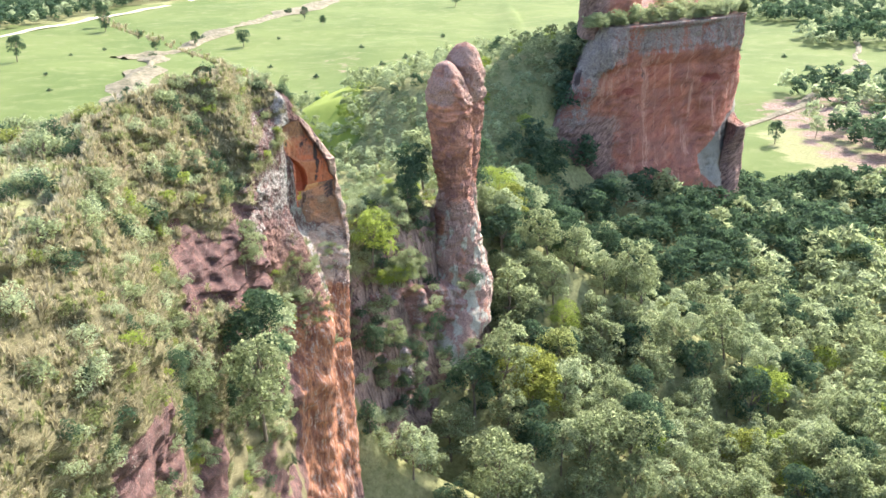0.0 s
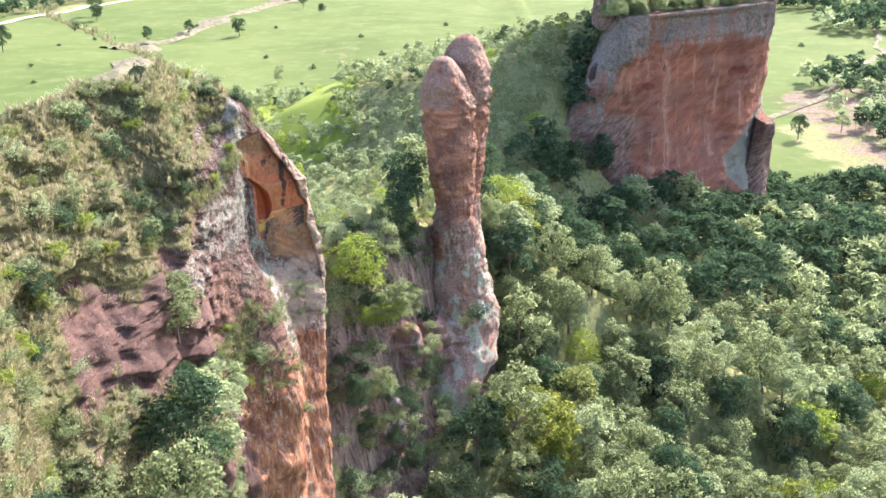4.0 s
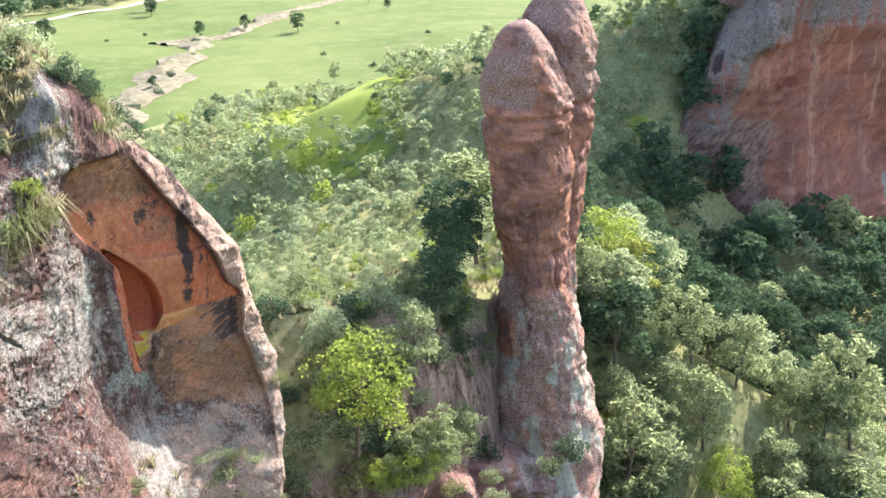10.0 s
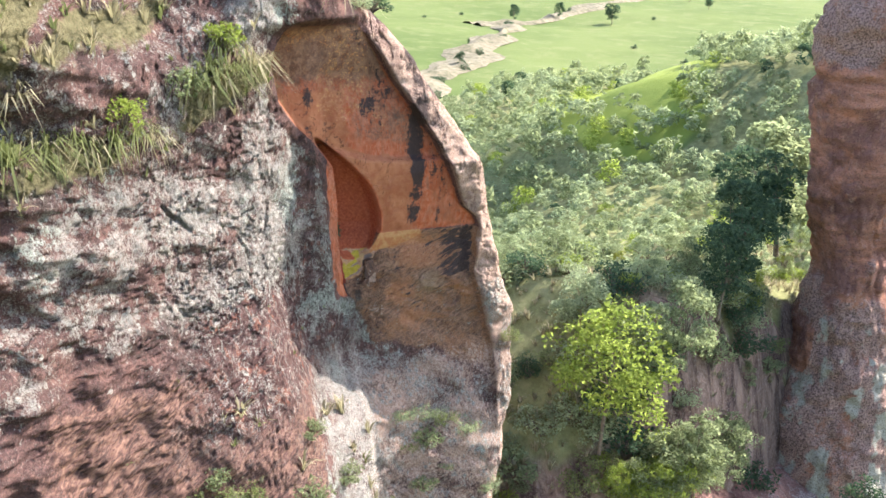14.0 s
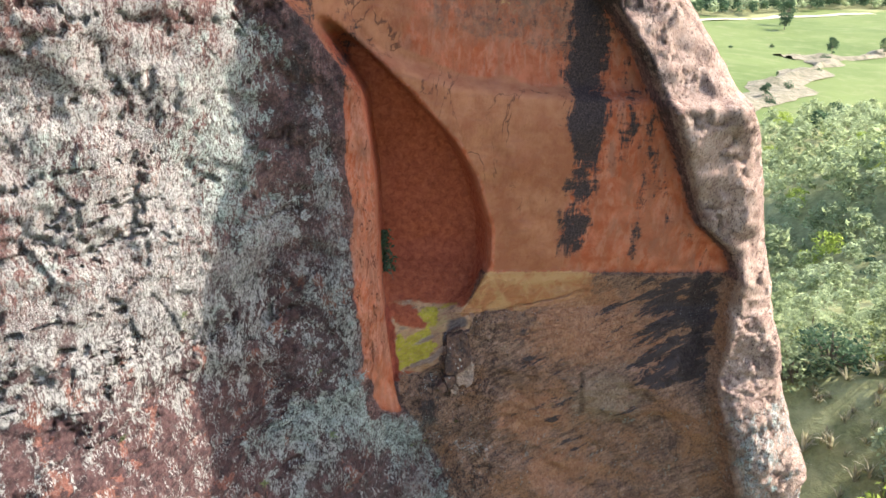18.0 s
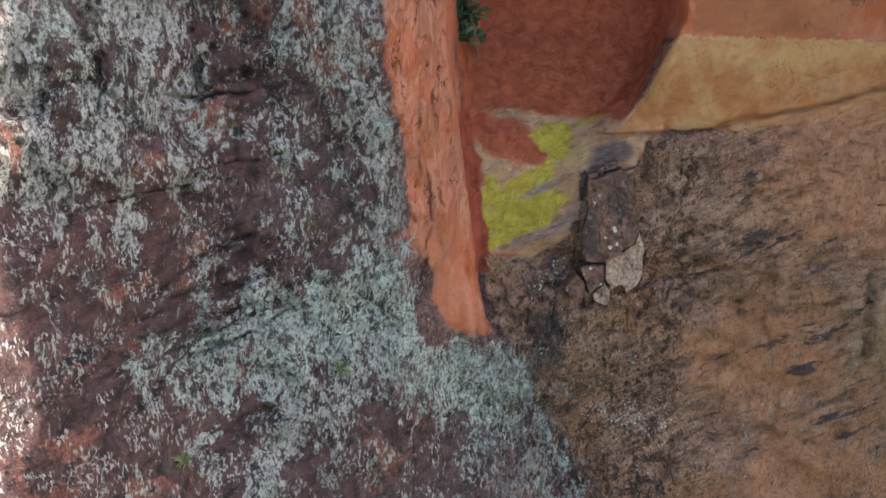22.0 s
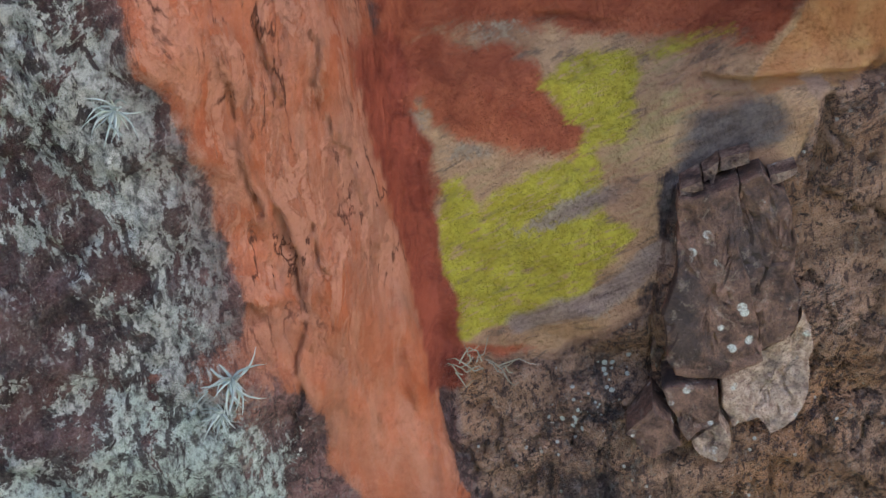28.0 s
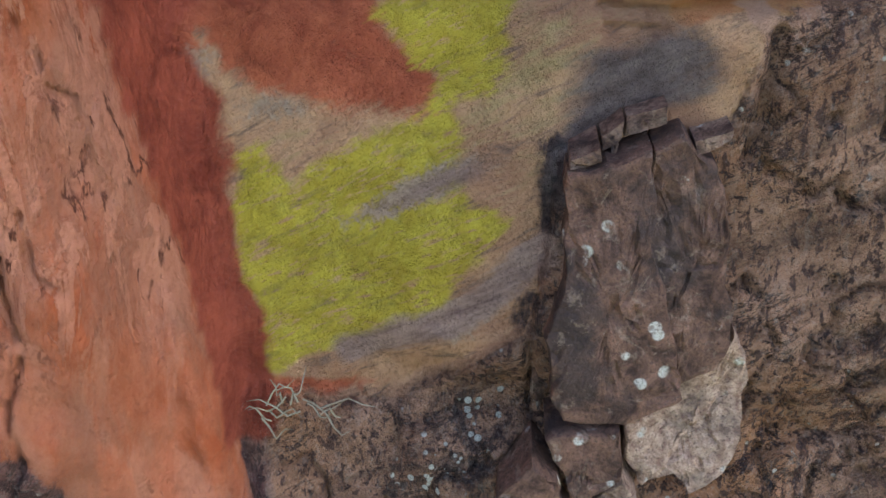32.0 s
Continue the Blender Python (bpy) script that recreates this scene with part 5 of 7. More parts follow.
def land(x, y):
    """Ground height at x, y."""
    x, y = np.broadcast_arrays(np.asarray(x, float), np.asarray(y, float))
    n1 = fbm(x * 0.012, y * 0.012, 0 * x, 4, 101)
    n2 = fbm(x * 0.06, y * 0.06, 0 * x, 3, 102)
    plain = -69 + 2.5 * n1 * smooth(np.hypot(x, y), 200, 600) + 10 * smooth(np.hypot(x, y), 1500, 4000)
    # saddle between the cave rock and the table mountain, and the wooded hill behind
    xc, zc = crest_x(y), crest_z(y)
    dx = x - xc
    lf, rt = soft(-dx, 4), soft(dx, 3)
    fall_l = 0.20 * lf + 0.45 * soft(lf - np.interp(y, [0, 60, 150, 260], [14, 38, 70, 90]), 8)
    fall_r = np.interp(y, [70, 105], [0.62, 1.5]) * rt + 24 * smooth(dx, 1.0, 8) * smooth(y, 3, 12) * (1 - smooth(y, 42, 75))
    sad = zc - fall_l - fall_r + 1.2 * n2
    sad = sad - 66 * smooth(y, 185, 290) - 40 * smooth(-y, -12, 25)
    # knoll of bright grass
    kn = -35 - 0.0011 * ((x + 27) ** 2 * 1.8 + (y - 222) ** 2 * 0.9) - 0.02 * np.abs(y - 222)
    # talus below the table mountain
    q = (x - FACE_P[0]) * FACE_N[0] + (y - FACE_P[1]) * FACE_N[1]
    s = (x - FACE_P[0]) * FACE_T[0] + (y - FACE_P[1]) * FACE_T[1]
    tal = -55 - 0.20 * soft(q, 5) - 0.3 * soft(s - 42, 6) - 0.25 * soft(-s - 60, 5) + 1.5 * n2 - 0.5 * soft(-q - 60, 10)
    tal = np.maximum(tal, np.interp(s, [-60, -45, -27, -5, 18, 40, 60], [-48, -36, -37, -41, -47, -56, -64]) - 0.40 * soft(q, 4) + 1.5 * n2 - 0.5 * soft(-q - 8, 6))
    tal = tal - 6 * smooth(y, -60, -140)
    # ridge that carries the cave
    a, d = x * ER[0] + y * ER[1], x * OUT[0] + y * OUT[1]
    ins = wall_d(a, np.full(a.shape, 17.0), False) - d
    bx = np.interp(y, [-140, -60, -36, -10, 12], [-34, -28, -25, -17, -9])
    rid = 19.3 + 0.5 * n2 - 14 * soft(2.0 - ins, 1.0) - 0.85 * soft(bx - x, 4) - 7 * soft(y - 8, 2) * (x < 30)
    rid = np.minimum(rid, 20.0 - 0.25 * soft(a + 3, 1))
    z = np.maximum.reduce([plain - 0.0 * x, sad, kn, tal, rid])
    return z


def ground_zones(x, y, z):
    n1 = fbm(x * 0.02, y * 0.02, 0 * x, 3, 111)
    wood = smooth(z, -66.5, -63) + 0.0 * x
    wood = np.maximum(wood, smooth(x, 150, 190) * (1 - smooth(y, 330, 420)) * 0.9)
    kn = np.exp(-(((x + 27 + 0.25 * (y - 195)) / 21) ** 2 + ((y - 195) / 62) ** 2))
    lush = smooth(kn + 0.16 * n1, 0.34, 0.52)
    wood = np.maximum(wood, smooth(y - 720 - (x + 349) * 3.35, 0, 40) * (1 - smooth(x, -250, -220)))
    wood = np.maximum(wood, smooth(x, 8, 14) * (1 - smooth(x, 205, 225)) * smooth(y, -90, -70) * (1 - smooth(y, 150, 210)))
    wood = wood * (1 - lush)
    bare = 0.75 * np.exp(-(((x - 11) / 7) ** 2 + ((y - 26) / 7) ** 2))
    bare = np.maximum(bare, 0.8 * np.exp(-(((x - 6) / 6) ** 2 + ((y - 12) / 6) ** 2)))
    dx = x - crest_x(y)
    bare = np.maximum(bare, 0.95 * smooth(dx, 0.3, 2.0) * (1 - smooth(dx, 9, 12)) * smooth(y, 3, 9) * (1 - smooth(y, 45, 60)))
    bare = np.maximum(bare, 0.5 * np.exp(-(((x - 28.5 - 0.06 * (y - 60)) / 1.6) ** 2)) * smooth(y, 50, 60) * (1 - smooth(y, 105, 130)))
    bare = np.maximum(bare, 0.62 * np.exp(-(((x + 20) / 70) ** 2 + ((y - 560) / 75) ** 2)) * (0.8 + 0.6 * n1))
    bare = np.maximum(bare, 0.60 * smooth(x, 165, 195) * (1 - smooth(x, 250, 300)) * smooth(y, 230, 280) * (1 - smooth(y, 430, 480)))
    return np.clip(wood, 0, 1), np.clip(lush, 0, 1), np.clip(bare, 0, 1)


GX = steps_of((-4200, -700, 350), (-700, -240, 46), (-240, -70, 8), (-70, 150, 2.4), (150, 330, 8), (330, 800, 47), (800, 4300, 350))
GY = steps_of((-3000, -400, 320), (-400, -170, 25), (-170, 250, 2.4), (250, 500, 10), (500, 1300, 40), (1300, 4800, 350))


def build_ground():
    x, y = np.meshgrid(GX, GY, indexing="ij")
    z = land(x, y)
    x, y, z = x.ravel(), y.ravel(), z.ravel()
    attrs = {"zone": tuple(q.astype(np.float32) for q in ground_zones(x, y, z))}
    ob = new("ground", mesh_np("ground", np.stack([x, y, z], 1), grid_faces(len(GX), len(GY)), M_GROUND, attrs))
    return tagged(ob, "rolling green pasture and wooded hillside ground", "ground", kind="structure")


ground = build_ground()


# ---- the rock tower: two lobes on a flaring foot ----
def build_tower():
    zs = steps_of((-46, -26, 0.45), (-26, 15.6, 0.22))
    th = np.linspace(-math.pi, math.pi, 200, endpoint=False)

    root = new("rock_tower")
    tagged(root, "slender red sandstone tower with two rounded heads on a flared foot", "rock tower")
    specs = (("front_lobe", 13.6, 0.0, 0.0, 1.0, 7), ("back_lobe", 16.1, 3.2, 5.5, 0.86, 9))
    for name, top, ox, oy, size, seed in specs:
        zl = zs[zs < top]
        zl = np.append(zl, top)
        zz, t = np.meshgrid(zl, th, indexing="ij")
        w_l = np.interp(zz, [-46, -36, -26, -22, -16, -9, -3, 6, 11], [10.0, 8.0, 6.2, 4.8, 3.4, 2.5, 3.4, 4.2, 4.0]) * size
        w_r = np.interp(zz, [-46, -40, -36, -32, -26, -22, -16, -9, -3, 6, 11], [0.8, 1.4, 3.6, 6.4, 6.6, 5.6, 4.2, 2.9, 3.2, 3.9, 3.7]) * size
        if seed == 9:
            thin = np.interp(zz, [-14, -2, 3, 8], [0.25, 0.45, 0.78, 1.0])
            w_l, w_r = w_l * thin, w_r * thin
        dep = np.interp(zz, [-46, -36, -26, -16, -9, 6], [14.0, 10.0, 6.5, 5.0, 4.0, 4.2]) * size
        cap = np.clip((top - zz) / 6.0, 0, 1)
        r = np.sqrt(np.clip(1 - (1 - cap) ** 2.3, 0.0, 1))
        c, s = np.cos(t), np.sin(t)
        wx = np.where(c < 0, w_l, w_r)
        lean = np.where(c > 0, 1 - 0.16 * smooth(zz, 4, 13) * size, 1.0)
        x = 21.6 + ox + np.interp(zz, [-30, -20, 0, 14], [0.8, 0.6, 0.2, -0.6]) + r * wx * c * lean
        y = 41.5 + oy - np.interp(zz, [-44, -36, -28], [5.0, 3.5, 0.0]) * (seed == 7) + r * dep * s
        n = fbm(x * 0.25, y * 0.25, zz * 0.25, 3, seed) * 0.55 + fbm(x * 0.9, y * 0.9, zz * 1.3, 4, seed + 3) * 0.30 + fbm(x * 2.6, y * 2.6, zz * 1.2, 3, seed + 4) * 0.08
        n = n + (1 - np.abs(fbm(x * 1.3, y * 1.3, zz * 0.35, 3, seed + 5))) * 0.18 * smooth(-zz, -6, 4)
        n = n - 0.35 * np.exp(-((zz - 5.6 - 0.35 * c) / 0.35) ** 2)
        n = n + 0.10 * np.abs(fbm(x * 0.3, y * 0.3, zz * 2.6, 3, seed + 8)) - 0.16 * smooth(np.abs(fbm(x * 0.5, y * 0.5, zz * 0.12, 3, seed + 12)), 0.12, 0.0) * smooth(-zz, -5, 0)
        x, y = x + n * c * r, y + n * s * r
        slump = (0.50 if seed == 7 else 0.25) * np.maximum(x - 21.0 - ox, 0) * smooth(zz, 3, 12)
        v = np.stack([x, y, zz - slump], -1).reshape(-1, 3)
        nu, nv = len(zl), len(th)
        i = (np.arange(nu - 1)[:, None] * nv + np.arange(nv)[None, :]).ravel()
        j = (np.arange(nu - 1)[:, None] * nv + (np.arange(nv)[None, :] + 1) % nv).ravel()
        f = np.stack([i, j, j + nv, i + nv], 1)
        patchy = fbm(x * 0.3, y * 0.3, zz * 0.2, 3, 3)
        grey = np.clip(0.12 + 0.50 * smooth(zz + 1.2 * patchy, 5.6, 7.2) + 0.62 * smooth(-zz + 2.0 * patchy, 7.5, 12) + 0.25 * patchy, 0, 1)
        scar = (np.exp(-(((x - 22.2) / 0.9) ** 4 + ((zz + 6.8) / 1.6) ** 4)) + np.exp(-(((x - 19.5) / 0.9) ** 4 + ((zz + 14.5) / 2.0) ** 4))) * (s < 0)
        grey = grey * (1 - scar)
        strk = np.clip(0.10 + 0.3 * fbm(x * 0.5, y * 0.5, zz * 0.05, 3, 4) + 0.12 * smooth(zz, 6, 10), 0, 1)
        white = np.clip((0.72 * smooth(-zz, 9, 13) + 0.20 * smooth(-zz, 20, 26)) * (0.55 + 1.1 * fbm(x * 0.8, y * 0.8, zz * 0.4, 4, 5)) * (1 - scar), 0, 1)
        fl = lambda q: q.ravel().astype(np.float32)
        me = mesh_np(name, v, f, M_TOWER, {"zone": (fl(grey), fl(strk), fl(white))})
        part(name, me, root, "rounded back head" if seed == 9 else "")
    return root


tower = build_tower()


# ---- rock band under the saddle ----
def build_band():
    u = np.linspace(0, 1, 150)
    vv = np.linspace(0, 1, 120)
    uu, k = np.meshgrid(u, vv, indexing="ij")
    x = np.interp(uu, [0, 0.3, 0.6, 0.85, 1.0], [1.0, 6.5, 11.5, 16.0, 23.0])
    y = np.interp(uu, [0, 0.3, 0.6, 0.85, 1.0], [14.0, 17.0, 22.0, 30.0, 36.0])
    top = np.interp(uu, [0, 0.3, 0.6, 0.85, 1.0], [-19, -17.5, -18.2, -21.5, -24.0])
    zz = top - 30 * (1 - k)
    out = 2.0 + 0.13 * (top - zz) + fbm(x * 0.15, y * 0.15, zz * 0.12, 3, 201) * 1.8 + fbm(x * 0.5, y * 0.5, zz * 0.6, 4, 202) * 1.3 - 0.8 * np.abs(fbm(x * 0.4, y * 0.4, zz * 0.08, 3, 205))
    out = out - 5 * smooth(k, 0.93, 1.0) - 3.0 * np.exp(-((k - 0.72) / 0.12) ** 2) * smooth(uu, 0.05, 0.2) * (1 - smooth(uu, 0.6, 0.8))
    x, y = x + out * 0.70, y - out * 0.71
    fl = lambda q: np.clip(q, 0, 1).ravel().astype(np.float32)
    g = fl(0.5 + 0.4 * fbm(x * 0.2, y * 0.2, zz * 0.1, 3, 203))
    w = fl(0.35 * smooth(uu, 0.75, 0.95) + 0.2 * fbm(x * 0.3, y * 0.3, zz * 0.1, 3, 204))
    me = mesh_np("rock_band", np.stack([x, y, zz], -1).reshape(-1, 3), grid_faces(150, 120), M_BAND, {"zone": (g, fl(0.3 + 0 * zz), w)})
    return tagged(new("rock_band", me), "purple grey rock band under the wooded saddle", "rock face", kind="structure")


band = build_band()


# ---- the table mountain ----
def build_mesa():
    root = new("table_mountain")
    tagged(root, "sheer red sandstone table mountain with a wooded top", "mountain")

    def ring(name, s0, s1, q0, q1, z0, z1, lean, h, label, seed, grey_top, slope=0.0):
        """A block with rounded corners; s along the face, q out of it."""
        per = steps_of((0, 1, 0.0035))
        ang = per * 2 * math.pi
        cs, sn = np.cos(ang), np.sin(ang)
        p = 0.75 if name == "corner_buttress" else 0.32
        ss = (s0 + s1) / 2 + (s1 - s0) / 2 * np.sign(cs) * np.abs(cs) ** p
        qq = (q0 + q1) / 2 + (q1 - q0) / 2 * np.sign(sn) * np.abs(sn) ** p
        zs = np.append(steps_of((z0, z1, h)), z1)
        zz, S = np.meshgrid(zs, ss, indexing="ij")
        Q = np.broadcast_to(qq, zz.shape)
        C, N = np.broadcast_to(cs, zz.shape), np.broadcast_to(sn, zz.shape)
        k = (zz - z0) / (z1 - z0)
        front = smooth(N, 0.2, 0.7)
        S = S + lean * (k - 0.5) * smooth(C, 0.3, 0.9) + np.where(C < 0, (1 - k) * slope * smooth(-C, 0.2, 0.8), 0)
        shift = -1.05 * (Q - q1)
        if name == "corner_buttress":
            S = S + (S - (s0 + s1) / 2) * -0.45 * smooth(k, 0.8, 1.0)
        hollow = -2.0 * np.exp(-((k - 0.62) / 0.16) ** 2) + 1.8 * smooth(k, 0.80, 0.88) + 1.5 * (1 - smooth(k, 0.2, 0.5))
        Q = Q + hollow * front
        n = fbm(S * 0.06, Q * 0.06, zz * 0.05, 3, seed) * 2.2 + fbm(S * 0.3, Q * 0.3, zz * 0.12, 4, seed + 3) * 0.9
        n = n + fbm(S * 0.2, Q * 0.2, zz * 0.9, 3, seed + 7) * 0.5
        bulk = smooth(k, 0.80, 0.87) * (np.abs(fbm(S * 0.28, Q * 0.28, zz * 0.05, 3, seed + 9)) - 0.4) * 2.2
        n = (n + bulk) * np.where(k > 0.985, 0.2, 1)
        S, Q = S + n * C * np.abs(C), Q + n * N
        S = S + shift
        x = FACE_P[0] + S * FACE_T[0] + Q * FACE_N[0]
        y = FACE_P[1] + S * FACE_T[1] + Q * FACE_N[1]
        nu, nv = zz.shape
        v = np.stack([x, y, zz], -1).reshape(-1, 3)
        i = (np.arange(nu - 1)[:, None] * nv + np.arange(nv)[None, :]).ravel()
        j = (np.arange(nu - 1)[:, None] * nv + (np.arange(nv)[None, :] + 1) % nv).ravel()
        f = np.stack([i, j, j + nv, i + nv], 1)
        v = np.vstack([v, [[x[-1].mean(), y[-1].mean(), z1 + 0.6]]])
        last, c0 = (nu - 1) * nv, len(v) - 1
        cap = np.stack([last + np.arange(nv), last + (np.arange(nv) + 1) % nv, np.full(nv, c0), np.full(nv, c0)], 1)
        cap = cap[:, :3]
        u = S - shift
        wav = fbm(u * 0.12, Q * 0.05, zz * 0.05, 3, 8)
        g = (0.50 * smooth(k + 0.05 * wav, 0.82, 0.90) + 0.10 * smooth(k, 0.80, 0.83) + 0.5 * smooth(-u + 6 * wav, 12, 20) * smooth(k, 0.55, 0.65)) * grey_top
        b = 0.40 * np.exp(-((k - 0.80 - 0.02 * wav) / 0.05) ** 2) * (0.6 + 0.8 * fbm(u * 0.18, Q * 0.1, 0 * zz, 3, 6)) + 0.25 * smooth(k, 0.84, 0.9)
        w = 0.95 * smooth(u - 26 + 70 * (k - 0.36) + 3 * wav, -2, 6) * smooth(0.50 - 0.010 * (38 - u) - k, -0.03, 0.03) * smooth(k, 0.05, 0.15)
        w = np.maximum(w, 0.65 * np.exp(-(((u - 16) / 1.0) ** 2 + ((k - 0.86) / 0.07) ** 2)))
        fk = 0.9 * smooth(-u + 5 * wav, 2, 16) * (1 - smooth(k, 0.60, 0.72)) + 0.6 * np.exp(-(((u - 27) / 6) ** 2 + ((k - 0.30) / 0.05) ** 2))
        if name == "corner_buttress":
            fk, w = 0.8 + 0.2 * wav, 0 * w
        lv = 0.8 * np.exp(-((k - 0.735 - 0.02 * wav) / 0.022) ** 2) * smooth(wav, -0.6, 0.2)
        fl = lambda t: np.append(np.clip(t, 0, 1).ravel(), 0.3).astype(np.float32)
        raw = lambda t, e: np.append(t.ravel(), e).astype(np.float32)
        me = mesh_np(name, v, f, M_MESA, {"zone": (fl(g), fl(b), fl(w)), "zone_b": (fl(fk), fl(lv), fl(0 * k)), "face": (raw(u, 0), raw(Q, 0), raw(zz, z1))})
        bm = bmesh.new()
        bm.from_mesh(me)
        bm.verts.ensure_lookup_table()
        for t in cap:
            bm.faces.new([bm.verts[int(q)] for q in t])
        bm.to_mesh(me)
        bm.free()
        return part(name, me, root, label)

    ring("main_block", -20, 44, -70, 0, -62, 6.5, 3.0, 0.6, "", 301, 1.0, -36.0)
    ring("upper_tier", -19, 6, -60, -7, 3, 38, 0.0, 0.7, "red upper tier", 331, 0.3)
    ring("corner_buttress", 37.5, 46.5, -14, 1.0, -62, -26.5, 0.0, 0.7, "dark corner buttress", 351, 0.4)
    return root


mesa = build_mesa()


# ---- plants ----
def leaf_cards(centres, size, rng, flat=0.7):
    """Small folded leaf sprays at the given points, two triangles each; returns verts, faces."""
    n = len(centres)
    a1 = rng.normal(size=(n, 3))
    a1[:, 2] *= flat
    a1 /= np.linalg.norm(a1, axis=1)[:, None] + 1e-9
    a2 = np.cross(a1, rng.normal(size=(n, 3)))
    a2 /= np.linalg.norm(a2, axis=1)[:, None] + 1e-9
    a3 = np.cross(a1, a2)
    s = (size * rng.uniform(0.6, 1.35, n))[:, None]
    c = centres
    v = np.stack([c - a1 * s, c + a2 * s * 0.5 + a3 * s * 0.2, c + a1 * s * 1.05, c - a2 * s * 0.5 + a3 * s * 0.2], 1).reshape(-1, 3)
    b = np.arange(n)[:, None] * 4
    return v, np.concatenate([b + [0, 1, 2], b + [0, 2, 3]], 0)


def tube(points, radii, sides=6):
    """A tapered branch through the points."""
    pts, vs, fs = np.asarray(points, float), [], []
    for i, (p, r) in enumerate(zip(pts, radii)):
        d = pts[min(i + 1, len(pts) - 1)] - pts[max(i - 1, 0)]
        d = d / (np.linalg.norm(d) + 1e-9)
        u = np.cross(d, [0.3, 0.9, 0.1])
        u /= np.linalg.norm(u) + 1e-9
        w = np.cross(d, u)
        for k in range(sides):
            t = 2 * math.pi * k / sides
            vs.append(p + r * (u * math.cos(t) + w * math.sin(t)))
    for i in range(len(pts) - 1):
        for k in range(sides):
            fs.append((i * sides + k, i * sides + (k + 1) % sides, (i + 1) * sides + (k + 1) % sides, (i + 1) * sides + k))
    return np.array(vs), np.array(fs)


def tree_shape(seed, height, spread, clumps, leaves, leaf_size, trunk_r, bare=0.0, open_crown=0.35):
    """Trunk with limbs, and a crown of leaf sprays gathered in uneven clumps."""
    rng = np.random.default_rng(seed)
    tv, tf, off = [], [], 0
    fork = height * rng.uniform(0.28, 0.4)
    bend = rng.normal(0, 0.06 * height, 2)
    trunk = [(0, 0, -0.8), (bend[0] * 0.2, bend[1] * 0.2, fork * 0.5), (bend[0] * 0.6, bend[1] * 0.6, fork), (bend[0], bend[1], height * 0.75)]
    v, f = tube(trunk, [trunk_r * 1.25, trunk_r, trunk_r * 0.8, trunk_r * 0.25])
    tv.append(v)
    tf.append(f + off)
    off += len(v)
    cen, rad = [], []
    for i in range(clumps):
        t = (i + 0.5) / clumps
        ang = 2.4 * i + rng.uniform(-0.5, 0.5)
        up = height * (0.26 + 0.68 * rng.uniform(0, 1) ** 0.9)
        k = math.sqrt(max(0.05, 1 - ((up / height - 0.50) / 0.54) ** 2))
        rr = spread * k * rng.uniform(0.35, 1.0)
        p = np.array([bend[0] * 0.7 + rr * math.cos(ang), bend[1] * 0.7 + rr * math.sin(ang), up])
        cen.append(p)
        rad.append(spread * rng.uniform(0.24, 0.46))
        base = np.array([bend[0] * 0.6, bend[1] * 0.6, fork + (up - fork) * rng.uniform(0, 0.4)])
        if i < 9:
            mid = (base + p) / 2 + rng.normal(0, 0.05 * height, 3)
            v, f = tube([base, mid, p], [trunk_r * 0.5, trunk_r * 0.3, trunk_r * 0.08], 5)
            tv.append(v)
            tf.append(f + off)
            off += len(v)
    cen, rad = np.array(cen), np.array(rad)
    pick = rng.integers(0, clumps, leaves)
    dirs = rng.normal(size=(leaves, 3))
    dirs /= np.linalg.norm(dirs, axis=1)[:, None]
    dirs[:, 2] = np.where(dirs[:, 2] < -0.35, -dirs[:, 2], dirs[:, 2])
    r = rng.uniform(0.55, 1.08, leaves) ** 0.6
    pts = cen[pick] + dirs * (rad[pick] * r)[:, None] * np.array([1, 1, 0.9])
    lv, lf = leaf_cards(pts, leaf_size, rng)
    return np.vstack(tv), np.vstack(tf), lv, lf


TREES = []


def tree_kind(name, seed, mat, label, category, **kw):
    tv, tf, lv, lf = tree_shape(seed, **kw)
    root = new(name)
    tagged(root, label, category)
    part("trunk", mesh_np("trunk", tv, tf, M_BARK), root)
    part("crown", mesh_np("crown", lv, lf, mat, shade=False), root)
    root.location = (0, 0, -400)
    TREES.append((root, tv, tf, lv, lf, mat))
    return root


for sd in range(4):
    tree_kind("forest_tree", 10 + sd, M_LEAF, "broad-crowned green forest tree on the hillside", "tree",
              height=10.5 + sd * 0.8, spread=3.9 + 0.35 * (sd % 3), clumps=30, leaves=3700, leaf_size=0.25, trunk_r=0.2)
# dark kind: below the table mountain its leaf colour carries the shade
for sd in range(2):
    tree_kind("dark_tree", 30 + sd, M_LEAF_DARK, "dense dark green tree whose leaf colour doubles as slope shade", "tree",
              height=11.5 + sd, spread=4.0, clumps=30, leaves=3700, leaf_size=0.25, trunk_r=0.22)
for sd in range(2):
    tree_kind("grey_tree", 40 + sd, M_LEAF_GREY, "pale grey-green leafed tree in the woodland", "tree",
              height=9.5 + sd, spread=3.6, clumps=24, leaves=3200, leaf_size=0.23, trunk_r=0.17)
tree_kind("yellow_green_tree", 50, M_LEAF_YELLOW, "airy yellow-green tree with visible trunks in the gully", "tree",
          height=10.5, spread=4.4, clumps=40, leaves=4200, leaf_size=0.19, trunk_r=0.16)
for sd in range(2):
    tree_kind("slender_tree", 60 + sd, M_LEAF, "slender sparse tree with a bare lower trunk", "tree",
              height=9.0, spread=2.3, clumps=16, leaves=1700, leaf_size=0.18, trunk_r=0.12)
KIND = {"forest": (0, 1, 2, 3), "dark": (4, 5), "grey": (6, 7), "yellow": (8,), "slender": (9, 10)}
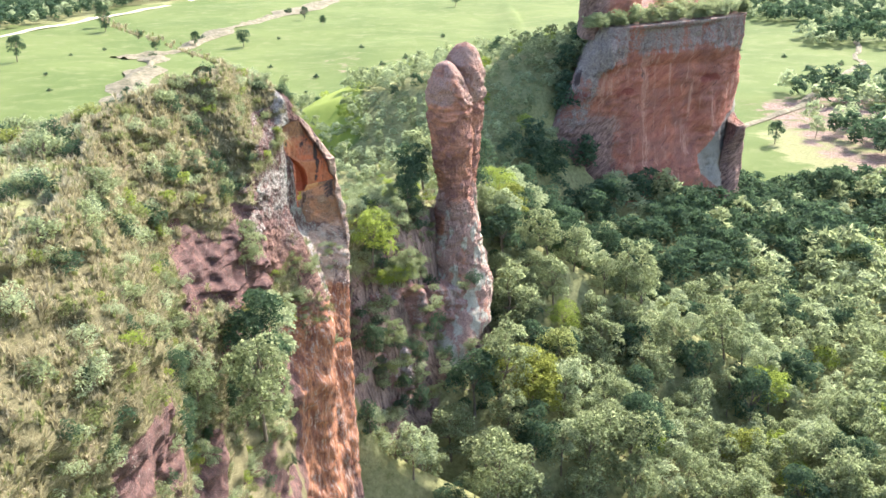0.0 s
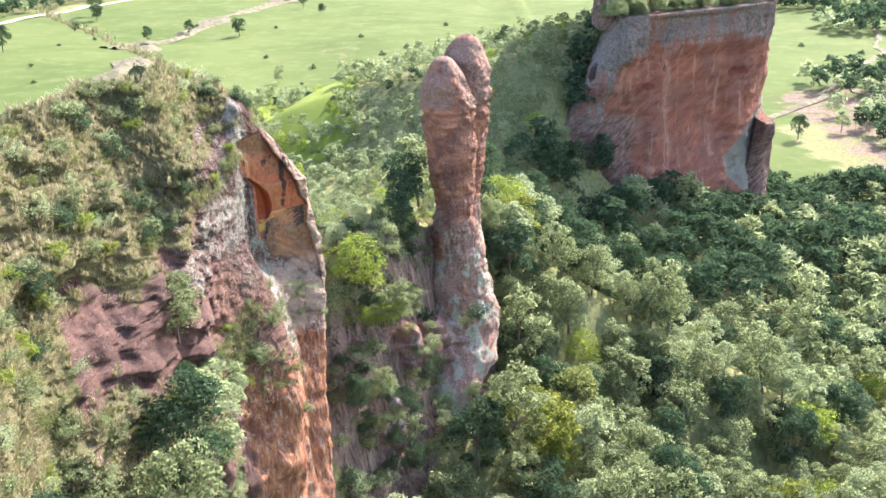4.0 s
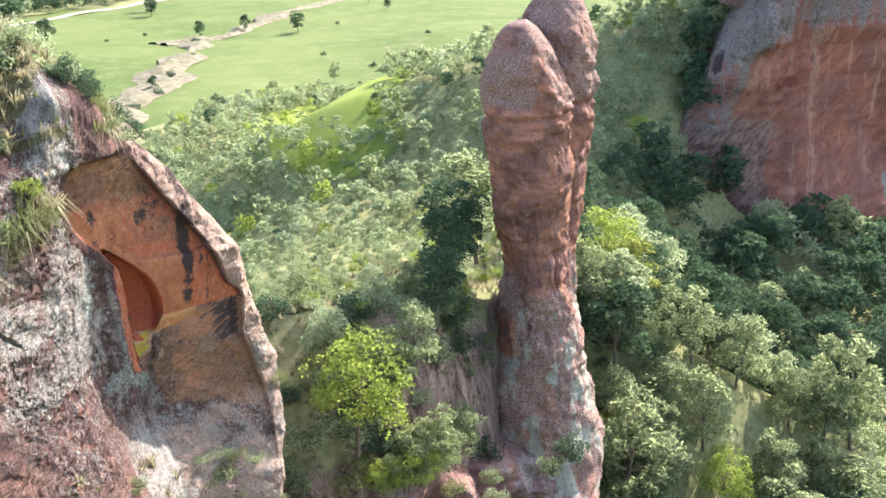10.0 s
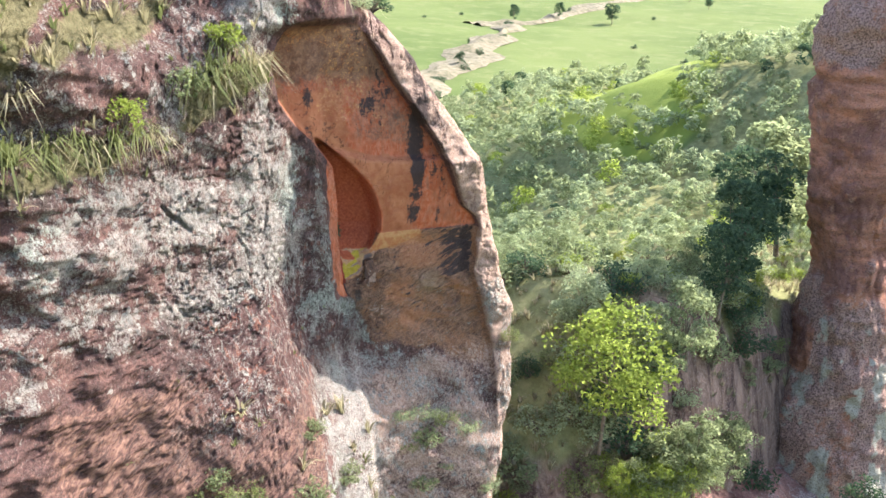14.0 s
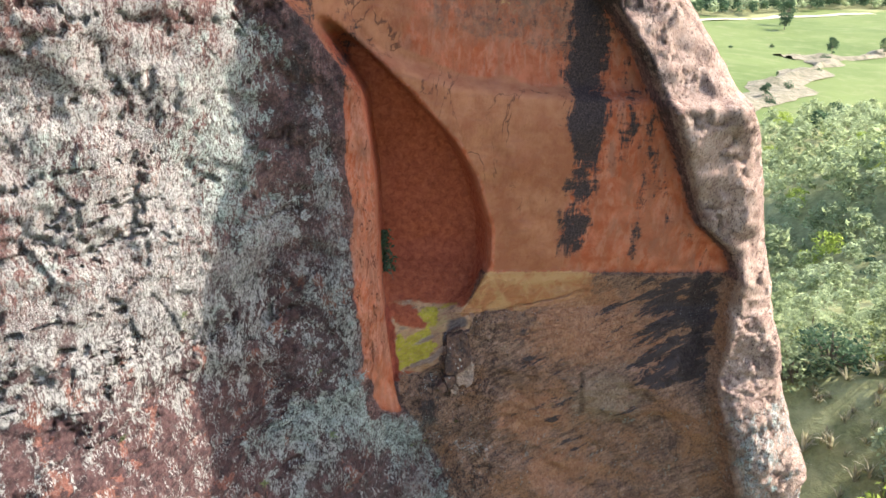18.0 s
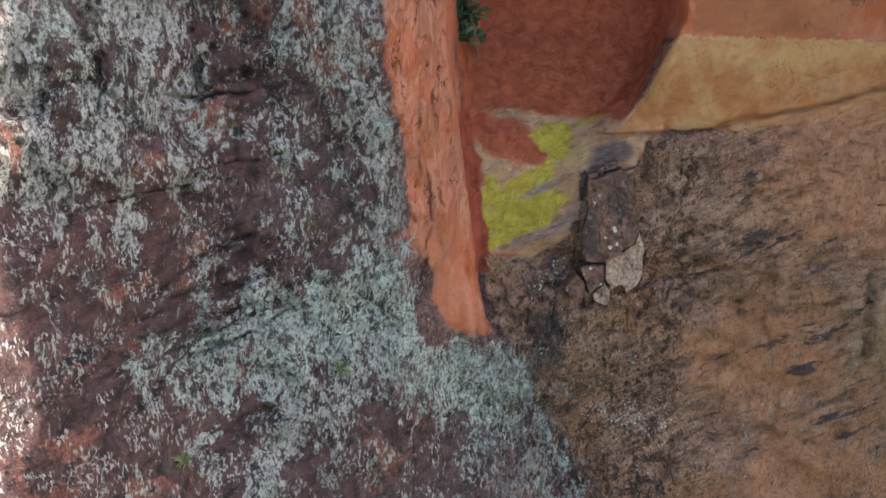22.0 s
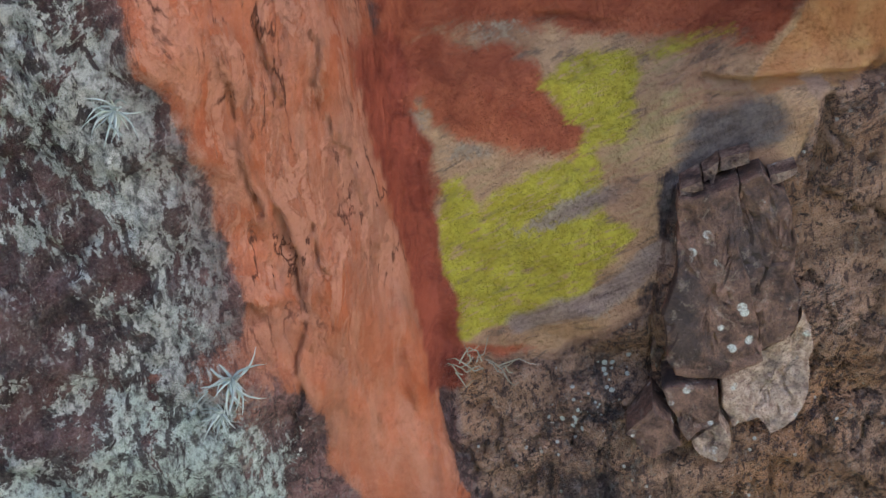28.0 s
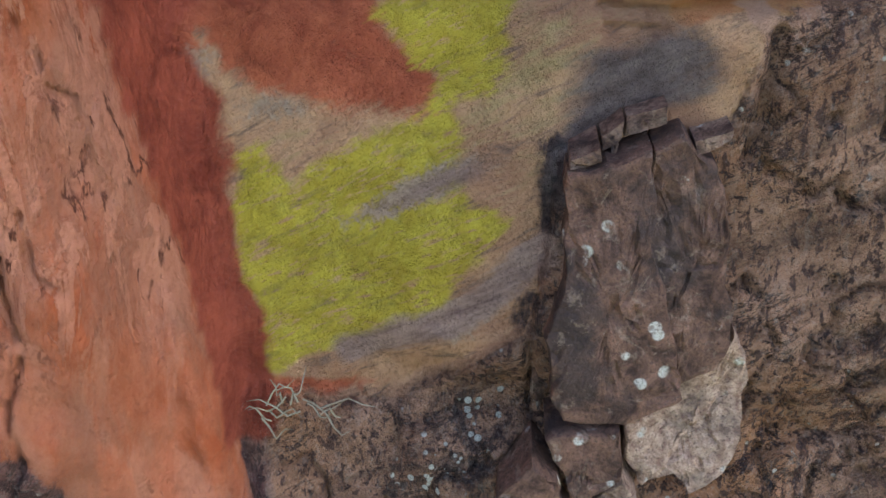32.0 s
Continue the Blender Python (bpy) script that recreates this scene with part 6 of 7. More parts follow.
FIRST = [True] * len(TREES)


def plant_tree(kind, x, y, size, rng, z=None, group=""):
    i = KIND[kind][rng.integers(len(KIND[kind]))]
    root = TREES[i][0]
    zz = float(land(np.array([x]), np.array([y]))[0]) if z is None else z
    m = Matrix.LocRotScale((x, y, zz - 0.15), Euler((0, 0, rng.uniform(0, 6.28))), (size, size, size * rng.uniform(0.88, 1.12)))
    if FIRST[i]:
        FIRST[i] = False
        root.matrix_basis = m
        ob = root
    else:
        ob = copy_thing(root, Matrix.Identity(4))
        ob.matrix_basis = m
    if group:
        ob["group"] = group
    return ob


def baked(jobs, name, label, category):
    """Many plants in one mesh each for wood and leaves; jobs: (tree index, x, y, z, size, turn, share of leaves)."""
    by = {}
    for i, x, y, z, s, t, keep in jobs:
        _, tv, tf, lv, lf, mat = TREES[i]
        c, sn = math.cos(t), math.sin(t)
        rot = np.array([[c, -sn, 0], [sn, c, 0], [0, 0, 1]])
        nl = int(len(lv) // 4 * keep)
        big = 1 / math.sqrt(keep) if keep < 1 else 1
        q = lv.reshape(-1, 4, 3)[:nl, :3]
        mid = q.mean(1, keepdims=True)
        q = mid + (q - mid) * big * 1.3
        v = q.reshape(-1, 3) @ rot.T * s + [x, y, z]
        f = np.arange(nl)[:, None] * 3 + [0, 1, 2]
        by.setdefault(mat, []).append((v, f))
    root = new(name)
    tagged(root, label, category, kind="stuff")
    for mat, items in by.items():
        vs, fs, off = [], [], 0
        for v, f in items:
            vs.append(v)
            fs.append(f + off)
            off += len(v)
        part("foliage", mesh_np(name, np.vstack(vs), np.vstack(fs), mat, shade=False), root)
    return root


def scatter(n, x0, x1, y0, y1, gap, rng, keep):
    """Points at least gap apart in a box, where keep(x, y) holds."""
    out = []
    cell = {}
    for _ in range(n):
        x, y = rng.uniform(x0, x1), rng.uniform(y0, y1)
        if not keep(x, y):
            continue
        k = (int(x // gap), int(y // gap))
        if any((x - p[0]) ** 2 + (y - p[1]) ** 2 < gap * gap for i in (-1, 0, 1) for j in (-1, 0, 1) for p in cell.get((k[0] + i, k[1] + j), ())):
            continue
        cell.setdefault(k, []).append((x, y))
        out.append((x, y))
    return out


def thin_out(xs, ys, gap):
    """Indices of points at least gap apart."""
    cell, out = {}, []
    for n_, (x, y) in enumerate(zip(xs.tolist(), ys.tolist())):
        k = (int(x // gap), int(y // gap))
        if any((x - p[0]) ** 2 + (y - p[1]) ** 2 < gap * gap for i in (-1, 0, 1) for j in (-1, 0, 1) for p in cell.get((k[0] + i, k[1] + j), ())):
            continue
        cell.setdefault(k, []).append((x, y))
        out.append(n_)
    return np.array(out)


def in_mesa(x, y, pad=0.0):
    q = (x - FACE_P[0]) * FACE_N[0] + (y - FACE_P[1]) * FACE_N[1]
    s = (x - FACE_P[0]) * FACE_T[0] + (y - FACE_P[1]) * FACE_T[1] + 1.05 * q
    return (-10 if q > -30 else -27) - pad < s < 46 + pad and -72 < q < 1.5 + pad


def in_tower(x, y, pad=0.0):
    return ((x - 22.5) / (7.5 + pad)) ** 2 + ((y - 43) / (8.5 + pad)) ** 2 < 1


rng = np.random.default_rng(5)
BAKED = []


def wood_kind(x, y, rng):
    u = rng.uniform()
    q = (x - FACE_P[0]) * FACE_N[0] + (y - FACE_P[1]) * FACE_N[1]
    # mostly dark trees here: the mountain's shadow put into the leaf colour
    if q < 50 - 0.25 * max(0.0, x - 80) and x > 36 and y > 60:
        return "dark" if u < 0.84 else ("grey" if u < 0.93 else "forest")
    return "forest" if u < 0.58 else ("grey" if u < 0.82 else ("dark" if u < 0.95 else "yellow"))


def right_wood(x, y):
    if in_mesa(x, y, 2.0) or in_tower(x, y, 2.5):
        return False
    dx = x - float(crest_x(y))
    if dx < np.interp(y, [0, 30, 50, 70], [9, 15, 12, 2]):
        return False
    q = (x - FACE_P[0]) * FACE_N[0] + (y - FACE_P[1]) * FACE_N[1]
    s = (x - FACE_P[0]) * FACE_T[0] + (y - FACE_P[1]) * FACE_T[1]
    if q < 12 and -52 < s < -8 and (int(x * 7) + int(y * 11)) % 3:
        return False
    if abs(x - 28.5 - 0.06 * (y - 60)) < 2.0 and 50 < y < 125:
        return False
    return True


spots = scatter(8000, 12, 205, -45, 235, 4.4, rng, right_wood)
spots.sort(key=lambda p: (p[0] - 20) ** 2 + (p[1] - 25) ** 2)
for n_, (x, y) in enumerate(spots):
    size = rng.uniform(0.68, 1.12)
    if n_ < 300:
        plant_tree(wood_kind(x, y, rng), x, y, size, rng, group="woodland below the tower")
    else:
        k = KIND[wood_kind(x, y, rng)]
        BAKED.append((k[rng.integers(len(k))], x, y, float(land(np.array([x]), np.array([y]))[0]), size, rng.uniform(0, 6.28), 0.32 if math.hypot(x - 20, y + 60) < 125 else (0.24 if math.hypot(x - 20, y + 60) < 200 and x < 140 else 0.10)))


cx, cy = rng.uniform(-75, 75, 22000), rng.uniform(30, 270, 22000)
cz = land(cx, cy)
q_ = (cx - FACE_P[0]) * FACE_N[0] + (cy - FACE_P[1]) * FACE_N[1]
s_ = (cx - FACE_P[0]) * FACE_T[0] + (cy - FACE_P[1]) * FACE_T[1] + 1.05 * q_
keep_ = ~((s_ > -13) & (s_ < 48) & (q_ > -72) & (q_ < 3)) & (((cx - 22.5) / 8) ** 2 + ((cy - 43) / 9) ** 2 > 1)
keep_ &= (cx - crest_x(cy) < 6) & (cz > -64) & ((cx - 11) ** 2 + (cy - 26) ** 2 > 30)
keep_ &= ~(np.exp(-(((cx + 27 + 0.25 * (cy - 195)) / 21) ** 2 + ((cy - 195) / 62) ** 2)) + 0.16 * fbm(cx * 0.05, cy * 0.05, 0 * cx, 3, 77) > 0.55)
cx, cy, cz = cx[keep_], cy[keep_], cz[keep_]
pick_ = thin_out(cx, cy, 3.0)
pick_ = pick_[np.argsort(cy[pick_])]
lone = 0
for x, y, z in zip(cx[pick_].tolist(), cy[pick_].tolist(), cz[pick_].tolist()):
    u = rng.uniform()
    kind = "forest" if u < 0.20 else ("grey" if u < 0.72 else ("slender" if u < 0.92 else ("yellow" if u < 0.98 else "dark")))
    size = rng.uniform(0.17, 0.42) * (1.25 if y > 110 else 0.85) * (1.6 if kind == "slender" else 1)
    if lone < 270 and y < 95:
        lone += 1
        plant_tree(kind, x, y, size, rng, z=z, group="scrub on the saddle")
    else:
        k = KIND[kind]
        BAKED.append((k[rng.integers(len(k))], x, y, z, size, rng.uniform(0, 6.28), 0.18 if y < 120 else 0.09))
# wooded top of the table mountain and the shoulder beside it
for x, y in scatter(900, 20, 130, 110, 235, 4.0, rng, lambda x, y: in_mesa(x, y, -2.0)):
    q = (x - FACE_P[0]) * FACE_N[0] + (y - FACE_P[1]) * FACE_N[1]
    s = (x - FACE_P[0]) * FACE_T[0] + (y - FACE_P[1]) * FACE_T[1]
    s = s + 1.05 * q
    up = -20 < s < 7 and -61 < q < -6
    if -22 < s < 44:
        k = KIND["forest" if rng.uniform() < 0.6 else "grey"]
        BAKED.append((k[rng.integers(len(k))], x, y, 37.0 if up else 6.0, rng.uniform(0.35, 0.6), rng.uniform(0, 6.28), 0.25))
for n_ in range(150):
    s, q = rng.uniform(-22, 45), rng.uniform(-8, -0.6)
    if -19 < s - 1.05 * 0 < 6 and q < -6:
        continue
    x, y = FACE_P[0] + (s - 1.05 * q) * FACE_T[0] + q * FACE_N[0], FACE_P[1] + (s - 1.05 * q) * FACE_T[1] + q * FACE_N[1]
    k = KIND["forest" if rng.uniform() < 0.6 else "grey"]
    BAKED.append((k[rng.integers(len(k))], x, y, 6.0, rng.uniform(0.22, 0.42), rng.uniform(0, 6.28), 0.25))


# woods of the plain
def far_wood(x, y):
    a = y > 720 + (x + 349) * 3.35 + 25 and x < -230
    b = x > 300 and y > 640 and 0.8 * (x - 300) + 620 < y + 120 and float(vnoise(x * 0.012, y * 0.012, 0, 5)) > 0.42
    c = x > 205 and 120 < y < 470 and float(vnoise(x * 0.02, y * 0.02, 0, 7)) > 0.36
    return a or b or c


for x, y in scatter(12000, -640, -230, 560, 1400, 7.5, rng, far_wood) + scatter(12000, 200, 640, 120, 1200, 8, rng, far_wood):
    k = KIND["dark" if rng.uniform() < 0.6 else "grey"]
    BAKED.append((k[rng.integers(len(k))], x, y, float(land(np.array([x]), np.array([y]))[0]), rng.uniform(0.9, 1.35), rng.uniform(0, 6.28), 0.045))
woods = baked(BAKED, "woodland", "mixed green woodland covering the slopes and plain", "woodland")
# single trees of the pasture
for x, y, s, kind in ((-258, 735, 1.25, "dark"), (-268, 765, 1.6, "dark"), (-272, 582, 1.45, "dark"), (33, 946, 1.2, "dark"), (-132, 668, 1.35, "dark"),
                      (-190, 632, 0.9, "dark"), (-169, 668, 0.9, "dark"), (-83, 775, 0.8, "dark"), (-106, 831, 0.9, "dark"), (-74, 474, 0.75, "forest"),
                      (-22, 213, 0.75, "dark"), (-156, 440, 0.6, "dark"), (172, 330, 0.9, "dark"), (196, 345, 1.0, "grey")):
    plant_tree(kind, x, y, s, rng, group="lone trees of the pasture")
# the yellow-green tree in the gully and its neighbours
# dark trees near x 14: the tower's shadow put into their leaf colour
for x, y, z, s, kind in ((9.0, 17.2, -14.6, 0.80, "yellow"), (11.0, 20.5, -12.0, 0.5, "forest"), (13.0, 23.0, -11.0, 0.45, "forest"), (6.2, 21.5, -10.5, 0.5, "grey"),
                         (14.0, 29.0, -9.5, 0.5, "dark"), (14.5, 34.0, -9.5, 0.62, "dark"), (14.5, 40.0, -9.5, 0.8, "dark"), (16.5, 47.0, -10.0, 1.0, "forest"), (9.5, 9.5, -27.0, 0.5, "dark"), (12.5, 12.5, -27.0, 0.4, "forest")):
    plant_tree(kind, x, y, s, rng, z=z, group="trees in the gully")


for n_ in range(22):
    u = rng.uniform()
    x, y = np.interp(u, [0, 0.35, 0.7, 1.0], [9.6, 12.2, 14.6, 17.0]) + rng.uniform(-0.9, 1.0), np.interp(u, [0, 0.35, 0.7, 1.0], [15.6, 18.5, 23.0, 29.5]) + rng.uniform(-0.8, 1.2)
    plant_tree(("forest", "forest", "grey", "yellow")[n_ % 4], float(x), float(y), rng.uniform(0.24, 0.46), rng, z=float(np.interp(u, [0, 0.35, 0.7, 1.0], [-18.2, -18.6, -19.6, -22.0])), group="trees in the gully")


# ---- plants of the near ridge ----
def tuft_shape(seed, blades, length, width, spread, droop):
    """Grass blades from one root: two-segment curved strips."""
    rng = np.random.default_rng(seed)
    vs, fs = [], []
    for b in range(blades):
        ang, lean = rng.uniform(0, 2 * math.pi), rng.uniform(0.1, 1.0) * spread
        ln = length * rng.uniform(0.55, 1.15)
        dr = np.array([math.cos(ang), math.sin(ang), 0])
        side = np.array([-dr[1], dr[0], 0]) * width * rng.uniform(0.7, 1.3)
        root = rng.normal(0, 0.05 * length, 3) * [1, 1, 0]
        p = [root + dr * ln * lean * t ** 1.3 + np.array([0, 0, ln * (t - droop * t * t * (0.5 + lean))]) for t in (0, 0.55, 1.0)]
        i = len(vs)
        vs += [p[0] - side * 0.5, p[0] + side * 0.5, p[1] - side * 0.45, p[1] + side * 0.45, p[2]]
        fs += [(i, i + 1, i + 3), (i, i + 3, i + 2), (i + 2, i + 3, i + 4)]
    return np.array(vs), np.array(fs)


def shrub_kind(name, seed, mat, label, height, spread, clumps, leaves, size):
    rngk = np.random.default_rng(seed)
    tv, tf, off = [], [], 0
    cen = []
    for i in range(clumps):
        ang = 2.4 * i + rngk.uniform(-0.4, 0.4)
        rr = spread * math.sqrt((i + 0.5) / clumps)
        p = np.array([rr * math.cos(ang), rr * math.sin(ang), height * rngk.uniform(0.35, 0.95) * (1 - 0.35 * rr / spread)])
        cen.append(p)
        v, f = tube([(0, 0, -0.3), p * [0.45, 0.45, 0.5], p], [0.045 * height, 0.03 * height, 0.01 * height], 4)
        tv.append(v)
        tf.append(f + off)
        off += len(v)
    cen = np.array(cen)
    pick = rngk.integers(0, clumps, leaves)
    dirs = rngk.normal(size=(leaves, 3))
    dirs /= np.linalg.norm(dirs, axis=1)[:, None]
    pts = cen[pick] + dirs * (spread * 0.42 * rngk.uniform(0.3, 1.0, leaves) ** 0.5)[:, None] * [1, 1, 0.8]
    lv, lf = leaf_cards(pts, size, rngk, 0.6)
    root = new(name)
    tagged(root, label, "shrub")
    part("woody_base", mesh_np("woody_base", np.vstack(tv), np.vstack(tf), M_BARK), root)
    part("foliage", mesh_np("foliage", lv, lf, mat, shade=False), root)
    return [root, True]


SHRUBS = [shrub_kind("shrub", 71, M_LEAF, "leafy green shrub rooted on the rock slope", 1.8, 1.1, 14, 950, 0.095),
          shrub_kind("grey_shrub", 72, M_LEAF_GREY, "grey-green bushy shrub on the grassy slope", 1.5, 1.2, 15, 950, 0.085),
          shrub_kind("dark_shrub", 73, M_LEAF_DARK, "dark green dense shrub in a rock cleft", 2.0, 1.2, 15, 950, 0.10),
          shrub_kind("bright_shrub", 74, M_LEAF_YELLOW, "bright yellow-green leafy shrub on the ledge", 1.1, 0.8, 12, 700, 0.075),
          shrub_kind("low_shrub", 75, M_FRESH, "low fresh green spreading shrub", 0.9, 1.1, 13, 800, 0.075)]


def put_shrub(i, p, size, rng, group):
    root, fresh = SHRUBS[i]
    m = Matrix.LocRotScale(Vector(p), Euler((rng.normal(0, 0.12), rng.normal(0, 0.12), rng.uniform(0, 6.28))), (size, size, size * rng.uniform(0.8, 1.2)))
    if fresh:
        SHRUBS[i][1] = False
        ob = root
    else:
        ob = copy_thing(root, Matrix.Identity(4))
    ob.matrix_basis = m
    ob["group"] = group


rng = np.random.default_rng(17)
# shrubs
ca, cz = rng.uniform(-62, 1.0, 5600), rng.uniform(-24, 20, 5600)
ok = rng.uniform(size=5600) < cover(ca, cz) * np.where(ca < -17, 0.15, 0.16)
ca, cz = ca[ok], cz[ok]
cd = wall_d(ca, cz, False)
pos = wall_point(ca, cd - 0.25, cz)
for n_, p in enumerate(pos[:430]):
    u = rng.uniform()
    i = 0 if u < 0.30 else (1 if u < 0.58 else (2 if u < 0.75 else (3 if u < 0.82 else 4)))
    put_shrub(i, p - np.array([0, 0, 0.15]), rng.uniform(0.5, 1.25) * (0.95 if ca[n_] < -17 else 0.8), rng, "shrubs on the ridge")
# shrubs of the ridge top, the band and the saddle
for _ in range(90):
    x, y = rng.uniform(-24, -4), rng.uniform(-62, 6)
    z = float(land(np.array([x]), np.array([y]))[0])
    if z > 15:
        put_shrub(int(rng.integers(0, 3)), (x, y, z - 0.2), rng.uniform(0.6, 1.5), rng, "shrubs on the ridge top")
n_ = 0
while n_ < 150:
    y = rng.uniform(14, 60)
    x = float(crest_x(y)) + rng.uniform(-16, 3.0)
    if in_tower(x, y, 0.2):
        continue
    z = float(land(np.array([x]), np.array([y]))[0])
    put_shrub(int(rng.choice([0, 1, 1, 2, 4, 3])), (x, y, z - 0.2), rng.uniform(0.6, 1.5), rng, "shrubs on the saddle")
    n_ += 1
for _ in range(60):
    u = rng.uniform()
    x = np.interp(u, [0, 0.3, 0.6, 0.85, 1.0], [3.5, 9, 14, 18.5, 26])
    y = np.interp(u, [0, 0.3, 0.6, 0.85, 1.0], [11.5, 14, 19, 27, 32])
    dz = rng.uniform(0, 20)
    put_shrub(int(rng.choice([0, 1, 2, 4])), (x + 0.09 * dz + 0.5, y - 0.09 * dz - 0.5, -20.5 - dz), rng.uniform(0.6, 1.3), rng, "shrubs on the rock band")
for _ in range(70):
    y = rng.uniform(4, 38)
    x = float(crest_x(y)) + rng.uniform(0.5, 9)
    z = float(land(np.array([x]), np.array([y]))[0])
    put_shrub(int(rng.choice([0, 1, 2, 4])), (x, y, z - 0.2), rng.uniform(0.8, 1.7), rng, "shrubs in the gully")
for _ in range(130):
    y = rng.uniform(18, 72)
    x = float(crest_x(y)) + rng.uniform(5, 17)
    z = float(land(np.array([x]), np.array([y]))[0])
    if in_tower(x, y, 0.5) or (x < 26 and y < 38):
        continue
    if rng.uniform() < 0.3:
        plant_tree("forest" if rng.uniform() < 0.6 else "grey", x, y, rng.uniform(0.35, 0.7), rng, z=z, group="trees in the gully")
    else:
        put_shrub(int(rng.choice([0, 1, 2, 0])), (x, y, z - 0.2), rng.uniform(1.0, 2.0), rng, "shrubs in the gully")
for sd, (a_, z_) in enumerate(((4.6, -6.6), (5.6, -7.2), (-1.5, -6.2), (-2.3, -7.2), (-9.5, -6.5), (6.6, -10.5), (3.2, -9.5), (8.3, -3.4))):
    put_shrub((4, 1, 0, 4)[sd % 4], wall_point(a_, float(wall_d(np.array([a_]), np.array([z_]), False)[0]) - 0.1, z_), 0.55, rng, "shrubs on the ridge")
put_shrub(3, wall_point(-9.6, float(wall_d(np.array([-9.6]), np.array([9.9]), False)[0]), 9.9), 0.8, rng, "shrubs on the ridge")
put_shrub(3, wall_point(-5.8, float(wall_d(np.array([-5.8]), np.array([12.0]), False)[0]), 11.8), 0.8, rng, "shrubs on the ridge")
put_shrub(0, wall_point(-0.4, float(wall_d(np.array([-0.4]), np.array([13.6]), False)[0]), 13.2), 0.7, rng, "shrubs on the ridge")
put_shrub(1, wall_point(0.6, float(wall_d(np.array([0.6]), np.array([12.9]), False)[0]), 12.5), 0.5, rng, "shrubs on the ridge")
for x, y, z, s, kind in ((1.0, -28.0, -7.0, 0.58, "grey"), (0.5, -33.0, -10, 0.9, "grey"), (1.2, -40.0, -8, 0.8, "dark"), (2.5, -46, -10, 0.8, "forest"),
                         (-1.5, -30.5, 1.5, 0.5, "forest")):
    plant_tree(kind, x, y, s, rng, z=z, group="trees on the ridge flank")
for n_ in range(26):
    a_ = rng.uniform(-43, -34) if n_ < 16 else rng.uniform(-33, -21)
    z_ = rng.uniform(-12, 3) if n_ < 16 else rng.uniform(-16, -4)
    p = wall_point(a_, float(wall_d(np.array([a_]), np.array([z_]), False)[0]) - 0.2, z_)
    plant_tree(("forest", "dark", "grey")[n_ % 3], float(p[0]), float(p[1]), rng.uniform(0.22, 0.46), rng, z=float(p[2]) - 0.4, group="trees on the ridge flank")

for n_ in range(12):
    a_ = rng.uniform(-2.6, 1.6)
    z_ = float(np.interp(a_, [-2.6, -1, 0.5, 1.6], [16.2, 15.0, 13.2, 12.3])) + rng.uniform(-0.4, 0.5)
    put_shrub(int(rng.choice([0, 1, 2, 4])), wall_point(a_, float(wall_d(np.array([a_]), np.array([z_]), False)[0]) - 0.5, z_), rng.uniform(0.35, 0.75), rng, "shrubs on the ridge")

for n_ in range(34):
    a_, z_ = rng.normal(-9.0, 3.2), rng.normal(-7.5, 2.2)
    if n_ > 25:
        a_, z_ = rng.uniform(-2, 6), rng.uniform(-10, -6)
    put_shrub(int(rng.choice([0, 1, 4, 3, 0])), wall_point(a_, float(wall_d(np.array([a_]), np.array([z_]), False)[0]) - 0.3, z_), rng.uniform(0.5, 1.1) * (0.6 if n_ > 25 else 1), rng, "shrubs on the ridge")

# grass
TUFTS = [tuft_shape(80 + i, 16, 0.75, 0.055, 0.8, 0.45) for i in range(4)]


def bake_tufts(points, sizes, name, label, mat, rng):
    vs, fs, off = [], [], 0
    for p, s in zip(points, sizes):
        v, f = TUFTS[rng.integers(4)]
        t = rng.uniform(0, 6.28)
        c, sn = math.cos(t), math.sin(t)
        vs.append(v @ np.array([[c, sn, 0], [-sn, c, 0], [0, 0, 1]]) * s + p)
        fs.append(f + off)
        off += len(v)
    ob = new(name, mesh_np(name, np.vstack(vs), np.vstack(fs), mat, shade=False))
    return tagged(ob, label, "grass", kind="stuff")


ca, cz = rng.uniform(-72, 0.5, 26000), rng.uniform(-14, 21, 26000)
ok = rng.uniform(size=26000) < cover(ca, cz)
ca, cz = ca[ok], cz[ok]
pos = wall_point(ca, wall_d(ca, cz, False) - 0.12, cz)
gx, gy = rng.uniform(-30, 1, 5200), rng.uniform(-75, 9, 5200)
gz = land(gx, gy)
top = np.stack([gx, gy, gz - 0.05], 1)[gz > 13]
pos = np.vstack([pos, top])
half = rng.uniform(size=len(pos)) < 0.62
bake_tufts(pos[half], rng.uniform(0.8, 1.8, half.sum()), "dry_grass", "straw-coloured bunch grass covering the ridge", M_GRASS, rng)
bake_tufts(pos[~half], rng.uniform(0.6, 1.3, (~half).sum()), "green_grass", "green bunch grass covering the ridge", M_FRESH, rng)
sx, sy = rng.uniform(-20, 32, 4200), rng.uniform(13, 75, 4200)
sz = land(sx, sy)
ok = (sx - crest_x(sy) < 4)
bake_tufts(np.stack([sx, sy, sz - 0.05], 1)[ok], rng.uniform(0.7, 1.6, ok.sum()), "saddle_grass", "pale dry grass between shrubs on the saddle", M_GRASS, rng)

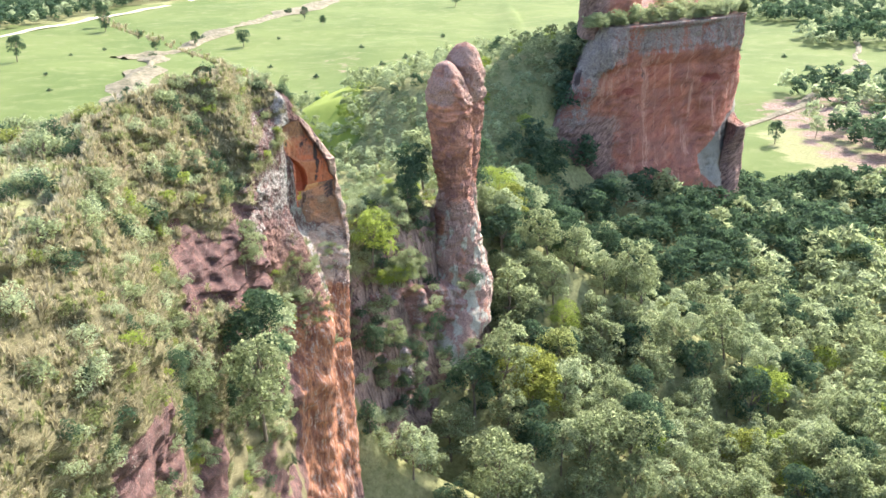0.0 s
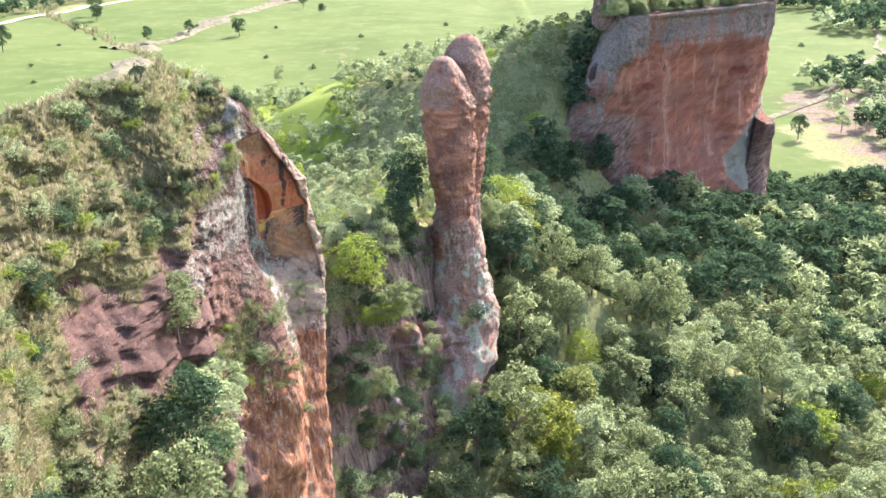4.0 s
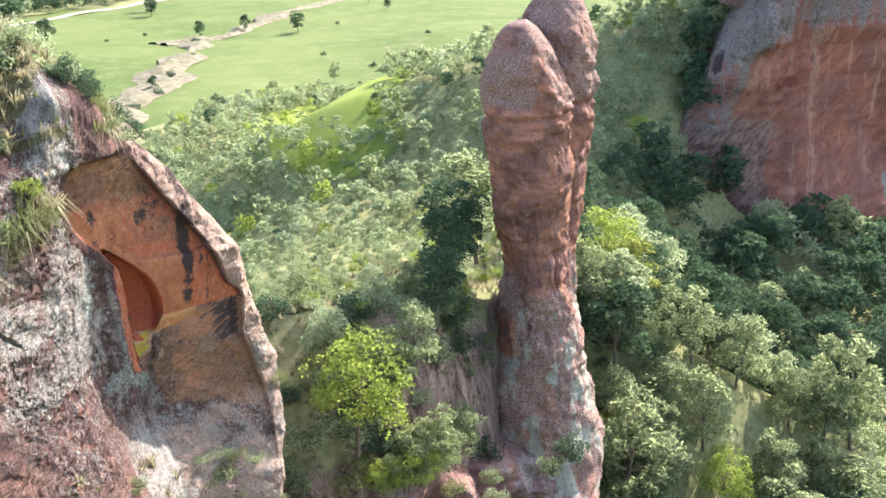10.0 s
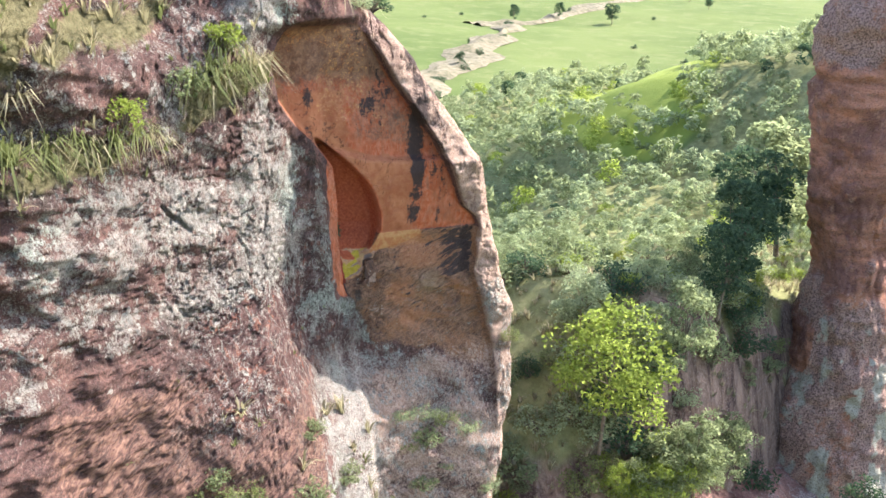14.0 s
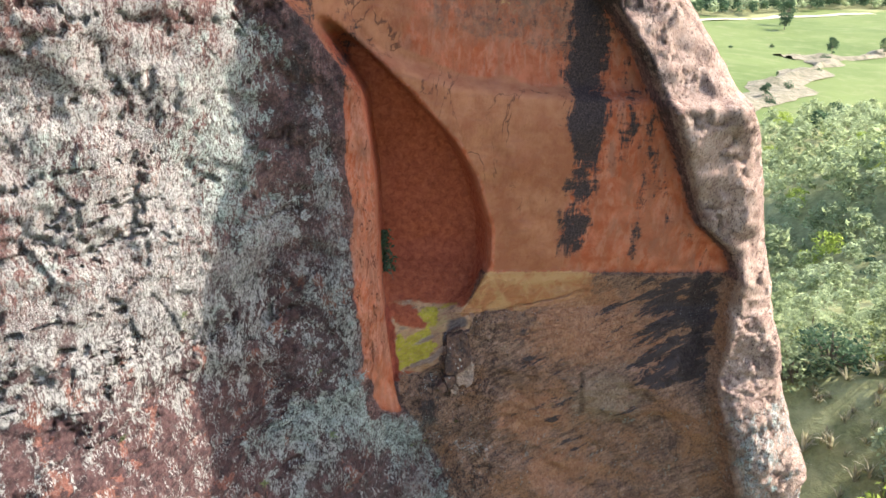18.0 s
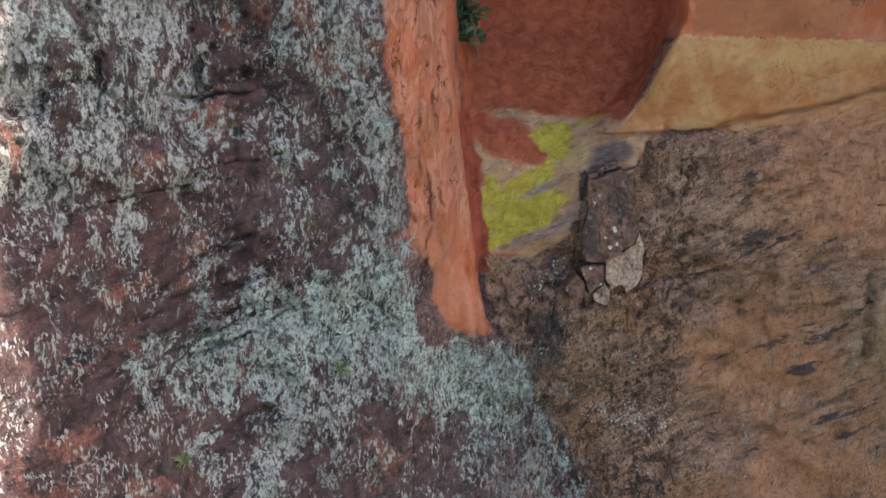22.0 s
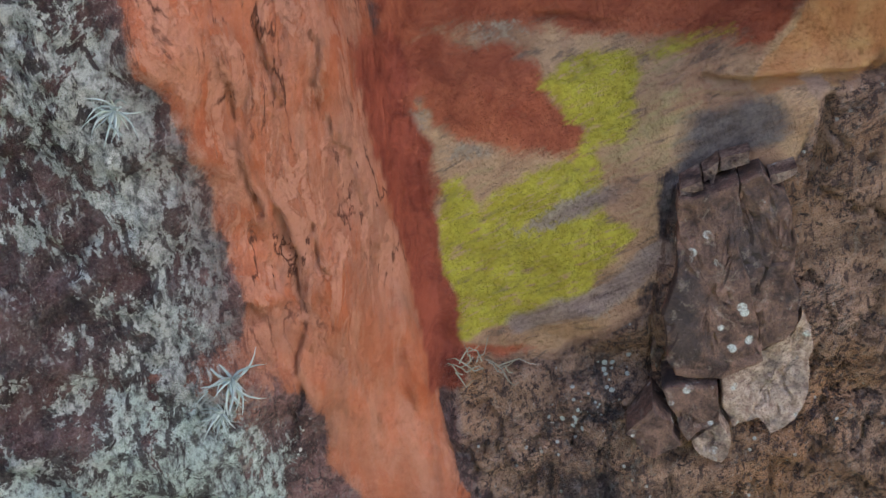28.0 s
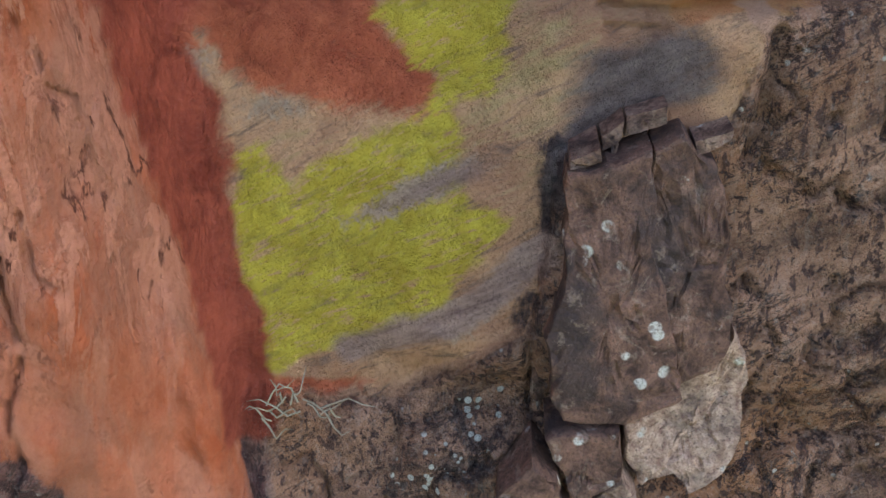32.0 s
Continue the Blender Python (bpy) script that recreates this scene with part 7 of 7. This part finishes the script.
# long hanging bunches on the ledge
bunch = [mesh_np("blades", *tuft_shape(90 + i, 95, 1.25, 0.03, 1.0, 0.95), (M_FRESH, M_GRASS)[i % 2], shade=False) for i in range(3)]
for n_, (a_, z_) in enumerate(((-13.2, 9.3), (-12.5, 9.6), (-12.0, 9.2), (-11.2, 9.5), (-10.7, 9.1), (-10.0, 9.2), (-9.3, 9.4), (-8.8, 9.1), (-7.0, 10.6), (-6.5, 10.9), (-6.1, 10.4), (-5.6, 10.8),
                               (-5.2, 10.5), (-4.8, 10.9), (-13.8, 10.6), (-14.4, 9.9), (-12.8, 11.2), (-5.9, 11.6), (-1.4, 13.6), (-0.6, 13.3))):
    d_ = float(wall_d(np.array([a_]), np.array([z_]), False)[0])
    ob = new("grass_tussock", bunch[n_ % 3])
    tagged(ob, "long arching grass bunch hanging over the rock ledge", "grass", "ledge grasses")
    s = float(rng.uniform(1.3, 2.1))
    ob.matrix_basis = Matrix.LocRotScale(Vector(wall_point(a_, d_ - 0.15, z_)), Euler((0, 0, float(rng.uniform(0, 6)))), (s, s, s))


# ---- stones of the cave foot ----
def stone(outline, d0, thick, seed, label="", light=0.2):
    """A loose slab against the wall: outline in wall coordinates, worn front and edges."""
    outline = [(p[0], p[1] + 0.05) for p in outline]
    pts = []
    n = len(outline)
    for i in range(n):
        (x0, y0), (x1, y1) = outline[i], outline[(i + 1) % n]
        k = max(2, int(math.hypot(x1 - x0, y1 - y0) / 0.022))
        for j in range(k):
            t = j / k
            pts.append((x0 + (x1 - x0) * t, y0 + (y1 - y0) * t))
    pts = np.array(pts)
    mid = pts.mean(0)
    d0 = d0 + float(wall_d(mid[:1], mid[1:], False)[0])
    pts = pts + 0.012 * np.stack([fbm(pts[:, 0] * 14, pts[:, 1] * 14, 0 * pts[:, 0], 3, 7), fbm(pts[:, 0] * 14, pts[:, 1] * 14, 9 + 0 * pts[:, 0], 3, 8)], 1)
    c = pts.mean(0)
    rings = ((1.0, -0.10), (1.0, thick * 0.55), (1.0, thick * 0.88), (0.985, thick * 0.97), (0.96, thick), (0.87, thick), (0.76, thick), (0.64, thick), (0.52, thick), (0.40, thick), (0.28, thick), (0.14, thick))
    v = []
    for s, dd in rings:
        q = c + (pts - c) * s
        rel = 0.012 * fbm(q[:, 0] * 9, q[:, 1] * 9, seed + 0 * q[:, 0], 4, 9) + 0.030 * fbm(q[:, 0] * 3, q[:, 1] * 3, seed + 0 * q[:, 0], 2, 10) - 0.014 * (1 - smooth(np.abs(fbm(q[:, 0] * 6, q[:, 1] * 6, seed + 0 * q[:, 0], 3, 13)), 0.0, 0.12)) if dd > 0 else 0
        v.append(wall_point(q[:, 0], d0 + dd + rel, q[:, 1]))
    m = len(pts)
    v = np.vstack(v + [wall_point(np.array([c[0]]), np.array([d0 + thick]), np.array([c[1]]))])
    f = []
    for r in range(len(rings) - 1):
        for i in range(m):
            f.append((r * m + i, r * m + (i + 1) % m, (r + 1) * m + (i + 1) % m, (r + 1) * m + i))
    last = (len(rings) - 1) * m
    tri = [(last + i, last + (i + 1) % m, len(v) - 1, len(v) - 1) for i in range(m)]
    me = bpy.data.meshes.new("stone")
    me.from_pydata([tuple(p) for p in v], [], f + [t[:3] for t in tri])
    me.materials.append(M_SLAB)
    at = me.color_attributes.new("zone", "FLOAT_COLOR", "POINT")
    at.data.foreach_set("color", np.tile(np.array([light, 0, 0, 1], np.float32), len(v)))
    bm = bmesh.new()
    bm.from_mesh(me)
    bmesh.ops.recalc_face_normals(bm, faces=bm.faces)
    bm.to_mesh(me)
    bm.free()
    return part("stone", me, cliff, label)


def slab_mat():
    k = Mat("slab_stone", 0.93, 0.12)
    n3, n8, n30, n90 = k.noise(4, 6, 0.66, 0.5), k.noise(11, 6, 0.7, 0.5), k.noise(34, 5, 0.7), k.noise(120, 4, 0.7)
    col = k.mix(k.ramp(n8, (0.36, 0.0), (0.64, 1.0)), (0.045, 0.027, 0.023), (0.20, 0.11, 0.08))
    tone = k.attr("zone")
    col = k.mix(k.edge(k.split(tone)[0], n8, 0.3, 0.75), col, k.mix(k.ramp(n30, (0.36, 0.0), (0.64, 1.0)), (0.21, 0.125, 0.095), (0.47, 0.33, 0.25)))
    col = k.mix(k.ramp(n3, (0.50, 0.0), (0.62, 0.7)), col, (0.045, 0.036, 0.036))
    col = k.mix(k.ramp(k.noise(16, 6, 0.72, 0.5), (0.56, 0.0), (0.64, 0.45)), col, (0.28, 0.21, 0.165))
    dots = k.math("MULTIPLY", k.ramp(k.voronoi(12, "F1"), (0.0, 1.0), (0.20, 1.0), (0.26, 0.0)), k.ramp(n3, (0.42, 1.0), (0.49, 0.0)))
    dots = k.math("MULTIPLY", dots, k.ramp(n30, (0.38, 0.3), (0.50, 1.0)))
    col = k.mix(dots, col, (0.46, 0.44, 0.40))
    col = k.mix(k.ramp(n90, (0.36, 0.6), (0.48, 0.0)), col, (0.04, 0.028, 0.025))
    k.base(col)
    k.bump((n8, 0.5, 0.05), (n30, 0.7, 0.02), (n90, 0.5, 0.006))
    return k.m


M_SLAB = slab_mat()
stone([(0.93, 1.34), (1.00, 1.37), (1.14, 1.41), (1.155, 1.24), (1.165, 1.10), (1.20, 1.01), (1.255, 0.82), (1.285, 0.665), (1.13, 0.575), (0.94, 0.58), (0.91, 0.69), (0.885, 0.86), (0.93, 1.02)], -0.05, 0.16, 3, "dark lichen-spotted slab", 0.05)
stone([(1.145, 1.41), (1.22, 1.45), (1.26, 1.40), (1.31, 1.38), (1.36, 1.20), (1.375, 1.09), (1.385, 0.95), (1.40, 0.86), (1.38, 0.74), (1.272, 0.672), (1.246, 0.82), (1.190, 1.01), (1.155, 1.10), (1.146, 1.24)], -0.05, 0.152, 4, light=0.25)
stone([(1.15, 0.575), (1.30, 0.655), (1.40, 0.735), (1.42, 0.84), (1.47, 0.76), (1.49, 0.69), (1.49, 0.48), (1.45, 0.35), (1.35, 0.27), (1.29, 0.35), (1.21, 0.29), (1.15, 0.39), (1.125, 0.50)], -0.03, 0.15, 12, "pale broken slab", light=0.75)
stone([(0.89, 0.52), (1.11, 0.56), (1.115, 0.48), (1.135, 0.39), (1.08, 0.36), (1.01, 0.27), (0.94, 0.40)], -0.03, 0.15, 6)
stone([(0.86, 0.45), (0.92, 0.39), (0.985, 0.26), (0.86, 0.20), (0.75, 0.33)], -0.02, 0.14, 17, "broken angular stone")
stone([(1.10, 0.34), (1.14, 0.37), (1.20, 0.27), (1.16, 0.16), (1.06, 0.20), (1.03, 0.26)], 0.0, 0.12, 18, light=0.6)
stone([(0.845, 0.85), (0.875, 0.83), (0.905, 0.60), (0.87, 0.50), (0.85, 0.65)], -0.05, 0.10, 8)
for i, (a_, z_, w_, h_) in enumerate(((0.972, 1.385, 0.036, 0.018), (1.045, 1.425, 0.03, 0.022), (1.055, 1.405, 0.012, 0.018), (1.132, 1.465, 0.048, 0.024), (1.30, 1.43, 0.045, 0.016))):
    stone([(a_ - w_, z_ - h_ - 0.02), (a_ + w_, z_ - h_ + 0.02), (a_ + w_, z_ + h_ + 0.02), (a_ - w_, z_ + h_ - 0.02)], -0.04, 0.115, 20 + i, "broken brick-like stone", 0.45)

# ---- small plants and twigs on the near wall ----
def on_wall(a_, z_, out=0.0):
    return wall_point(a_, float(wall_d(np.array([float(a_)]), np.array([float(z_)]))[0]) + out, z_)


def air_plant(a_, z_, size, seed):
    """A silvery rosette of curling leaves."""
    rs = np.random.default_rng(seed)
    p0 = on_wall(a_, z_, 0.01)
    vs, fs, off = [], [], 0
    root = new("air_plant")
    tagged(root, "silvery curling air plant clinging to the rock", "plant", "air plants")
    for i in range(26):
        u = rs.normal(size=3)
        u = u + OUT * 0.9
        u /= np.linalg.norm(u)
        side = rs.normal(size=3)
        ln = size * rs.uniform(0.6, 1.1)
        pts, q, d_ = [], p0.copy(), u
        for s in range(6):
            pts.append(q.copy())
            q = q + d_ * ln / 5
            d_ = d_ + side * 0.20 + np.array([0, 0, -0.10])
            d_ /= np.linalg.norm(d_)
        v, f = tube(pts, [0.008 * size / 0.2 * k for k in (1.0, 0.9, 0.75, 0.55, 0.35, 0.08)], 4)
        vs.append(v)
        fs.append(f + off)
        off += len(v)
    part("foliage", mesh_np("foliage", np.vstack(vs), np.vstack(fs), M_SILVER), root)


for i, (a_, z_, s) in enumerate(((-0.69, 0.90, 0.17), (-0.74, 0.76, 0.12), (-0.88, 1.98, 0.13), (-1.19, 0.12, 0.19), (-1.80, 4.35, 0.2), (-1.72, 2.6, 0.1))):
    air_plant(a_, z_, s, 500 + i)

sprig = [mesh_np("leaves", *tuft_shape(120 + i, 34, 0.16, 0.016, 1.0, 0.6), (M_FRESH, M_LEAF)[i], shade=False) for i in range(2)]
for i, (a_, z_, s) in enumerate(((-1.45, 1.15, 0.8), (-1.25, -0.18, 1.4), (1.15, -0.44, 1.0), (0.34, -0.95, 1.1), (-3.2, -0.95, 1.5), (-3.55, 2.85, 0.9), (-3.6, 2.6, 0.8), (-2.05, 1.98, 0.7),
                                 (-2.9, 0.55, 0.7), (-4.3, 1.4, 1.0), (-2.4, -0.7, 1.0), (0.55, -0.85, 1.0), (0.42, -0.6, 0.7))):
    ob = new("small_plant", sprig[i % 2])
    tagged(ob, "small green tufted plant growing in a rock crevice", "plant", "crevice plants")
    ob.matrix_basis = Matrix.LocRotScale(Vector(on_wall(a_, z_, -0.005)), Euler((0.35, 0.3, i * 1.3)), (s, s, s))


def cave_bush():
    rs = np.random.default_rng(77)
    root = new("cave_fern")
    tagged(root, "dark green leafy fern hanging in the cave corner", "fern")
    n = 420
    z = rs.uniform(2.55, 3.35, n)
    a = -0.30 + 0.13 * (3.1 - z) + rs.normal(0, 0.075, n)
    d = -0.25 + rs.uniform(-0.05, 0.18, n)
    lv, lf = leaf_cards(wall_point(a, d, z), 0.05, rs, 0.8)
    part("foliage", mesh_np("foliage", lv, lf, M_LEAF_DARK, shade=False), root)
    for i in range(5):
        v, f = tube([wall_point(-0.28, -0.45, 3.3 - 0.15 * i), wall_point(-0.27 + 0.03 * i, -0.2, 3.2 - 0.15 * i), wall_point(-0.25 + 0.04 * i, -0.12, 3.0 - 0.15 * i)], [0.01, 0.008, 0.004], 4)
        part("stalk", mesh_np("stalk", v, f, M_BARK), root)


cave_bush()
TWIG = plain_mat("dry_twig", (0.22, 0.18, 0.13), (0.42, 0.37, 0.28), 20)
rs = np.random.default_rng(99)
for i in range(14):
    a0, z0 = rs.uniform(-0.05, 0.30), rs.uniform(0.53, 0.66)
    an, ln = rs.uniform(-0.9, 3.4), rs.uniform(0.07, 0.20)
    pts = []
    for k in range(5):
        aa, zz = a0 + math.cos(an) * ln * k / 4, z0 + math.sin(an) * ln * 0.6 * k / 4 + 0.02 * math.sin(k * 1.7 + i)
        pts.append(on_wall(aa, zz, 0.02 + 0.012 * k))
    v, f = tube(pts, [0.0038, 0.0034, 0.003, 0.0022, 0.001], 4)
    ob = new("twig", mesh_np("twig", v, f, TWIG))
    tagged(ob, "thin dry grass stalk caught below the yellow patch", "twig", "dry stalks")


# ---- things of the plain ----
def strip(name, pts, width, mat, lift, rough_, label, cat, seed):
    pts = np.array(pts, float)
    seg = np.r_[0, np.cumsum(np.hypot(*np.diff(pts, axis=0).T))]
    n = int(seg[-1] / 6)
    s = np.linspace(0, seg[-1], n)
    x, y = np.interp(s, seg, pts[:, 0]), np.interp(s, seg, pts[:, 1])
    x = x + 5 * fbm(s * 0.02, 0 * s, 0 * s, 3, seed)
    tx, ty = np.gradient(x), np.gradient(y)
    ll = np.hypot(tx, ty)
    nx, ny = -ty / ll, tx / ll
    w = np.linspace(-1, 1, 9)
    W = width * (1 + rough_ * 0.8 * fbm(s * 0.03, 3 + 0 * s, 0 * s, 3, seed + 1))
    X, Y = x[:, None] + nx[:, None] * w * W[:, None] / 2, y[:, None] + ny[:, None] * w * W[:, None] / 2
    Z = land(X, Y) + lift + rough_ * (1 - w ** 2) * (1.4 + 1.8 * fbm(X * 0.15, Y * 0.15, 0 * X, 3, seed + 2))
    ob = new(name, mesh_np(name, np.stack([X, Y, Z], -1).reshape(-1, 3), grid_faces(n, 9), mat))
    return tagged(ob, label, cat, kind="structure")


M_GULLY = plain_mat("gully_earth", (0.10, 0.095, 0.055), (0.30, 0.25, 0.18), 0.25, bump=0.8, dist=0.3)
strip("dirt_road", [(-372, 560), (-335, 702), (-305, 819), (-275, 915), (-240, 1087), (-190, 1330)], 9, M_ROAD, 0.5, 0.0, "pale dirt road along the woods", "road", 601)
strip("gully", [(-206, 600), (-183, 638), (-157, 767), (-123, 914), (-93, 1086), (-60, 1300)], 16, M_GULLY, 0.3, 1.0, "eroded brown gully across the pasture", "gully", 611)
strip("gully", [(-140, 345), (-155, 400), (-160, 468), (-182, 605)], 18, M_GULLY, 0.3, 1.2, "bushy eroded gully below the hill", "gully", 621)
strip("farm_track", [(120, 300), (219, 432), (305, 575), (330, 660)], 4, M_GULLY, 0.4, 0.6, "hedge line along the field edge", "hedge", 631)
for x, y, s in ((-120, 420, 1.6), (-150, 430, 2.2), (-160, 480, 2.0), (-168, 540, 2.4), (-150, 395, 2.6), (-138, 360, 2.6), (-186, 610, 2.4), (-170, 700, 2.0), (-128, 880, 3), (-60, 520, 1.6), (-40, 500, 1.8),
                (-95, 560, 1.4), (-20, 560, 1.8), (-5, 590, 2.0), (10, 560, 2.0), (-70, 430, 1.2), (-100, 440, 1.2), (-60, 470, 1.0), (-210, 470, 1.3), (-230, 520, 1.2), (260, 600, 1.6), (250, 520, 1.5),
                (285, 560, 1.7), (235, 460, 1.8), (240, 640, 1.2), (-40, 640, 1.5), (20, 700, 1.6), (-230, 640, 1.3), (-245, 610, 1.2), (-110, 700, 1.2)):
    put_shrub(2, (x, y, float(land(np.array([x]), np.array([y]))[0]) - 0.2), s, rng, "bushes of the pasture")
